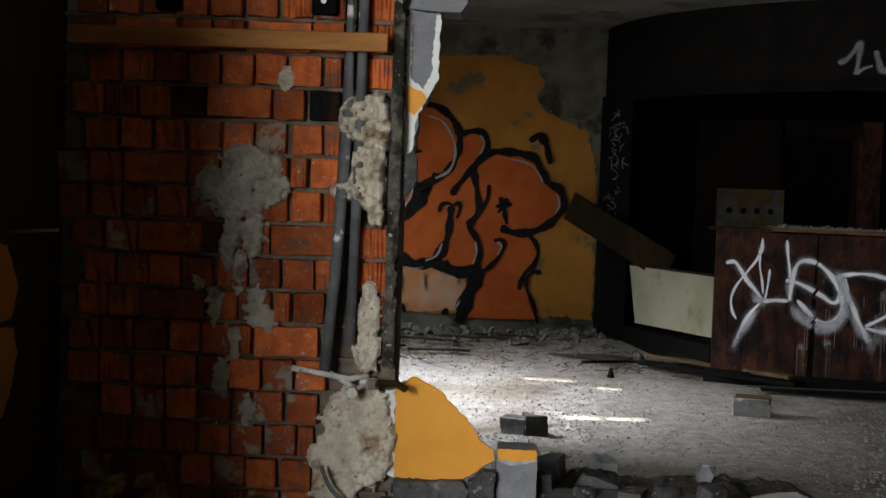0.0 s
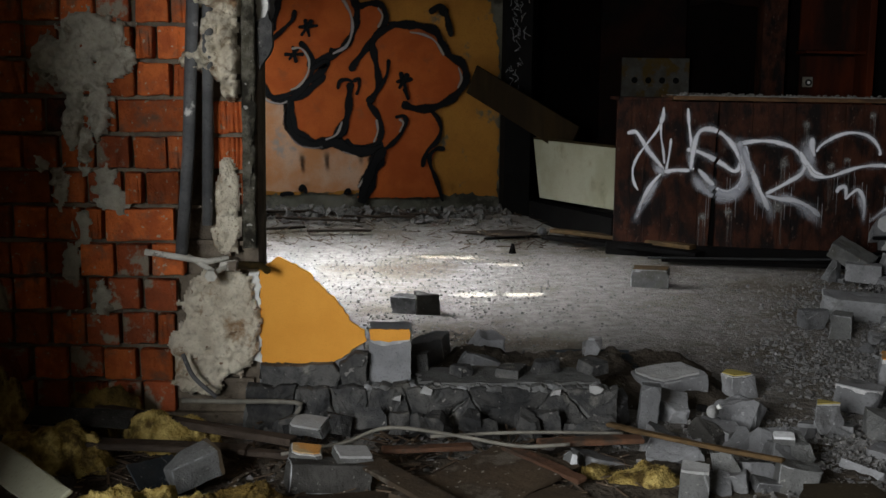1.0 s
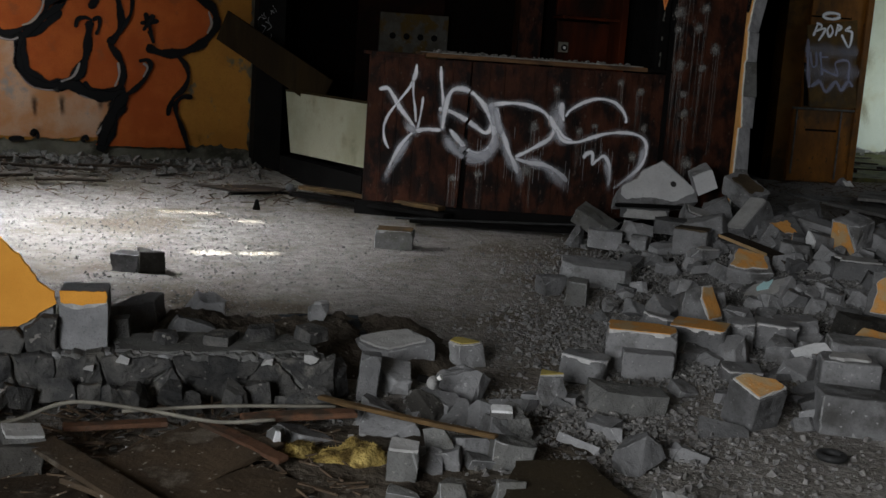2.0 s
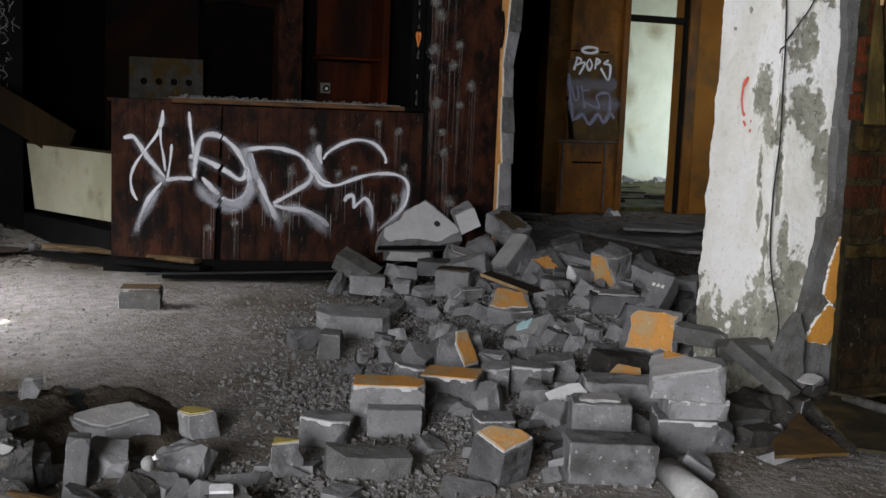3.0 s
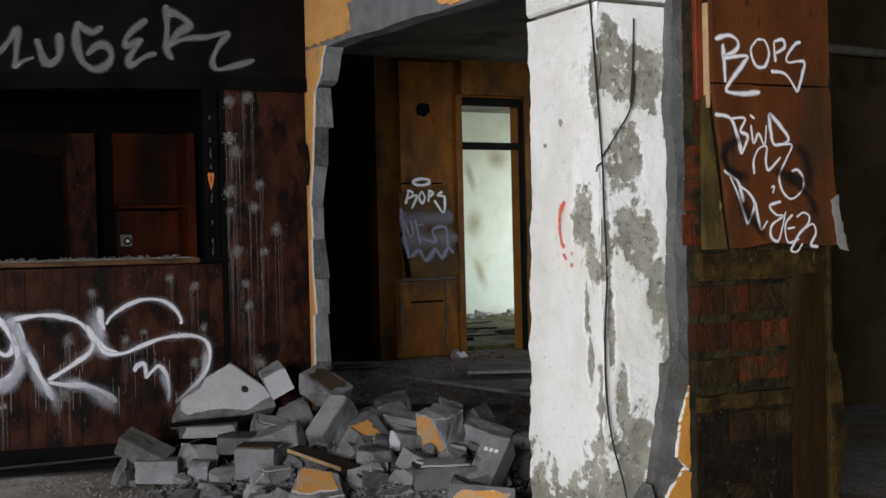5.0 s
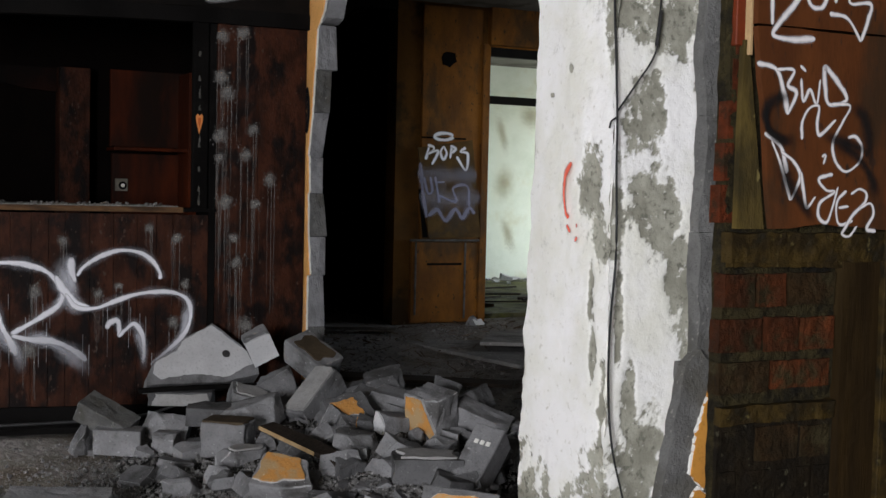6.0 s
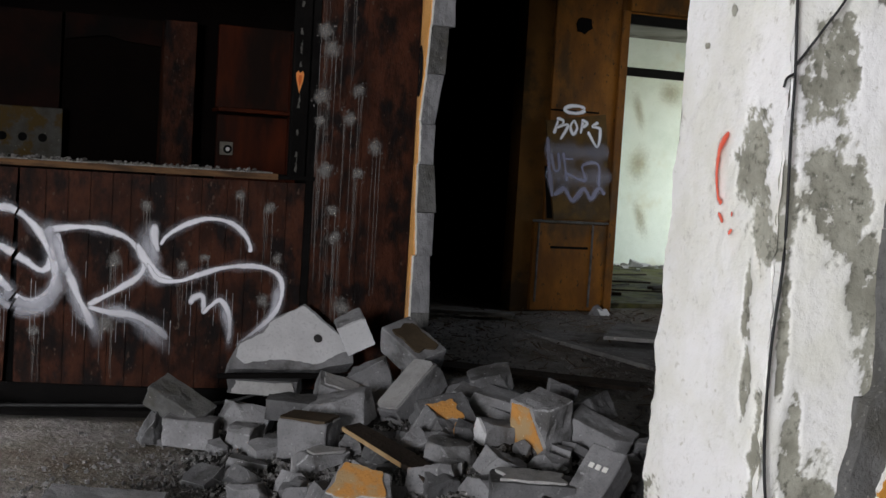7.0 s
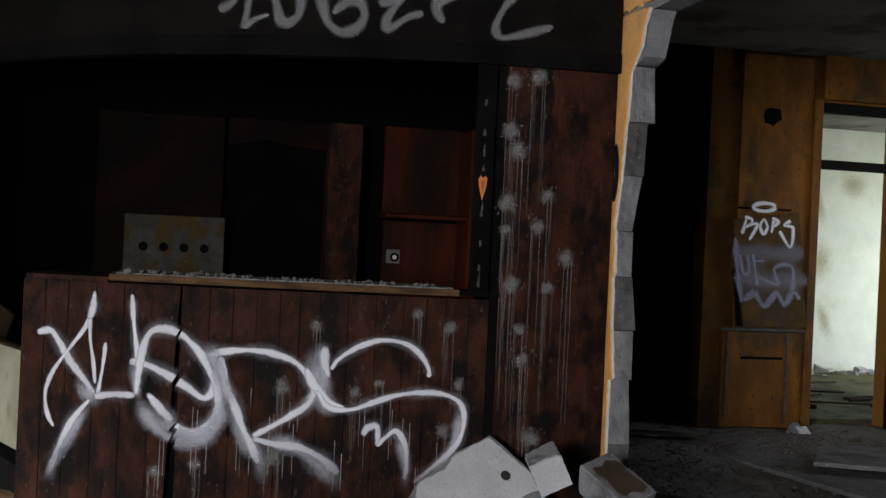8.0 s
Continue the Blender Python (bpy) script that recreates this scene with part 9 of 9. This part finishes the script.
def wool(x, y, z, rx, ry, rz, seed, mat=None):
    """A torn tuft of mineral wool: many ragged flocks grown together."""
    r = random.Random(seed)
    bm = bmesh.new()
    n = 90
    grid = {}
    for i in range(n + 1):
        for k in range(n + 1):
            u, v = (i / n - 0.5) * 2.3, (k / n - 0.5) * 2.3
            q = Vector((u * rx, v * ry, seed * 3.1))
            rim = 1 - math.hypot(u, v) * (1 + 0.35 * noise.noise(q * 9) + 0.2 * noise.noise(q * 24))
            if rim < -0.06:
                continue
            lumps = 0.75 + 0.40 * noise.noise(q * 7) + 0.26 * noise.noise(q * 19) + 0.09 * noise.noise(q * 45) + 0.06 * noise.noise(q * 110)
            h = rz * 1.25 * smooth(-0.06, 0.5, rim) * max(0.12, lumps) - 0.03 * smooth(0.1, -0.06, rim)
            side = Vector((noise.noise(q * 20 + Vector((5, 0, 0))), noise.noise(q * 20 + Vector((0, 5, 0))), 0)) * 0.03
            grid[i, k] = bm.verts.new((u * rx + side.x, v * ry + side.y, h))
    for (i, k) in list(grid):
        c4 = [grid.get(p) for p in ((i, k), (i + 1, k), (i + 1, k + 1), (i, k + 1))]
        if all(c4):
            bm.faces.new(c4)
    tops = [v.co.copy() for v in bm.verts]
    for k in range(int(11000 * rx / 0.25)):
        c = r.choice(tops) - Vector((0, 0, 0.004))
        d = Vector((c.x / rx, c.y / ry, 0.7)).normalized()
        t = (d + Vector((r.gauss(0, 0.9), r.gauss(0, 0.9), r.gauss(0, 0.6)))).normalized()
        side = t.cross(Vector((0.3, 0.5, 0.8))).normalized() * r.uniform(0.0004, 0.0011)
        ln = r.uniform(0.004, 0.013)
        bend = Vector((r.gauss(0, 0.3), r.gauss(0, 0.3), r.gauss(-0.1, 0.3))) * ln
        p, m2, q2 = c, c + t * ln * 0.5 + bend * 0.3, c + t * ln + bend
        vs = [bm.verts.new(v) for v in (p - side, p + side, m2 + side, m2 - side)]
        tip = bm.verts.new(q2)
        bm.faces.new(vs)
        bm.faces.new((vs[3], vs[2], tip))
    ob = tagged(obj("insulation_tuft", bm, mat or M_WOOL, True), "browned mineral-wool insulation lying on the debris" if mat else "torn yellow mineral-wool insulation lying on the debris", "insulation", "wool tufts")
    ob.matrix_world = pose(x, y, z)
    return ob


wool(-0.32, 3.06, 0.03, 0.28, 0.19, 0.11, 1)
wool(-0.06, 3.16, 0.02, 0.17, 0.17, 0.08, 2, M_WOOL_DARK)
wool(-0.42, 3.84, 0.06, 0.17, 0.09, 0.07, 3)
wool(-0.78, 3.66, 0.05, 0.20, 0.12, 0.09, 4)
wool(-1.08, 3.98, 0.08, 0.16, 0.12, 0.16, 5)
wool(-0.68, 4.02, 0.06, 0.15, 0.08, 0.12, 6, M_WOOL_DARK)
wool(1.12, 3.55, 0.02, 0.13, 0.08, 0.045, 7)
wool(0.96, 3.60, 0.02, 0.08, 0.06, 0.04, 8)
wool(0.90, 3.02, 0.01, 0.10, 0.08, 0.04, 9)
lying("glass_pane", "dark dusty pane leaning among the litter", "pane", -0.36, 3.42, 0.05, 0.20, 0.16, 0.006, 60, M_SLATE, 48, 6)
for x, z, w in ((0.33, 0.135, 0.016), (0.44, 0.165, 0.024), (0.90, 0.16, 0.018), (1.04, 0.17, 0.026)):
    part("plaster_scrap", prism(ragged([(x - w, z - w * 0.5), (x + w * 0.7, z - w * 0.6), (x + w, z + w * 0.3), (x - w * 0.6, z + w * 0.5)], 0.015, 0.006, int(x * 100)), 0.02, "y", 4.085), M_AAC_PALE, PLINTH, "pale scrap of plaster")
lying("sheet_scrap", "grey curved sheet lying by the brick wall", "sheet", -0.72, 3.86, 0.12, 0.36, 0.09, 0.008, -8, M_DARK_RUBBLE, 24, 0)
lying("loose_board", "pale board end at the edge of the debris", "board", -0.72, 3.26, 0.12, 0.55, 0.10, 0.014, -52, M_CREAM, 30, 0, G)


# dark facing stones fallen off the plinth, some still lying on it
rnd = random.Random(77)
for k in range(22):
    up = k % 3 == 0
    w, d, h = rnd.uniform(0.06, 0.15), rnd.uniform(0.05, 0.10), rnd.uniform(0.03, 0.08)
    x = -0.15 + 1.25 * (k + rnd.uniform(0.1, 0.9)) / 22
    ob = tagged(obj("loose_stone", chunk(w, d, h, 700 + k, 5, 0.45), M_STONE), "dark broken stone fallen from the plinth", "stone", "loose facing stones")
    ob.matrix_world = pose(x, rnd.uniform(4.22, 4.34), 0.172, rnd.uniform(-8, 8), rnd.uniform(-8, 8), rnd.uniform(0, 360)) if up else pose(x, rnd.uniform(3.98, 4.06), 0.035, rnd.uniform(-30, 10), rnd.uniform(-14, 14), rnd.uniform(0, 360))

# crumbs of concrete along the worktop
rnd = random.Random(505)
crumbs = bmesh.new()
for k in range(110):
    x = 2.28 + 1.36 * rnd.random() ** 1.3
    s = rnd.uniform(0.004, 0.013) * (1.5 if rnd.random() < 0.1 else 1.0)
    m = pose(x, arc_counter(x) + rnd.uniform(0.0, 0.16), 1.174 + s * 0.3, rnd.uniform(0, 90), rnd.uniform(0, 90), rnd.uniform(0, 360))
    g = bmesh.ops.create_icosphere(crumbs, subdivisions=1, radius=s, matrix=m)
    for v in g["verts"]:
        v.co += Vector((rnd.uniform(-1, 1), rnd.uniform(-1, 1), rnd.uniform(-0.4, 0.4))) * s * 0.35
tagged(obj("worktop_crumbs", crumbs, M_GRAVEL), "grey concrete crumbs scattered along the worktop", "debris", kind="stuff")
